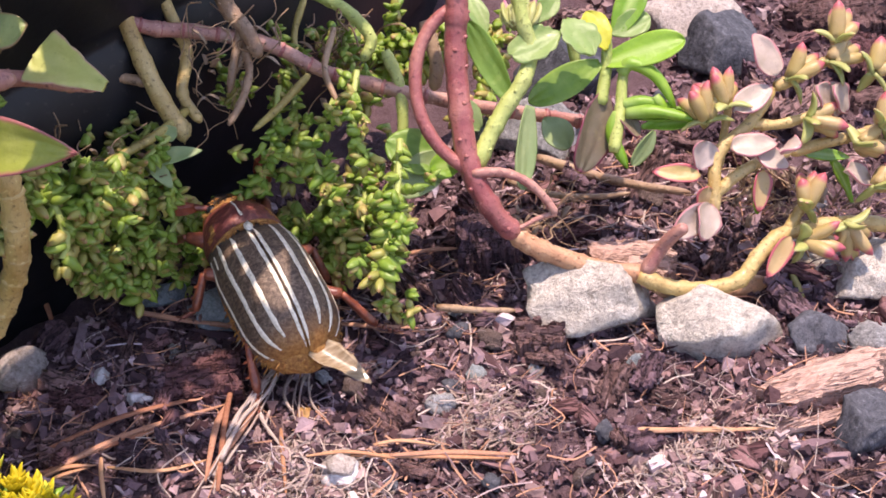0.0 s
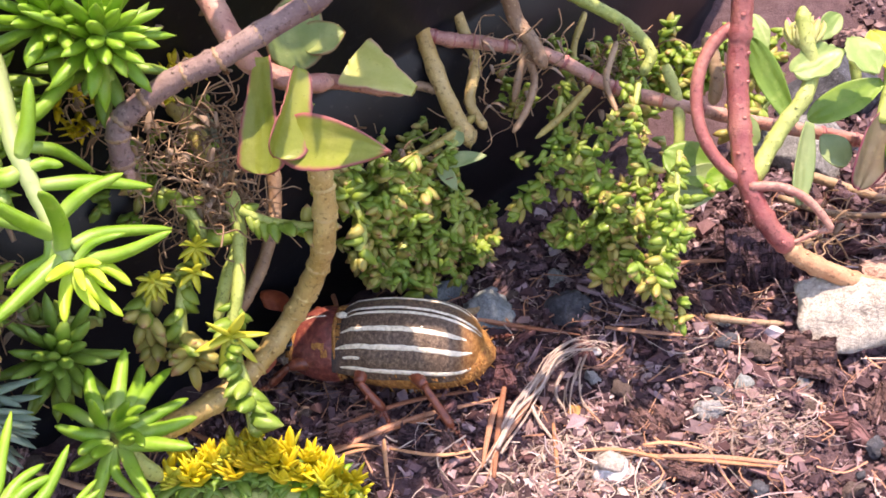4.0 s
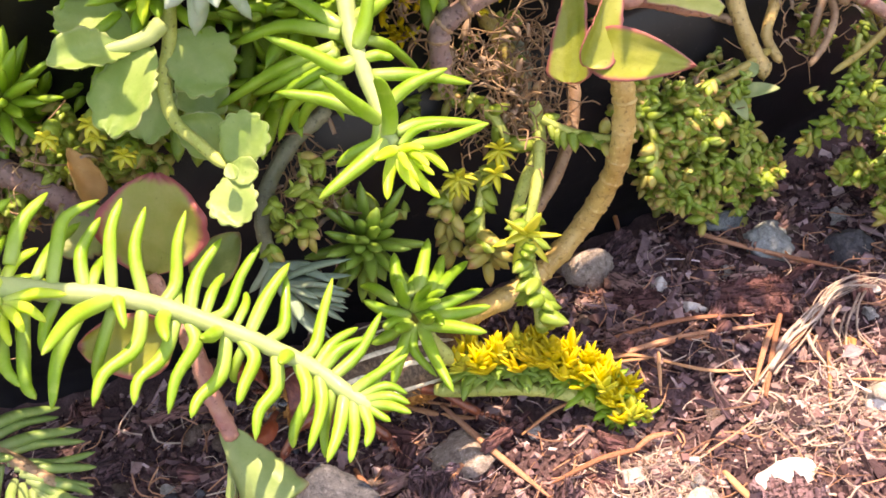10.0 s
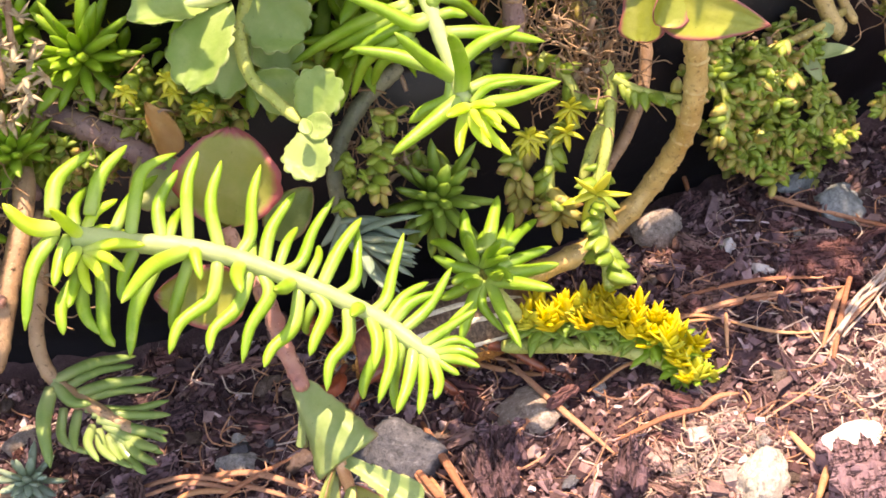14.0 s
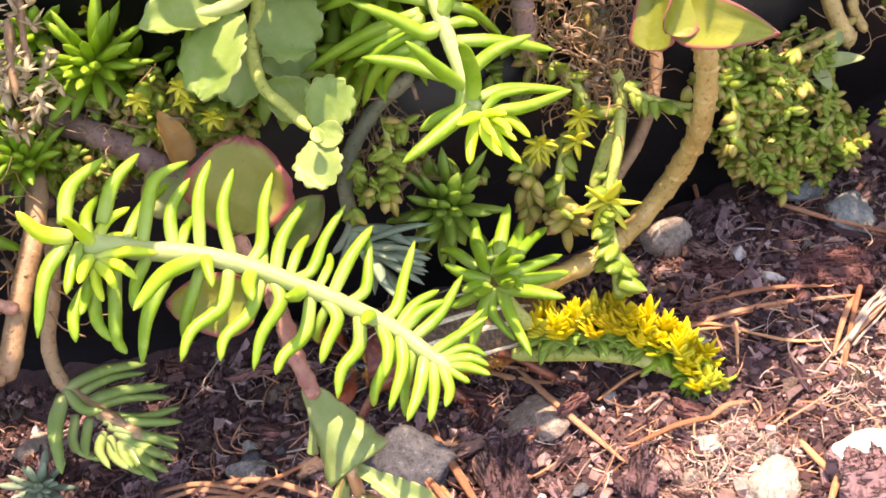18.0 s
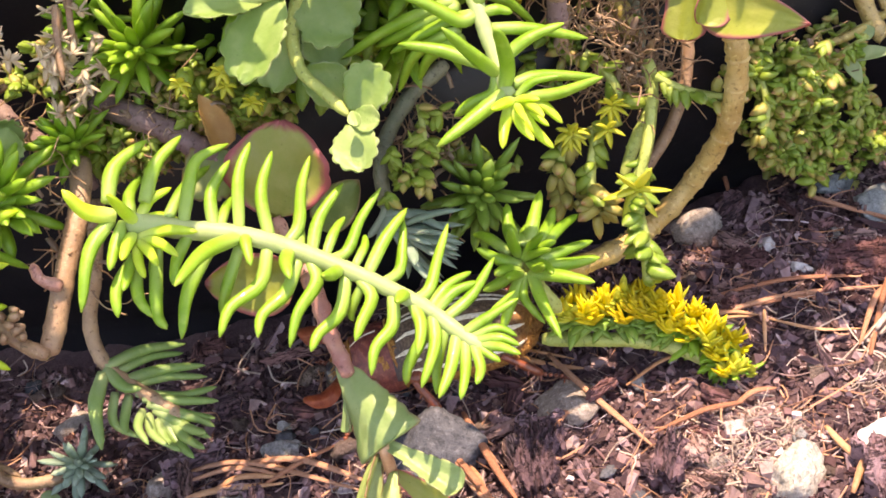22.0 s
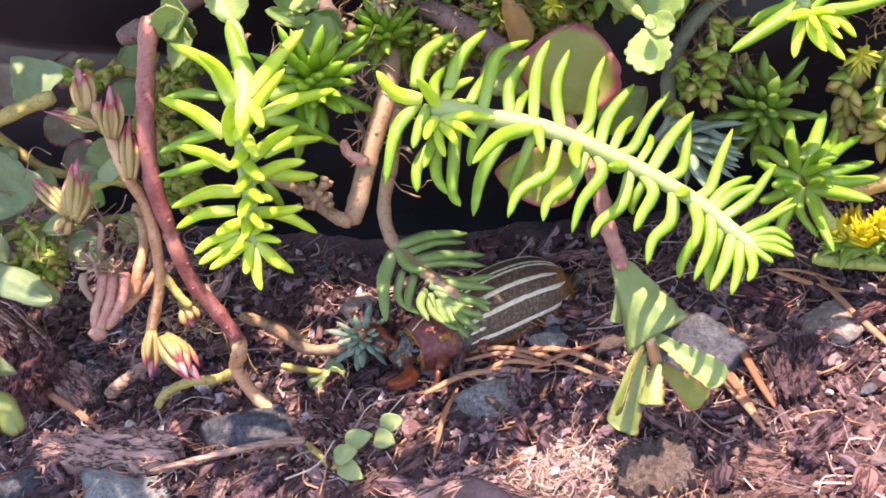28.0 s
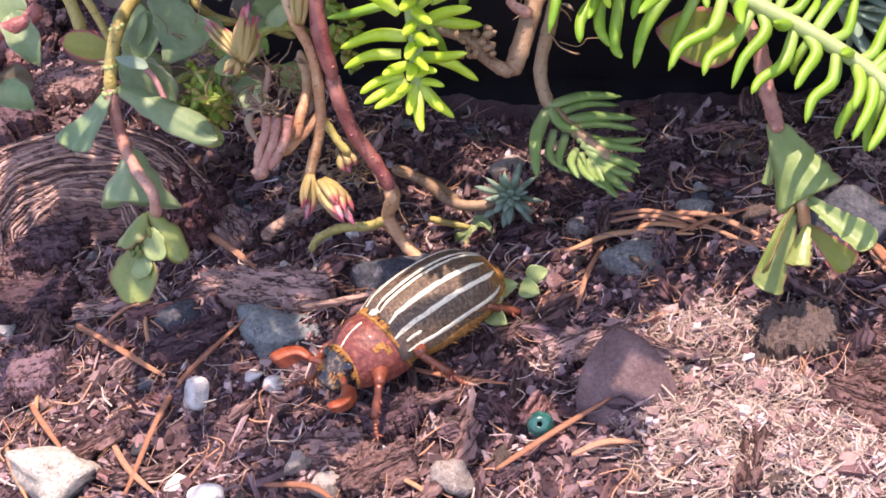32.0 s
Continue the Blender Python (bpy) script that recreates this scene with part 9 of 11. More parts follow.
mat_strand(2.0, 4,(-35.7, 9.9, 37.3), (-36.8, 10.9, 39.1), (-37.9, 12.4, 41.6))

# ---- unseen shoots added above the view, arching out to shade the bed ----
def overhang(x, y, z, n, seed):
    t = thing("unseen_shade_shoot", (x, y, z), "unseen stonecrop shoot added above to shade the bed", "succulent", "overhanging shoots")
    rng = random.Random(seed)
    root = (x + rng.uniform(-8, 8), max(y + 40, 28), 62)
    mid = (x + rng.uniform(-4, 4), y + 18, z + 4)
    stem_part(t, [root, mid, (x, y, z)], 1.3, 0.9, M_STEM_GREEN, False)
    line = spline([root, mid, (x, y, z)], 8)
    for i in range(n):
        c = line[rng.randrange(4, len(line))]
        d = unit((rng.uniform(-1, 1), rng.uniform(-1, 0.6), rng.uniform(-0.15, 0.5)))
        o = tuple(float(q) for q in c)
        part("leaf", fleshy(Mesh(), c, c + d * rng.uniform(8, 13), 2.3, (0, 0, 1), 0.7, 6, 5), M_GREEN, t, origin=o)


# each spot is chosen for where its shadow falls
for i, (x, y, z) in enumerate(((26, 4, 80), (36, 8, 82), (-88, -46, 92), (50, 8, 82), (-92, -34, 84), (-86, -24, 86), (-104, -14, 82), (-84, -4, 80), (-38, -2, 80), (-20, 4, 80),
                               (14, 18, 78), (44, 20, 78), (56, 26, 80), (22, 30, 76), (40, 34, 76), (-6, 14, 80), (-120, -24, 84), (66, 34, 78), (-52, -34, 90), (-42, -38, 90), (-36, -42, 92), (-48, -42, 90), (-128, 2, 84), (-116, 10, 84), (-138, 16, 84), (-108, 2, 84), (-136, -10, 84), (-108, -32, 90), (-150, 34, 84), (-166, 40, 84), (-180, 36, 84), (-158, 20, 84), (50, 32, 78), (60, 38, 78), (38, 28, 80), (-116, -30, 86), (-122, -40, 88), (-128, -24, 86), (32, 0, 84), (-72, -54, 92), (-86, -12, 94), (-80, -6, 94), (-90, 2, 94), (-78, 4, 92), (-80, -40, 94), (-98, -40, 92))):
    overhang(x, y, z, 16, 300 + i)

# ---- stones, bark, needles on the ground ----
def gz(x, y):
    return ground_height(x, y)


def stone_at(p, size, mat, label, seed, turn=0, sink=0.35, **kw):
    return stone("stone", (p[0], p[1], gz(p[0], p[1]) + size[2] * (1 - 2 * sink)), size, mat, label, seed, turn, **kw)


stone_at((75.5, 0.6, 2.0), (9.4, 5.0, 5.2), M_STONE_PALE, "angular pale tan stone half buried in soil", 3, -26, box=0.55, sink=0.25)
stone_at((85.6, -9.0, 2.0), (9.0, 6.2, 6.0), M_STONE_PALE, "rounded light grey stone with dark specks", 4, -25, sink=0.28, facets=0.2)
stone_at((95.8, -15.0, 1.0), (5, 4, 3.5), M_STONE_DARK, "dark grey stone beside the pale ones", 5, 0)
stone_at((100.3, -18.4, 1.0), (4.5, 4, 3), M_STONE, "small grey stone lying on the soil", 6, 0)
stone_at((121.2, 44.8, 1.0), (9, 8, 7), M_STONE_DARK, "dark blue-grey stone behind the shoots", 7, 20)
stone_at((121.6, 56.9, 1.0), (9, 8, 6), M_STONE_WARM, "tan stone behind the shoots", 8, 40)
stone_at((96.6, 50.8, 1.0), (9, 7, 6), M_STONE_DARK, "dark stone behind the leaves", 9, 0)
stone_at((85.3, 37.6, 1.0), (9, 7, 5), M_STONE, "grey stone in the shade of leaves", 10, 0)
stone_at((91.8, -29.1, 1.0), (6.5, 5, 4), M_STONE_DARK, "blue-grey stone at the lit edge", 11, 30)
stone_at((104.8, -0.7, 1.0), (6, 5, 4), M_STONE_PALE, "sunlit pale stone under the buds", 12, 0)
stone_at((106.9, -9.2, 1.0), (6, 5, 4), M_STONE_PALE, "sunlit pale stone lying on the soil", 13, 50)
stone_at((75.1, -9.1, 0.5), (2.6, 2.2, 1.8), M_STONE_BLUE, "small blue-grey stone lying on the soil", 14, 0)
stone_at((10.3, 22.4, 2.0), (4.0, 3.6, 3.2), M_STONE_WARM, "small rough grey-tan stone by the stem", 15, 20)
stone_at((33.1, 22.8, 1.0), (4.5, 3.5, 3.2), M_STONE_BLUE, "blue-grey stone under the stonecrop", 16, 0)
stone_at((43.6, 21.4, 1.0), (4.0, 3.2, 3.0), M_STONE_DARK, "dark stone under the stonecrop", 17, 0)
stone_at((24.6, -18.4, 0.5), (4.6, 3.0, 2.2), M_PEBBLE, "sunlit white pebble lying on the soil", 18, 15)
stone_at((14.7, -23.2, 0.5), (3.8, 3.4, 3.8), M_STONE_PALE, "angular pale blue-grey pebble", 19, 45, box=0.6, facets=0.5)
stone_at((-9.1, -6.2, 1.0), (5.0, 4.5, 3.4), M_STONE_WARM, "brown-grey stone half buried", 20, 0)
stone_at((-26.2, -11.3, 1.0), (6.8, 5.2, 4.6), M_STONE_DARK, "dark grey granite stone below the fan leaf", 21, 5)
stone_at((-50.7, -19.3, 0.0), (6.0, 3.6, 2.0), M_STONE, "flat grey stone in the soil", 22, 5)
stone_at((-43.6, -8.9, 0.0), (4, 3, 2), M_STONE, "grey stone in shade", 23, 0)
stone_at((-60.2, -9.5, 1.0), (3.0, 2.6, 2.8), M_STONE_WARM, "small pale rough stone", 24, 30)
stone_at((-96.6, -36.3, 1.0), (8.6, 4.8, 2.6), M_STONE_BLUE, "flat angular blue-grey stone on the mulch", 25, -28, box=0.65)
stone_at((-82.7, -23.8, 1.0), (6.4, 5.0, 4.2), M_STONE_DARK, "black rough stone under the red stem", 26, -15)
stone_at((-111.0, -35.4, 0.0), (4.0, 3.0, 2.2), M_STONE_DARK, "dark grey stone among bark", 27, 0)
stone_at((-113.0, -64.2, 0.0), (8.5, 5.5, 4.5), M_STONE_PALE, "pale crusty stone in the sun", 28, 10)
for n, (p, r, mat) in enumerate((
    ((-100.2, -49.4, 1.0), 2.5, M_PEBBLE), ((-91.8, -44.8, 1.0), 1.7, M_PEBBLE), ((-95.4, -44.1, 1.0), 1.5, M_PEBBLE), ((-95.4, -24.1, 1.0), 1.4, M_PEBBLE), ((-96.4, -62.9, 1.0), 1.7, M_PEBBLE),
    ((-90.9, -64.9, 1.0), 2.6, M_PEBBLE), ((-62.0, -57.1, 0.5), 3.2, M_STONE_WARM), ((-76.8, -60.7, 0.5), 2.2, M_STONE_WARM), ((-73.4, -54.3, 0.5), 1.8, M_PEBBLE), ((-81.9, -58.0, 0.5), 2.0, M_STONE_WARM),
    ((-99.8, -24.1, 1.0), 1.2, M_PEBBLE), ((-97.3, -16.9, 0.5), 1.5, M_PEBBLE), ((-93.3, -14.7, 0.5), 1.4, M_PEBBLE), ((-75.3, 3.7, 1.0), 2.4, M_STONE_WARM), ((-77.6, -4.1, 1.0), 1.3, M_STONE_WARM),
    ((-74.0, -4.5, 1.0), 1.2, M_STONE_WARM), ((-78.1, -4.0, 1.0), 1.2, M_STONE_WARM), ((-75.4, 3.3, 1.0), 3.0, M_STONE_WARM), ((-73.6, -4.9, 1.0), 1.6, M_STONE_WARM), ((-57.4, -7.8, 1.0), 2.2, M_STONE_WARM),
    ((18.2, 17.7, 0.8), 1.5, M_PEBBLE), ((21.7, 11.2, 0.8), 1.3, M_PEBBLE), ((39.1, -9.7, 0.8), 1.7, M_PEBBLE), ((58.2, -0.8, 0.8), 1.6, M_STONE_BLUE), ((59.5, 6.3, 0.8), 2.0, M_STONE_DARK),
    ((53.0, -3.2, 0.8), 1.9, M_STONE), ((62.9, 10.7, 0.8), 1.4, M_PEBBLE), ((44.1, 11.7, 0.8), 1.0, M_PEBBLE), ((38.9, -8.5, 0.8), 2.4, M_STONE_WARM), ((32.1, -5.4, 0.8), 1.2, M_PEBBLE),
    ((6.7, -19.2, 0.8), 1.6, M_STONE_WARM), ((23.3, -21.4, 0.8), 1.4, M_PEBBLE), ((38.5, -9.6, 0.8), 2.2, M_PEBBLE), ((38.8, -13.1, 0.8), 1.4, M_PEBBLE), ((69.4, -23.1, 0.8), 1.3, M_PEBBLE),
    ((38.1, 1.5, 0.8), 1.2, M_ORANGE), ((-20.1, -52.8, 0.8), 3.0, M_BARK), ((21.2, 11.6, 0.8), 1.2, M_PEBBLE), ((28.6, 28.0, 0.8), 2.6, M_STONE_BLUE), ((32.8, 24.6, 0.8), 2.0, M_STONE_BLUE),
)):
    rng = random.Random(200 + n)
    size = (r * rng.uniform(0.9, 1.3), r * rng.uniform(0.8, 1.05), r * rng.uniform(0.7, 0.95))
    tagged(stone("pebble", (p[0], p[1], gz(p[0], p[1]) + size[2] * 0.55), size, mat, "", 40 + n, rng.uniform(0, 180), sub=3, facets=0.3), "small rough pebble lying on the soil" if mat is not M_PEBBLE else "small whitish pebble lying on the soil", "pebble", "pebbles")

bp = (-54.0, -49.3, 2.0)
n = Nodes("green_glaze")
n.colour(n.ramp(n.noise(700, 4), [(0.35, (0.008, 0.05, 0.045)), (0.6, (0.02, 0.12, 0.1)), (0.75, (0.15, 0.25, 0.22))])).set(rough=0.2, coat=0.6)
bm_bead = Mesh()
rings = [(0.0, 1.62), (0.5, 1.54), (1.0, 1.26), (1.35, 0.9), (1.5, 0.45), (1.35, 0.3)]
prof = [(-h, r) for h, r in reversed(rings)] + rings[1:]
vs = [(r * math.cos(a * math.pi / 8), r * math.sin(a * math.pi / 8), h) for h, r in prof for a in range(16)]
bm_bead.add(vs, [(i * 16 + k, i * 16 + (k + 1) % 16, (i + 1) * 16 + (k + 1) % 16, (i + 1) * 16 + k) for i in range(len(prof) - 1) for k in range(16)])
bead = part("bead", bm_bead, n.mat)
bead.matrix_world = pose(bp[0] * MM, bp[1] * MM, (gz(bp[0], bp[1]) + 1.5) * MM, 35, 20, 0)
tagged(bead, "small glossy dark green round bead on soil", "bead")


def chip_data(name, seed, ln, wd, th, mat, rag=0.42, res=(20, 11), torn=1.0):
    """A torn flake of bark: layered, bent, with ragged ends."""
    rng = random.Random(seed)
    nu, nv = res
    off = Vector((seed * 2.3, seed * 0.7, 0))
    bend, tw = rng.uniform(-0.1, 0.1), rng.uniform(-0.2, 0.2)
    ends = [tuple(rag * (0.45 + 0.7 * noise.noise(Vector((j * 0.45, seed * 1.7 + s * 9, 2))) + rng.uniform(-0.16, 0.16)) for s in (0, 1)) for j in range(nv + 1)]
    top, bot = [], []
    for i in range(nu + 1):
        u = i / nu * 2 - 1
        for j in range(nv + 1):
            v = j / nv * 2 - 1
            e = ends[j]
            x = ln / 2 * (u * (1 - (e[1] if u > 0 else e[0]) * abs(u)))
            y = wd / 2 * v * (1 - 0.2 * u * u + 0.42 * noise.noise(Vector((u * 3, v, seed))) + 0.22 * noise.noise(Vector((u * 9, v * 2, seed))))
            z = bend * ln * u * u + tw * y * u + torn * (0.5 * min(th, 1.6) * noise.noise(Vector((x * 0.5, y * 2.6, 0)) + off) + 0.42 * min(th, 1.6) * noise.noise(Vector((x * 0.9, y * 4.2, 3)) + off)) + torn * 0.2 * min(th, 1.3) * math.floor(2.5 * noise.noise(Vector((x * 0.3, y * 1.2, 7)) + off))
            e2 = 1 - 0.5 * v * v
            top.append((x, y, z + th / 2 * e2))
            bot.append((x, y, z - th / 2 * e2))
    k = nv + 1
    m = len(top)
    f = []
    for i in range(nu):
        for j in range(nv):
            q = (i * k + j, (i + 1) * k + j, (i + 1) * k + j + 1, i * k + j + 1)
            f += [q, tuple(m + a for a in reversed(q))]
    ring = [j for j in range(k)] + [i * k + nv for i in range(1, nu + 1)] + [nu * k + j for j in range(nv - 1, -1, -1)] + [i * k for i in range(nu - 1, 0, -1)]
    f += [(a, c, m + c, m + a) for a, c in zip(ring, ring[1:] + ring[:1])]
    return Mesh().add(top + bot, f).data(name, [mat], False)


def lay(ob, x, y, turn, tip=0, roll=0, up=0.5):
    ob.matrix_world = pose(x * MM, y * MM, (gz(x, y) + up) * MM, roll, tip, turn)
    return ob


def big_chip(a, b, wd, th, mat, label, seed, name="bark_chip", up=1.0, roll=0, tip=0):
    """A chip from one end to the other."""
    ln = math.hypot(b[0] - a[0], b[1] - a[1])
    ob = new(name, chip_data(name, seed, ln, wd, th, mat, 0.34, (34, 17), 0.35 if mat is M_WOOD else 1.0))
    lay(ob, (a[0] + b[0]) / 2, (a[1] + b[1]) / 2, math.degrees(math.atan2(b[1] - a[1], b[0] - a[0])), tip, roll, up)
    return tagged(ob, label, "bark" if "bark" in label else "wood")


big_chip((83.9, -20.8, 1.0), (102.4, -23.1, 1.0), 5.2, 4.4, M_WOOD, "split piece of pale dry wood in the sun", 1, "wood_chip", 1.8)
big_chip((81.6, -26.3, 1.0), (98.1, -26.5, 1.0), 1.6, 1.4, M_WOOD, "thin splinter of pale dry wood", 2, "wood_splinter", 1.2)
big_chip((77.9, 10.1, 2.0), (87.8, 2.9, 2.0), 6, 4.5, M_WOOD, "curled pale bark roll under the red stem", 3, "wood_chip", 2.4)
big_chip((64.8, 20.4, 1.0), (73.1, 17.8, 1.0), 9, 5.0, M_BARK_DARK, "dark broken bark lump", 4, up=2.0)
big_chip((23.3, 13.5, 1.0), (30.9, 10.6, 1.0), 5, 2.4, M_BARK_DARK, "dark brown bark flake", 5)
big_chip((9.3, 7.7, 1.0), (15.8, 6.9, 1.0), 5, 2.4, M_BARK, "brown bark flake lying on the soil", 6)
big_chip((11.7, 16.0, 1.0), (16.2, 14.5, 1.0), 3.6, 1.8, M_BARK_RED, "reddish bark flake lying on the soil", 7)
big_chip((44.4, 1.4, 1.0), (47.6, -5.6, 1.0), 5.2, 2.2, M_BARK, "split brown bark flake", 8)
big_chip((64.3, 1.5, 1.5), (70.0, -1.6, 1.5), 4.6, 3.0, M_BARK, "crumbling brown bark lump", 9, up=1.6)
big_chip((2.5, 35.3, 1.0), (10.5, 34.1, 1.0), 6, 2, M_BARK, "flat bark piece behind the stem", 10)
big_chip((24.1, 11.9, 1.0), (33.8, 9.7, 1.0), 7.0, 3.0, M_BARK_RED, "reddish bark chunk with a sunlit top", 11, up=1.4)
big_chip((12.7, 14.8, 1.0), (17.7, 14.2, 1.0), 3.6, 2, M_BARK_RED, "small red bark flake", 12)
big_chip((26.6, 15.0, 1.5), (31.7, 14.9, 1.5), 2.2, 1.2, M_BARK, "pale splinter lying on the soil", 13, "wood_splinter", 1.6)
big_chip((-13.6, -9.1, 1.0), (-13.3, -21.2, 1.0), 5.0, 3.0, M_BARK_DARK, "upright torn strip of dark bark", 14, up=1.6)
big_chip((20.6, -25.4, 1.0), (28.8, -24.6, 1.0), 10, 4.0, M_BARK_DARK, "large purple-brown bark slab", 15, up=1.5)
big_chip((-13.8, -19.1, 1.0), (-11.3, -10.7, 1.0), 4.5, 3.0, M_BARK_DARK, "dark torn bark strip", 16, up=1.6)
big_chip((-110.1, -29.4, 1.5), (-88.4, -29.8, 1.5), 6.2, 4.0, M_BARK, "weathered grooved bark piece", 17, up=1.8)
big_chip((-111.1, -44.5, 1.0), (-101.8, -37.1, 1.0), 5.2, 2.6, M_BARK_DARK, "nearly black bark wedge", 18, up=1.4)
big_chip((-85.6, -42.1, 1.0), (-74.8, -31.9, 1.0), 4.4, 2.4, M_BARK_DARK, "long dark bark strip", 19, up=1.2)
big_chip((-63.1, -37.2, 1.0), (-55.4, -28.3, 1.0), 3.6, 1.8, M_BARK, "brown bark strip lying on the soil", 20)
big_chip((-83.1, -55.0, 1.0), (-74.6, -53.6, 1.0), 5, 2.6, M_BARK, "layered bark flake lying on the soil", 21, up=1.2)
big_chip((-76.4, -51.1, 1.0), (-70.1, -46.3, 1.0), 6, 3, M_BARK_DARK, "dark bark block lying on the soil", 22, up=1.3)
big_chip((-75.1, -60.9, 1.0), (-67.5, -54.9, 1.0), 5.2, 2.4, M_BARK, "grey-brown bark flake lying on the soil", 23, up=1.2)
big_chip((-143.0, -36.4, 2.0), (-128.7, -33.6, 2.0), 8, 4, M_BARK_DARK, "stack of dark purple bark", 24, up=2)
big_chip((-147.1, -23.8, 2.0), (-134.7, -22.0, 2.0), 10, 6, M_BARK_DARK, "dark bark lump lying on the soil", 25, up=2.5)
big_chip((-130.8, -50.3, 2.0), (-122.2, -47.3, 2.0), 9, 4, M_BARK_DARK, "dark bark slab lying on the soil", 26, up=1.5)
big_chip((-117.0, -22.5, 2.0), (-119.7, -9.3, 2.0), 8, 4, M_BARK_RED, "shaded brown bark block lying on the soil", 27, up=2)
big_chip((-118.7, -12.0, 2.0), (-107.2, -20.8, 2.0), 6, 3, M_BARK, "bark block behind stems", 28, up=1.5)
big_chip((-57.0, -38.5, 1.5), (-46.8, -33.3, 1.5), 4.0, 2.4, M_BARK, "torn tan bark shred in the sun", 29, "wood_chip", 1.6)
big_chip((-23.8, -41.6, 1.0), (-15.4, -44.8, 1.0), 6, 3.4, M_BARK, "sunlit bark slab lying on the soil", 30, up=1.4)
big_chip((-20.8, -29.9, 1.0), (-12.8, -31.4, 1.0), 7, 3.6, M_BARK, "sunlit soil-crusted bark slab", 31, up=1.2)
big_chip((-21.7, -39.4, 1.0), (-9.2, -34.6, 1.0), 6, 3, M_BARK, "pale bark strip in the sun", 32, "wood_chip", 1.4)
big_chip((-32.6, -32.2, 1.0), (-23.1, -31.4, 1.0), 8, 4, M_CRUMB, "lump of dry soil", 33, "soil_lump", 1)

for i, (a, b, wd, th, mt) in enumerate((((-200.0, 39.5, 2.0), (-184.7, 46.9, 2.0), 12, 6, M_BARK_DARK), ((-173.6, 20.2, 2.0), (-158.6, 25.2, 2.0), 11, 5, M_BARK), ((-179.2, 13.1, 2.0), (-162.6, 4.3, 2.0), 9, 5, M_BARK_DARK), ((-168.8, 37.3, 2.0), (-154.8, 40.3, 2.0), 10, 5, M_BARK_DARK), ((-147.1, 12.4, 2.0), (-139.0, 18.9, 2.0), 9, 5, M_BARK_RED), ((-149.0, 30.2, 2.0), (-132.1, 25.7, 2.0), 9, 5, M_BARK_DARK), ((-187.6, 28.5, 2.0), (-204.1, 60.0, 2.0), 10, 5, M_BARK_RED), ((134.7, 47.4, 2.0), (149.5, 43.1, 2.0), 11, 5, M_BARK), ((135.4, 36.7, 2.0), (139.9, 26.6, 2.0), 10, 5, M_BARK_RED), ((118.1, 33.3, 2.0), (127.9, 33.3, 2.0), 9, 5, M_BARK_DARK))):
    big_chip(a, b, wd, th, mt, "weathered purple-brown bark block lying on the soil", 60 + i, up=2.5)

# the tapered brown cone scale near the bead
cs = thing("cone_scale", (-45.7, -46.4, 1.0), "smooth purple-brown pine cone scale standing in soil", "cone scale")
leaf_part(cs, M_CONE, (0.15, -0.6, 0.8), 11.5, dict(cup=-0.05, bend=0.03, thick=1.6, nu=18, nv=14, taper=0.98), (-42.9, -51.6, -5.0), (-46.6, -39.2, 6.5))

# the weathered cut branch end with swirling grain
def knot_wood():
    t = thing("weathered_wood", (-144.7, -11.0, 3.0), "weathered wood block with swirling grain", "wood")
    c = np.array((-138.7, -21.6, 1.0))
    across, up = np.array((0.9, 0.38, 0.0)), np.array((-0.2, 0.42, 0.62))
    rng = random.Random(3)

    def arch(r, a, k):
        wob = 0.35 * math.sin(a * 5 + r * 0.7) + 0.25 * math.sin(a * 11 + r * 0.3)
        return c + across * ((r + wob) * math.cos(a) * 1.05 + 1.5) + up * ((r + wob) * math.sin(a) * 0.95) + np.array((0, 0, k))

    m = Mesh()
    n, ring = 24, 12
    vs = [arch(23 * i / ring, math.radians(-25 + 230 * k / n), 0.0 if i < ring else -5.0) + np.array((0, 0.0, 0.9 * noise.noise(Vector((i * 0.6, k * 0.5, 2))))) for i in range(ring + 1) for k in range(n + 1)]
    w = n + 1
    m.add(vs, [(i * w + k, (i + 1) * w + k, (i + 1) * w + k + 1, i * w + k + 1) for i in range(ring) for k in range(n)])
    part("core", m, M_BARK, t)
    for i in range(26):
        r = 8 + i * 0.58
        a0, a1 = rng.uniform(-15, 25), rng.uniform(150, 200)
        pts = [arch(r, math.radians(a0 + (a1 - a0) * k / 22), 0.25 + 0.5 * noise.noise(Vector((i * 3.1, k * 0.35, 9)))) for k in range(23)]
        m = sweep(Mesh(), pts, [rng.uniform(0.2, 0.4) * (0.6 + 0.4 * math.sin(math.pi * k / 22)) for k in range(23)], 5)
        part("grain_ridge", m, M_BARK if i % 3 else M_WOOD, t)
    for i in range(8):
        a = arch(14 + i * 1.2, math.radians(rng.uniform(12, 30)), 0.8)
        b = a + np.array((rng.uniform(-1, 2), rng.uniform(-2, 0), rng.uniform(-7, -4)))
        part("torn_splinter", fleshy(Mesh(), a, b, rng.uniform(1.2, 2.2), (0.5, -0.4, 0.4), 0.4, 5, 6), M_BARK_RED, t)


knot_wood()

# ---- pine needles ----
def needle(r, mat, *pts):
    r *= 0.72
    base = [(p[0], p[1], gz(p[0], p[1]) + r + 1.3 + 0.5 * (i % 2)) for i, p in enumerate(pts)]
    line = spline(base, 8)
    n = len(line)
    m = sweep(Mesh(), line, [r * (1 - 0.55 * abs(2 * i / (n - 1) - 0.9) ** 3) for i in range(n)], 7, 0.6, (0, 0, 1))
    tagged(part("pine_needle", m, mat, origin=tuple(float(q) for q in base[0])), "dry tan pine needle on the soil" if mat is M_NEEDLE_TAN else "dry red-brown pine needle on the soil", "pine needle", "pine needles")


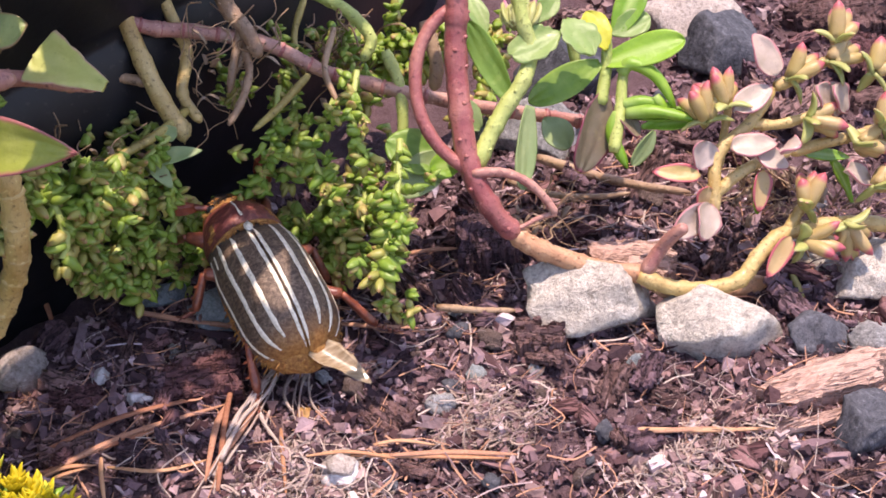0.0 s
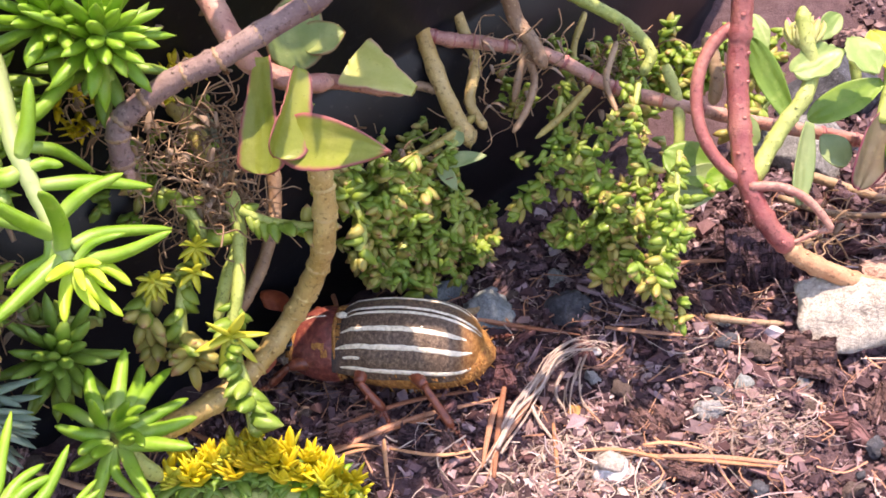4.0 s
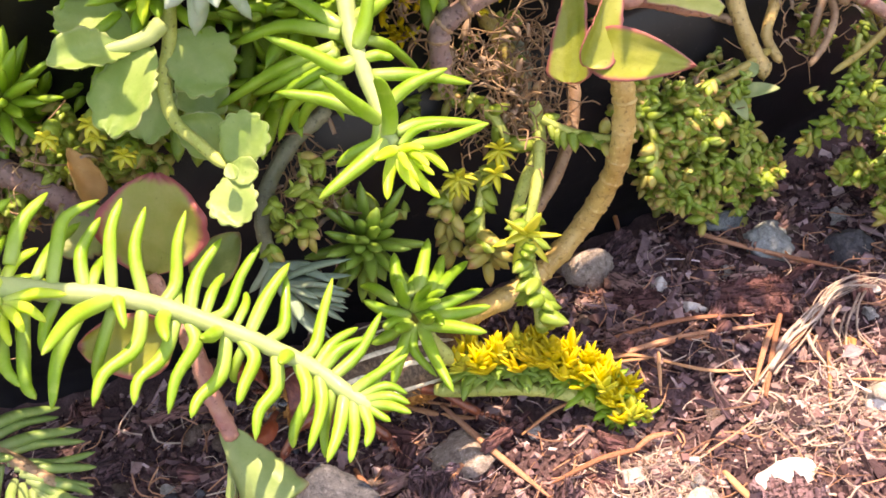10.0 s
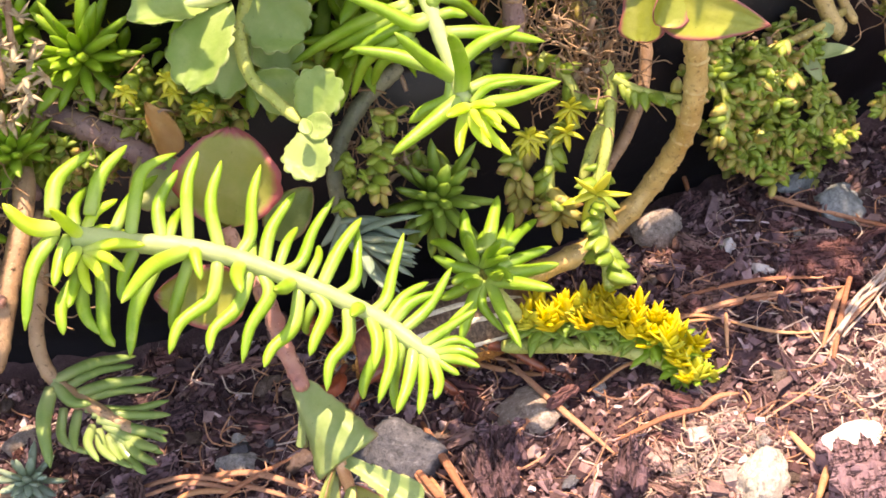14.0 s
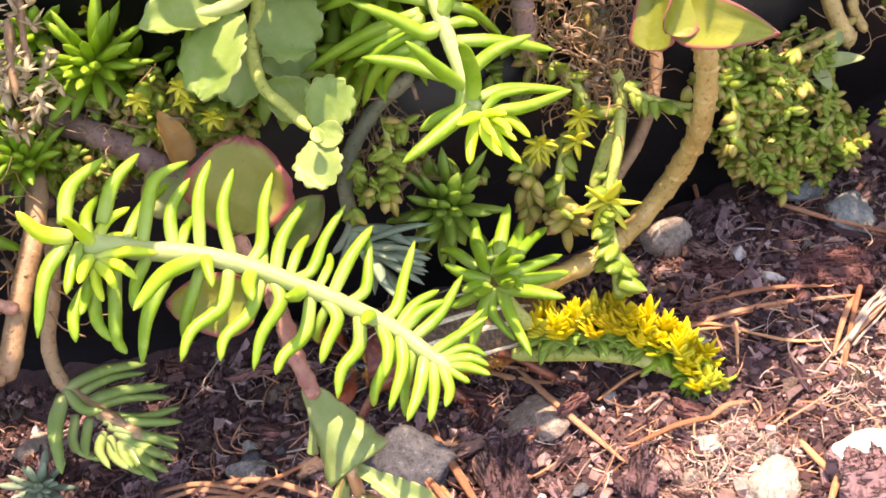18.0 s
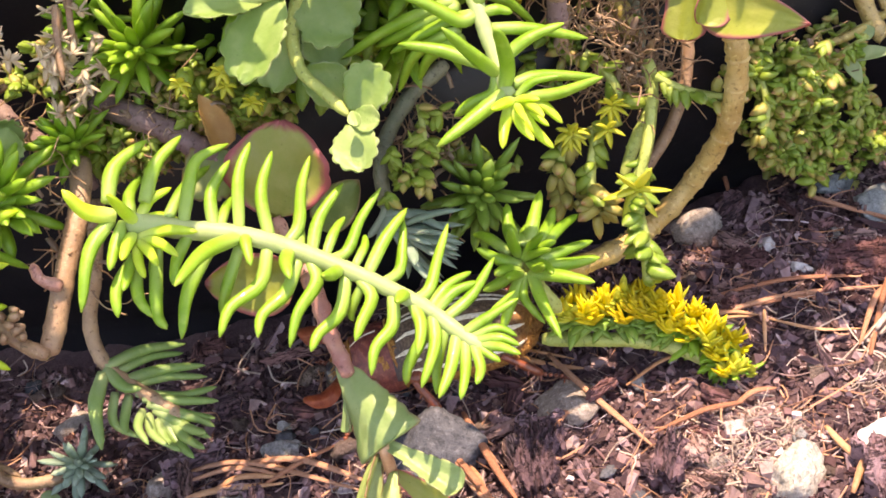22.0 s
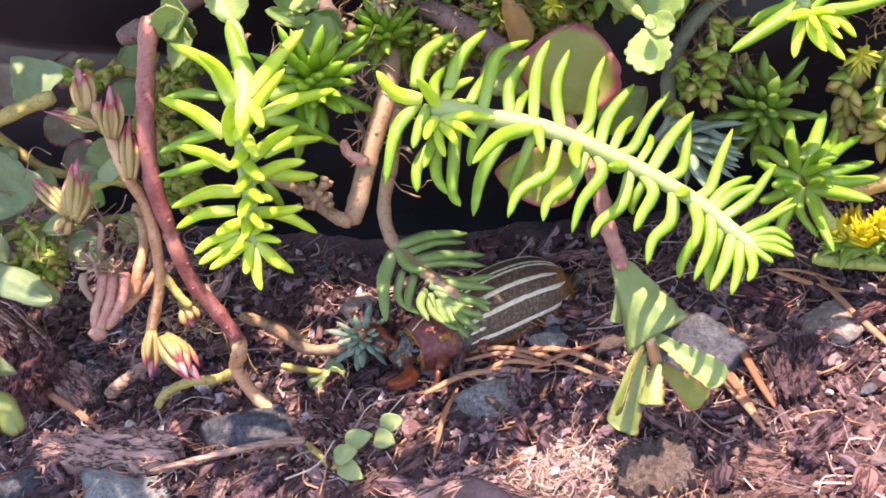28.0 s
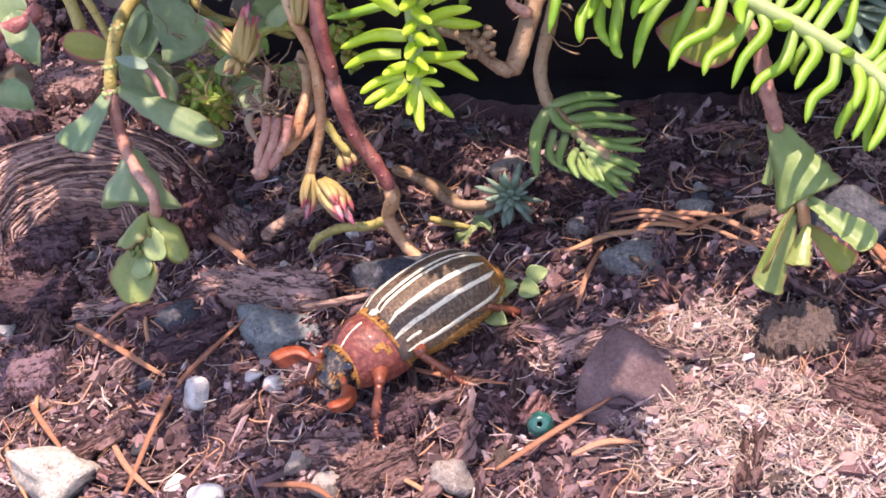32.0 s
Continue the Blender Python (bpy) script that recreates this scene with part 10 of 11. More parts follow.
needle(0.55, M_NEEDLE,(5.4, 2.2, 1.5), (17.6, 5.0, 2.0), (30.7, 6.2, 3.0))
needle(0.55, M_NEEDLE,(30.6, 6.3, 2.0), (28.2, 1.5, 1.0), (25.0, -5.6, 1.0))
needle(0.55, M_NEEDLE,(24.7, 25.6, 2.0), (29.7, 22.0, 2.0), (34.8, 19.1, 2.0))
needle(0.5, M_NEEDLE,(44.2, -9.4, 1.5), (50.7, -11.3, 1.5), (56.8, -15.3, 1.5))
needle(0.5, M_NEEDLE,(69.8, -18.2, 1.5), (73.7, -20.8, 1.5), (78.7, -23.5, 1.5))
needle(0.5, M_NEEDLE,(58.0, 22.9, 1.5), (62.1, 21.4, 1.5), (65.4, 19.8, 1.5))
needle(0.5, M_NEEDLE,(14.0, 37.0, 1.5), (14.7, 31.5, 1.5), (14.8, 27.7, 1.5))
needle(0.5, M_NEEDLE,(11.9, 32.8, 1.5), (10.1, 36.2, 1.5), (8.0, 37.2, 1.5))
needle(0.36, M_NEEDLE_TAN,(6.4, 1.0, 1.2), (10.4, 1.8, 1.2), (14.4, 2.9, 1.2))
needle(0.36, M_NEEDLE_TAN,(44.7, -9.8, 1.2), (40.1, -8.0, 1.2), (35.3, -6.6, 1.2))
needle(0.36, M_NEEDLE_TAN,(15.6, 3.8, 1.2), (15.1, 0.2, 1.2), (14.5, -4.0, 1.2))
needle(0.55, M_NEEDLE,(25.4, -4.9, 2.0), (30.4, 0.2, 2.0), (36.1, 7.7, 2.0))
needle(0.55, M_NEEDLE,(24.7, 25.3, 2.0), (32.5, 20.5, 2.0), (43.0, 14.0, 2.0))
needle(0.55, M_NEEDLE,(9.9, -11.8, 2.0), (12.1, -10.7, 2.0), (14.8, -9.8, 2.0))
needle(0.36, M_NEEDLE_TAN,(15.9, 2.1, 1.0), (21.0, -2.0, 1.0), (26.4, -1.8, 1.0))
needle(0.36, M_NEEDLE_TAN,(43.3, -7.0, 1.0), (46.2, -7.8, 1.0), (49.6, -9.1, 1.0))
needle(0.36, M_NEEDLE_TAN,(-2.2, -5.4, 1.0), (2.8, -3.3, 1.0), (7.5, -2.9, 1.0))
needle(0.36, M_NEEDLE_TAN,(34.7, -1.1, 1.0), (33.6, -5.6, 1.0), (32.2, -10.7, 1.0))
needle(0.36, M_NEEDLE_TAN,(-17.7, 3.5, 1.0), (-13.6, 2.5, 1.0), (-8.2, 0.9, 1.0))
needle(0.6, M_NEEDLE,(-11.3, 1.6, 2.0), (-6.1, -6.9, 2.0), (-0.1, -15.7, 2.0))
needle(0.6, M_NEEDLE,(-21.7, -7.1, 2.0), (-18.7, -14.5, 2.0), (-16.3, -20.8, 2.0))
needle(0.6, M_NEEDLE,(-23.3, -12.7, 2.0), (-21.3, -17.4, 2.0), (-18.7, -21.1, 2.0))
needle(0.6, M_NEEDLE,(-8.7, -6.4, 2.0), (-10.2, -9.8, 2.0), (-11.3, -13.2, 2.0))
needle(0.6, M_NEEDLE,(-15.6, -17.6, 2.0), (-13.0, -16.8, 2.0), (-10.5, -16.0, 2.0))
needle(0.55, M_NEEDLE,(-60.4, -9.6, 1.5), (-49.0, -11.2, 1.5), (-33.6, -17.8, 1.5))
needle(0.55, M_NEEDLE,(-55.8, -11.8, 1.5), (-49.6, -12.0, 1.5), (-43.1, -14.4, 1.5))
needle(0.55, M_NEEDLE,(10.7, -11.6, 1.5), (6.1, -12.9, 1.5), (0.3, -14.0, 1.5))
needle(0.55, M_NEEDLE,(-45.7, -15.2, 1.5), (-41.9, -13.3, 1.5), (-36.9, -9.8, 1.5))
needle(0.55, M_NEEDLE,(-6.8, 14.8, 1.5), (-0.4, 5.5, 1.5), (2.6, 0.7, 1.5))
needle(0.6, M_NEEDLE_TAN,(-52.6, -15.1, 1.2), (-48.7, -14.0, 1.2), (-43.2, -14.5, 1.2))
needle(0.6, M_NEEDLE_TAN,(-16.7, 3.0, 1.2), (-11.2, -0.1, 1.2), (-7.1, -1.0, 1.2))
needle(0.6, M_NEEDLE_TAN,(-25.4, 13.7, 1.2), (-18.8, 8.8, 1.2), (-12.4, 5.3, 1.2))
needle(0.6, M_NEEDLE_TAN,(19.0, -16.4, 1.2), (20.1, -19.9, 1.2), (21.6, -23.5, 1.2))
needle(0.6, M_NEEDLE_TAN,(19.7, -27.0, 1.2), (21.6, -23.5, 1.2), (23.3, -21.4, 1.2))
needle(0.65, M_NEEDLE,(-48.9, -10.9, 2.0), (-41.3, -12.5, 2.0), (-32.3, -17.1, 2.0))
needle(0.65, M_NEEDLE,(-22.1, -6.3, 2.0), (-18.3, -16.1, 2.0), (-15.5, -21.9, 2.0))
needle(0.65, M_NEEDLE,(-23.1, -12.9, 2.0), (-20.1, -18.9, 2.0), (-17.4, -23.6, 2.0))
needle(0.7, M_NEEDLE_TAN,(-58.8, -19.4, 1.5), (-53.3, -15.5, 1.5), (-43.3, -15.4, 1.5))
needle(0.6, M_NEEDLE,(-118.7, -17.1, 1.5), (-109.9, -21.6, 1.5), (-102.4, -26.1, 1.5))
needle(0.6, M_NEEDLE,(-100.9, -66.5, 1.5), (-102.6, -50.1, 1.5), (-99.2, -35.1, 1.5))
needle(0.6, M_NEEDLE,(-126.1, -38.8, 1.5), (-118.2, -42.1, 1.5), (-107.0, -47.0, 1.5))
needle(0.6, M_NEEDLE,(-57.4, -55.8, 1.5), (-52.2, -51.0, 1.5), (-46.6, -45.3, 1.5))
needle(0.6, M_NEEDLE,(-48.8, -53.9, 1.5), (-45.4, -52.3, 1.5), (-42.0, -50.7, 1.5))
needle(0.6, M_NEEDLE,(-21.7, -16.8, 1.5), (-18.6, -22.7, 1.5), (-16.4, -26.4, 1.5))
needle(0.6, M_NEEDLE,(-108.3, -58.0, 1.5), (-103.0, -62.4, 1.5), (-96.8, -65.9, 1.5))
needle(0.6, M_NEEDLE,(-125.7, -52.4, 1.5), (-119.8, -56.9, 1.5), (-113.2, -61.4, 1.5))
needle(0.6, M_NEEDLE,(-84.8, -61.4, 1.5), (-78.2, -61.8, 1.5), (-73.8, -63.6, 1.5))
needle(0.42, M_NEEDLE_TAN,(-124.3, -60.0, 1.2), (-118.8, -65.0, 1.2), (-113.0, -69.6, 1.2))
needle(0.42, M_NEEDLE_TAN,(-130.3, -43.9, 1.2), (-124.9, -51.0, 1.2), (-119.7, -58.5, 1.2))
needle(0.42, M_NEEDLE_TAN,(-69.0, -58.2, 1.2), (-64.9, -59.8, 1.2), (-60.6, -62.4, 1.2))
needle(0.42, M_NEEDLE_TAN,(-126.1, -39.1, 1.2), (-117.3, -42.3, 1.2), (-106.2, -47.1, 1.2))
needle(0.42, M_NEEDLE_TAN,(-117.0, -34.9, 1.2), (-113.7, -39.2, 1.2), (-110.9, -43.4, 1.2))
needle(0.42, M_NEEDLE_TAN,(-21.4, -14.3, 1.2), (-20.1, -17.4, 1.2), (-18.7, -21.4, 1.2))
needle(0.5, M_NEEDLE,(-78.1, -41.0, 1.5), (-68.7, -42.1, 1.5), (-59.7, -43.3, 1.5))
needle(0.5, M_NEEDLE,(-55.1, -17.4, 1.5), (-54.7, -24.8, 1.5), (-54.4, -31.2, 1.5))
needle(0.5, M_NEEDLE,(-118.6, -17.3, 1.5), (-109.8, -22.0, 1.5), (-102.1, -26.4, 1.5))
needle(0.5, M_NEEDLE,(-121.8, -38.4, 1.5), (-119.2, -35.1, 1.5), (-115.9, -32.9, 1.5))
needle(0.5, M_NEEDLE,(9.1, 7.1, 1.5), (19.2, 7.8, 1.5), (29.1, 7.8, 1.5))
needle(0.5, M_NEEDLE,(7.2, 3.5, 1.5), (16.0, 4.6, 1.5), (23.4, 3.7, 1.5))
needle(0.5, M_NEEDLE,(25.8, -7.5, 1.5), (29.5, 2.6, 1.5), (32.8, 11.2, 1.5))
needle(0.5, M_NEEDLE,(46.6, 14.8, 1.5), (50.0, 12.2, 1.5), (55.2, 8.6, 1.5))
needle(0.45, M_NEEDLE_TAN,(6.4, 2.4, 1.2), (11.3, 3.1, 1.2), (14.9, 2.7, 1.2))
needle(0.45, M_NEEDLE_TAN,(5.7, 1.9, 1.2), (8.2, 2.2, 1.2), (11.1, 1.8, 1.2))
needle(0.45, M_NEEDLE_TAN,(68.4, -17.1, 1.2), (75.8, -22.2, 1.2), (81.7, -26.1, 1.2))
needle(0.45, M_NEEDLE_TAN,(40.3, -8.2, 1.2), (48.4, -10.8, 1.2), (55.9, -15.0, 1.2))
tagged(part("pale_twig", stalk([(-71.6, -29.1, 2.0), (-77.5, -30.0, 2.0), (-84.7, -32.3, 2.0), (-91.2, -34.4, 2.0)], 0.6, 0.35), M_WOOD, origin=(-71.6, -29.1, 2.0)), "thin pale dry twig lying across the bark", "twig", "dry twigs")
tagged(part("pale_twig", stalk([(-103.8, -20.7, 2.0), (-102.5, -17.7, 2.0), (-100.2, -14.7, 2.0), (-96.7, -12.3, 2.0)], 0.9, 0.7), M_WOOD, origin=(-103.8, -20.7, 2.0)), "short pale grey dry twig", "twig", "dry twigs")
def root_bundle(points, n, seed, spread=1.1):
    """Dry roots twisted together, their ends frayed."""
    t = thing("dry_root", points[0], "bundle of dry pale fibrous roots on the soil", "root", "dry roots")
    rng = random.Random(seed)
    for i in range(n):
        off = np.array([rng.gauss(0, spread), rng.gauss(0, spread), abs(rng.gauss(0, 0.5))])
        line = spline([np.array(p, float) + off * (0.35 + 0.9 * abs(k / (len(points) - 1) - 0.4)) + np.array([rng.gauss(0, 0.45) for _ in range(3)]) + np.array((0, 0, gz(p[0], p[1]))) for k, p in enumerate(points)], 6)
        lo, hi = rng.randrange(0, 6), len(line) - rng.randrange(0, 9)
        r = rng.choice((0.06, 0.09, 0.12, 0.18, 0.28))
        line = line[lo:hi]
        part("root_strand", sweep(Mesh(), line, [r * (1 - 0.5 * k / len(line)) for k in range(len(line))], 5), M_FIBRE, t)


root_bundle([(24.3, -7.3, 1.4), (28.0, -2.5, 1.6), (31.5, 2.3, 2.0), (35.1, 6.6, 2.2), (39.5, 10.5, 2.4), (44.0, 11.6, 2.0), (47.5, 9.0, 1.2)], 16, 5, 0.8)
root_bundle([(42.0, 10.5, 1.6), (39.0, 5.5, 1.2), (37.5, 0.5, 1.0), (38.5, -4.5, 1.0)], 7, 6)
root_bundle([(34.0, 6.0, 1.4), (33.0, 1.0, 1.0), (34.0, -4.0, 1.0)], 5, 7)

# ---- scattered mulch ----
def away(x, y):
    """Clear of the pot."""
    return math.hypot(x - POT[0], y - POT[1]) > POT[2] + 3


rng = random.Random(1234)
KINDS = [chip_data("bark_chip", 100 + i, ln, wd, th, mt) for i, (ln, wd, th, mt) in enumerate((
    (6, 3.0, 1.3, M_BARK), (8, 2.4, 1.2, M_BARK), (4.5, 3.2, 1.4, M_BARK_DARK), (7, 3.4, 1.5, M_BARK_DARK), (10, 2.2, 1.1, M_BARK), (5, 2.2, 1.2, M_BARK_RED),
    (3.6, 2.4, 1.2, M_BARK_RED), (9, 1.4, 0.9, M_BARK_RED), (6, 1.6, 0.9, M_BARK), (4, 2.0, 1.3, M_BARK), (5.5, 2.8, 1.6, M_BARK_DARK), (12, 1.6, 1.0, M_BARK)))]
for i in range(262):
    while True:
        x, y = rng.uniform(-150, 115), rng.uniform(-66, 38)
        if i % 5 == 0:
            x, y = (rng.uniform(-212, -128), rng.uniform(-25, 85)) if i % 10 else (rng.uniform(95, 165), rng.uniform(-10, 75))
        if away(x, y):
            break
    k = rng.randrange(len(KINDS))
    ob = new("bark_chip", KINDS[k])
    lay(ob, x, y, rng.uniform(0, 360), rng.gauss(0, 13), rng.gauss(0, 18), rng.uniform(0.8, 2.2))
    s = rng.uniform(0.6, 1.4) if i % 5 else rng.uniform(0.9, 2.0)
    ob.scale = (s, s, s)
    tagged(ob, ("brown", "brown", "dark brown", "dark brown", "long brown", "reddish", "reddish", "thin reddish", "small brown", "brown", "dark brown", "slender brown")[k] + " ragged bark chip in the garden mulch", "bark chip", "bark chips")


# broken lumps of bark and clay between the flakes
LUMPS = []
for i, (sx, sy, sz, mt) in enumerate(((2.6, 1.5, 1.2, M_BARK), (2.0, 1.6, 1.2, M_BARK_DARK), (3.2, 1.4, 1.1, M_BARK_DARK), (1.8, 1.4, 1.1, M_BARK_RED), (2.4, 1.9, 1.3, M_BARK_RED), (1.5, 1.2, 1.0, M_CRUMB), (2.0, 1.5, 1.2, M_CRUMB), (1.4, 1.1, 0.9, M_STONE_DARK), (1.3, 1.1, 0.9, M_STONE))):
    ob = stone("bark_lump", (0, 0, 0), (sx, sy, sz), mt, "", 500 + i, facets=0.75, sub=3, box=0.8)
    LUMPS.append(ob.data)
    bpy.data.objects.remove(ob)
for i in range(420):
    while True:
        x, y = rng.uniform(-145, 112), rng.uniform(-66, 40)
        if away(x, y):
            break
    k = rng.randrange(len(LUMPS))
    ob = new("bark_lump" if k < 5 else "soil_lump" if k < 7 else "pebble", LUMPS[k])
    lay(ob, x, y, rng.uniform(0, 360), rng.gauss(0, 20), rng.gauss(0, 20), rng.uniform(0.5, 1.2))
    s = rng.uniform(0.5, 1.25)
    ob.scale = (s, s, s)
    tagged(ob, ("brown broken lump of bark in the mulch", "dark broken lump of bark in the mulch", "dark broken lump of bark in the mulch", "reddish lump of bark in the mulch", "reddish lump of bark in the mulch", "crumbly lump of dry soil in the mulch", "crumbly lump of dry soil in the mulch", "small dark stone in the mulch", "small grey stone in the mulch")[k], "bark" if k < 5 else "soil" if k < 7 else "pebble", "lumps in the mulch")


def litter(name, count, seed, mats, label, category, make, box):
    rng = random.Random(seed)
    m = Mesh()
    for i in range(count):
        while True:
            x, y = rng.uniform(box[0], box[1]), box[2] + (box[3] - box[2]) * rng.random()
            if away(x, y):
                break
        make(m, rng, x, y, gz(x, y))
    return tagged(part(name, m, mats, smooth=False), label, category, kind="stuff")


CUBE = [(-1, -1, -1), (1, -1, -1), (1, 1, -1), (-1, 1, -1), (-1, -1, 1), (1, -1, 1), (1, 1, 1), (-1, 1, 1)]
CUBE_F = [(3, 2, 1, 0), (4, 5, 6, 7), (0, 1, 5, 4), (1, 2, 6, 5), (2, 3, 7, 6), (3, 0, 4, 7)]


def crumb(m, rng, x, y, z):
    s = min(1.1, math.exp(rng.gauss(-1.15, 0.5)))
    kind = rng.random()
    slot = rng.choice((0, 0, 0, 1, 1, 3, 3, 3, 2))
    if kind < 0.06:
        k = rng.uniform(0.7, 1.3)
        blob(m, (x, y, z + s * 0.4), (s * k, s / k, s * rng.uniform(0.6, 0.9)), rng, 0.4, slot)
        return
    if kind < 0.86:
        ax = np.array((s * rng.uniform(0.7, 1.3), s * rng.uniform(0.6, 1.0), s * rng.uniform(0.5, 0.9)))
    else:
        ax = np.array((s * rng.uniform(1.8, 5.0), s * rng.uniform(0.3, 0.7), s * rng.uniform(0.2, 0.5)))
    r = np.array(Euler((rng.gauss(0, 0.7), rng.gauss(0, 0.4), rng.uniform(0, 6.3))).to_matrix())
    vs = [np.array((x, y, z + ax[2] * 0.5 + 0.25)) + r @ (np.array(c) * ax * [rng.uniform(0.25, 1.2) for _ in range(3)]) for c in CUBE]
    m.add(vs, CUBE_F, None, slot)


def fibre(m, rng, x, y, z, lo=1.8, hi=8.0, lift=1.5):
    ln, a = rng.uniform(lo, hi), rng.uniform(0, 6.3)
    d = np.array((math.cos(a), math.sin(a), 0)) * ln / 2
    c = np.array((x, y, z + 0.3 + rng.random() * lift))
    side = np.array((-d[1], d[0], 0)) * rng.uniform(-0.8, 0.8)
    pts = [c - d + (0, 0, rng.uniform(-0.6, 0.6)), c + side, c + d + (0, 0, rng.uniform(-0.6, 0.9))]
    r = rng.choice((0.03, 0.04, 0.05, 0.07, 0.1, 0.13))
    line = spline(pts, 3)
    sweep(m, line, [r] * len(line), 3, cap=False, slot=rng.choice((0, 1, 2, 2)))


def island_material(name, stops, scale=600):
    n = Nodes(name)
    fine = n.noise(scale, 4, 0.7)
    c = n.ramp(n.island(), [(f, mauve(q)) for f, q in stops])
    c = n.mix(0.55, c, n.ramp(fine, [(0.3, (0.25, 0.25, 0.25)), (0.7, (1, 1, 1))]), "MULTIPLY")
    n.colour(c).bump(fine, 0.8, 0.0005).set(rough=0.9, spec=0.25)
    return n.mat


I_DARK = island_material("mulch_crumb", [(0.0, (0.04, 0.025, 0.027)), (0.4, (0.11, 0.072, 0.073)), (0.75, (0.25, 0.175, 0.17)), (1.0, (0.5, 0.39, 0.37))])
I_RED = island_material("red_mulch_crumb", [(0.0, (0.07, 0.038, 0.037)), (0.6, (0.23, 0.14, 0.13)), (1.0, (0.46, 0.32, 0.28))])
I_PALE = island_material("pale_crumb", [(0.0, (0.18, 0.125, 0.11)), (0.5, (0.4, 0.3, 0.26)), (0.85, (0.62, 0.52, 0.46)), (1.0, (0.82, 0.77, 0.72))])
litter("mulch_crumbs", 46000, 11, [I_DARK, I_RED, I_PALE, I_DARK], "fine brown crumbs of bark and soil", "mulch", crumb, (-150, 112, -68, 45))
litter("distant_mulch", 7000, 14, [I_DARK, I_RED, I_PALE, I_DARK], "coarse brown bark crumbs farther back", "mulch", crumb, (-215, -150, -30, 90))
litter("distant_mulch", 5000, 15, [I_DARK, I_RED, I_PALE, I_DARK], "coarse brown bark crumbs beside the stones", "mulch", crumb, (112, 170, -20, 80))
litter("root_fibres", 4200, 12, [M_FIBRE, I_PALE, M_NEEDLE], "loose tan root fibres and plant threads", "fibres", fibre, (-150, 112, -68, 30))


def clod(at, size, count, seed):
    """A crumbling clod bound by fine dry fibres."""
    t = thing("fibre_clod", (at[0], at[1], gz(at[0], at[1])), "clod of dry soil matted with pale root fibres", "soil clod", "soil clods")
    rng = random.Random(seed)
    m, g = Mesh(), Mesh()

    def top(u, v):
        h = max(0.0, 1 - u * u - v * v)
        x, y = at[0] + u * size[0], at[1] + v * size[1]
        return np.array((x, y, gz(x, y) - 0.6 + size[2] * math.sqrt(h) * (0.8 + 0.7 * noise.noise(Vector((x / 4, y / 4, 4)))) + 0.7 * noise.noise(Vector((x / 1.4, y / 1.4, 6)))))

    n = 44
    vs = [top(2.1 * i / n - 1.05, 2.1 * k / n - 1.05) for i in range(n + 1) for k in range(n + 1)]
    g.add(vs, [(i * (n + 1) + k, (i + 1) * (n + 1) + k, (i + 1) * (n + 1) + k + 1, i * (n + 1) + k + 1) for i in range(n) for k in range(n)])
    part("lump", g, M_CRUMB, t, smooth=False)
    for i in range(count):
        u, v = rng.gauss(0, 0.48), rng.gauss(0, 0.48)
        if u * u + v * v > 1.1:
            continue
        p = top(u, v)
        if rng.random() < 0.6:
            fibre(m, rng, p[0], p[1], p[2] - 0.3, 1.2, 4.5, 0.9)
        else:
            s = math.exp(rng.gauss(-1.2, 0.4))
            vs = [p + np.array((0, 0, 0.2)) + np.array(q) * s * np.array([rng.uniform(0.4, 1.2) for _ in range(3)]) for q in CUBE]
            m.add(vs, CUBE_F, None, rng.choice((1, 1, 3)))
    tagged(part("fibre_mat", m, [M_FIBRE, I_PALE, M_FIBRE, I_RED], t, smooth=False), kind="stuff")


clod((-30.6, -48.0, 0.0), (15, 11, 3.0), 3600, 61)
clod((-21.3, -52.3, 0.0), (10, 8, 2.4), 1600, 62)
clod((-38.2, -33.9, 0.0), (12, 8, 2.0), 900, 63)
clod((74.7, -24.1, 0.0), (12, 8, 1.6), 900, 64)
clod((57.2, -7.7, 0.0), (9, 7, 1.8), 700, 65)
clod((33.8, -10.1, 0.0), (11, 8, 1.8), 900, 66)
clod((9.6, -17.7, -0.0), (10, 8, 2.0), 900, 67)




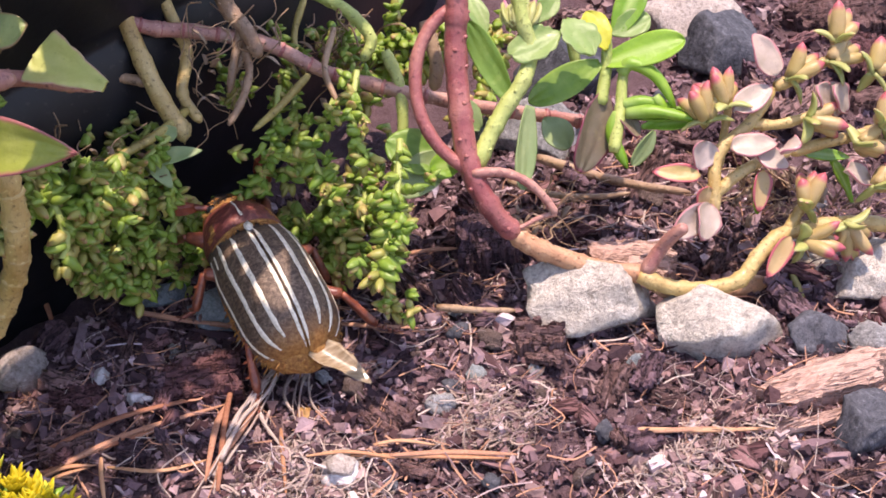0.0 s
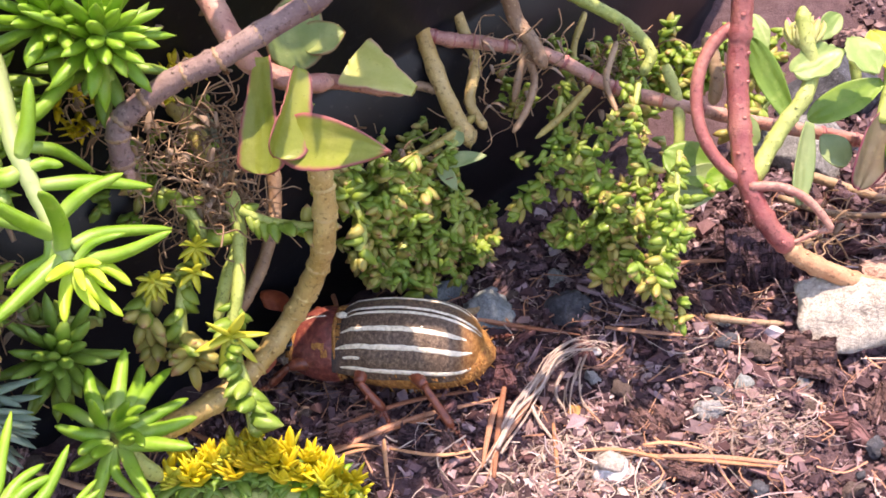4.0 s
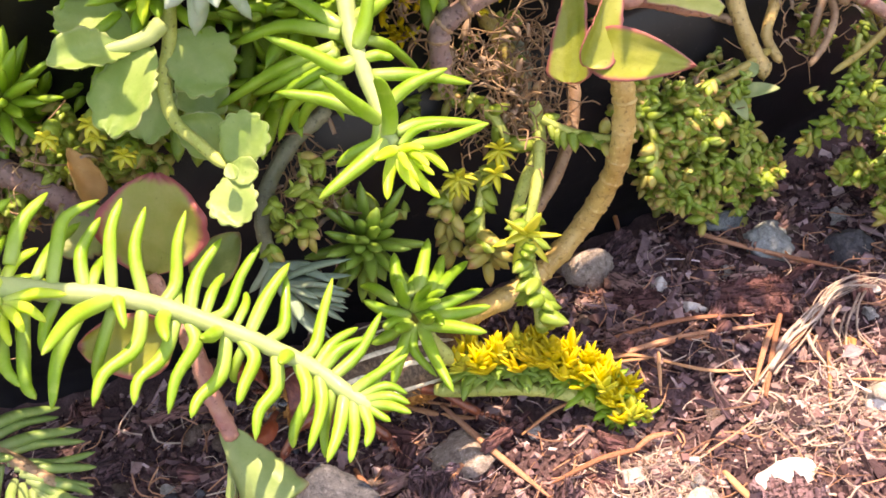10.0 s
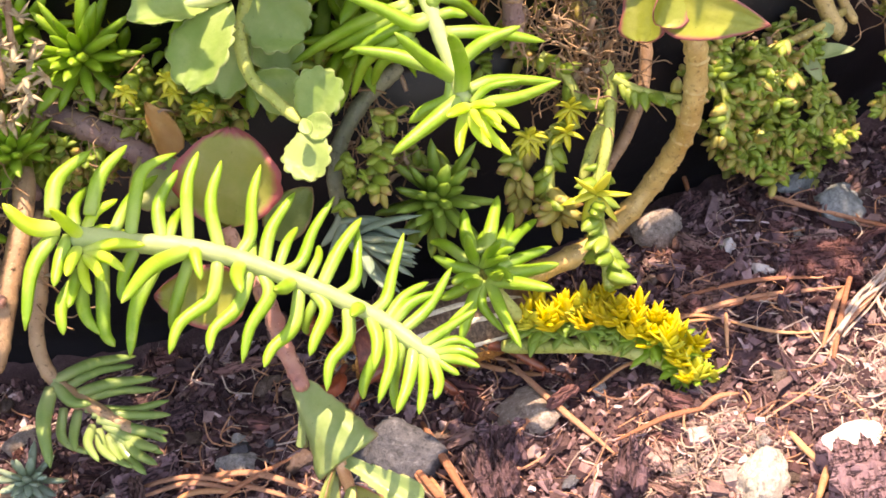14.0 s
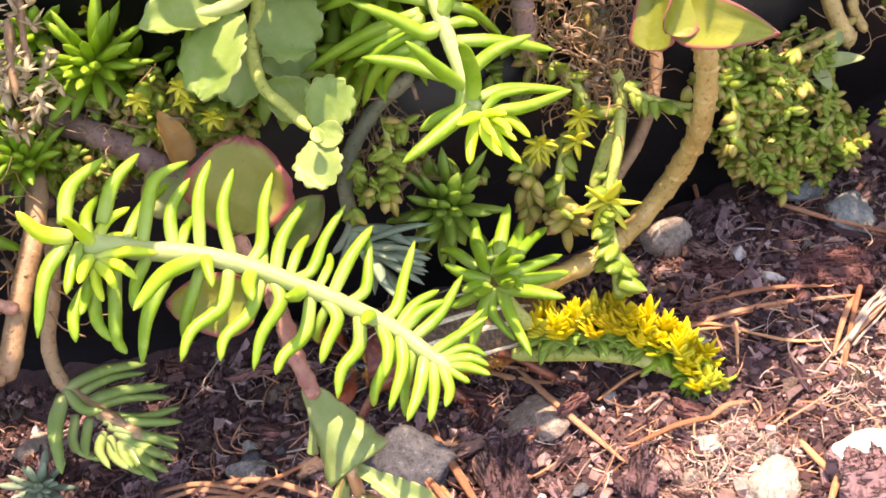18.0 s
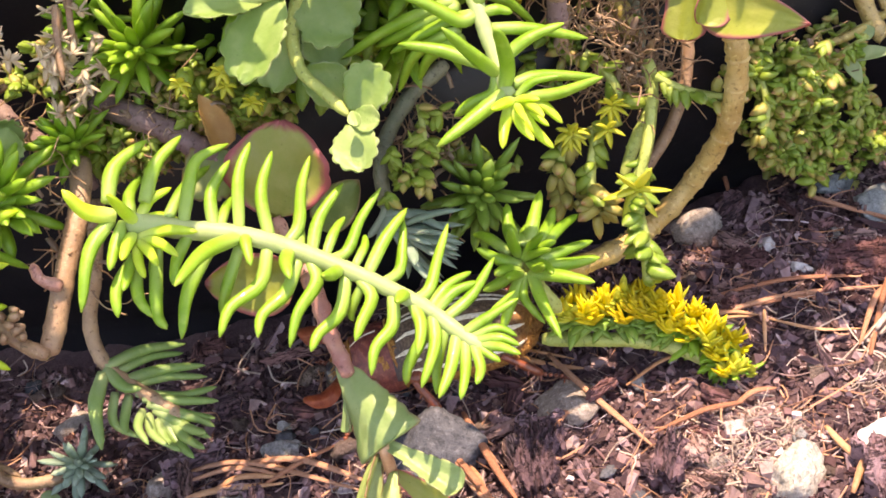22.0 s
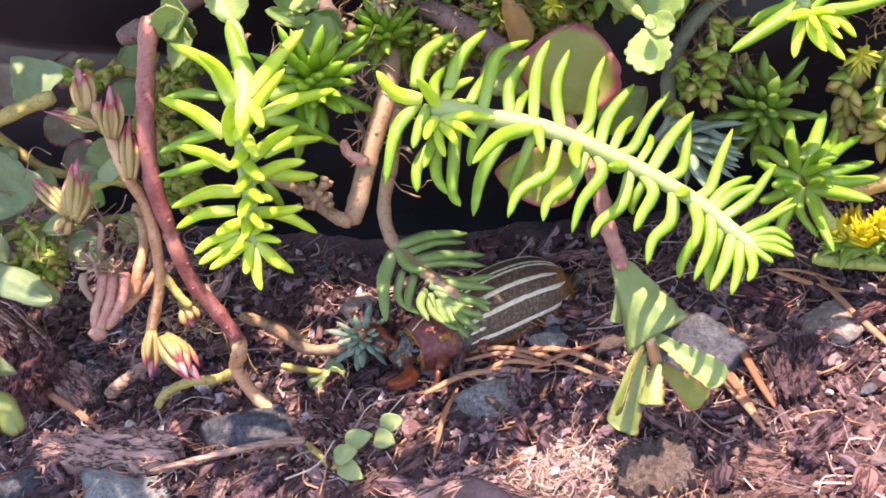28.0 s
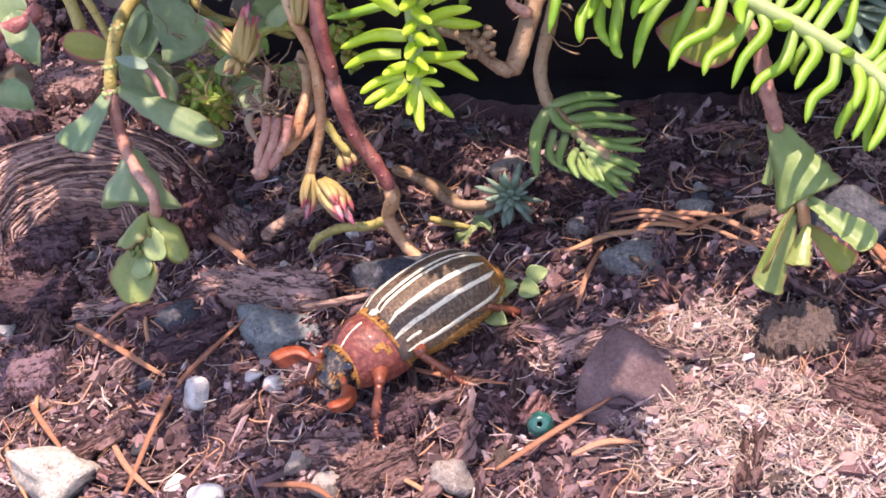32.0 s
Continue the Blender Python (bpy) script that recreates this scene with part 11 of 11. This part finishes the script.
def motions():
    walk(BEETLE, [
        (0, pose(0.0393, 0.0164, 0.0041, 17, 0, 5)),
        (0.5, pose(0.0400, 0.0168, 0.0040, 17, 0, 8)),
        (1, pose(0.0398, 0.0162, 0.0042, 17, 0, 13)),
        (1.5, pose(0.0366, 0.0152, 0.0040, 16, 0, 25)),
        (2, pose(0.0354, 0.0160, 0.0032, 15, 0, 23)),
        (2.5, pose(0.0338, 0.0155, 0.0028, 12, 0, 25)),
        (4.5, pose(0.0125, 0.0140, 0.0010, 3, 0, 76)),
        (4.8, pose(0.0064, 0.0155, 0.0005, 2, 0, 78)),
        (5.1, pose(-0.0060, 0.0120, 0.0005, 0, 0, 88)),
        (5.6, pose(-0.0130, 0.0070, 0.0005, 0, 0, 98)),
        (6.5, pose(-0.0180, 0.0045, 0.0005, 0, 0, 101)),
        (20, pose(-0.0185, 0.0040, 0.0005, 0, 0, 101)),
        (21, pose(-0.0210, 0.0030, 0.0005, 0, 0, 100)),
        (22, pose(-0.0240, 0.0015, 0.0005, 0, 0, 100)),
        (23, pose(-0.0275, 0.0001, 0.0005, 2, 0, 100)),
        (24, pose(-0.0370, 0.0001, 0.0000, 2, 0, 103)),
        (24.5, pose(-0.0397, 0.0000, -0.0005, 2, 0, 106)),
        (25, pose(-0.0450, -0.0007, -0.0015, 2, 0, 113)),
        (26, pose(-0.0492, -0.0020, -0.0030, 2, 0, 123)),
        (26.5, pose(-0.0498, -0.0012, -0.0040, 2, 0, 128)),
        (28.5, pose(-0.0552, -0.0040, -0.0046, 2, 0, 128)),
        (29, pose(-0.0566, -0.0052, -0.0050, 3, 0, 131)),
        (29.5, pose(-0.0596, -0.0085, -0.0045, 2, 0, 136)),
        (30, pose(-0.0632, -0.0110, -0.0045, 3, 0, 140)),
        (30.5, pose(-0.0630, -0.0195, -0.0030, 5, 0, 154)),
        (31, pose(-0.0649, -0.0271, -0.0015, 2, 0, 160)),
        (31.5, pose(-0.0673, -0.0292, -0.0014, 3, 0, 151)),
        (32, pose(-0.0730, -0.0369, 0.0000, 3, 0, 148)),
    ])
    # legs step while it walks, and rest while it sits
    steps = [0.0, 1.0, 1.5, 2.0, 2.5, 3.0, 3.5, 4.0, 4.5, 5.0, 5.6, 6.5, 20.0, 20.5, 21.0, 21.5, 22.0, 22.5, 23.0, 23.5, 24.0, 24.5, 25.0, 25.5, 26.0, 26.5, 27.0, 27.5, 28.0, 28.5, 29.0, 29.5, 30.0, 30.5, 31.0, 31.5, 32.0]
    for n, leg in enumerate(LEGS):
        base = leg.location.copy()
        side = 1 if n % 2 else -1
        rows = []
        for i, t in enumerate(steps):
            swing = 0 if 6.0 < t < 20.2 else 13 * (1 if (i + n + n // 2) % 2 else -1)
            rows.append((t, Matrix.Translation(base) @ pose(0, 0, 0, 0, -side * max(0, swing) * 0.3, side * swing)))
        walk(leg, rows)
    at = WING.location.copy()
    walk(WING, [(t, Matrix.Translation(at + Vector((0, out * 0.006, 0))) @ pose(0, 0, 0, 0, 0, turn)) for t, out, turn in ((0.0, 0, 0), (1.5, 0, -8), (2.0, 0, 6), (2.5, 0, 0), (4.5, 1, 30), (32.0, 1, 30))])


motions()
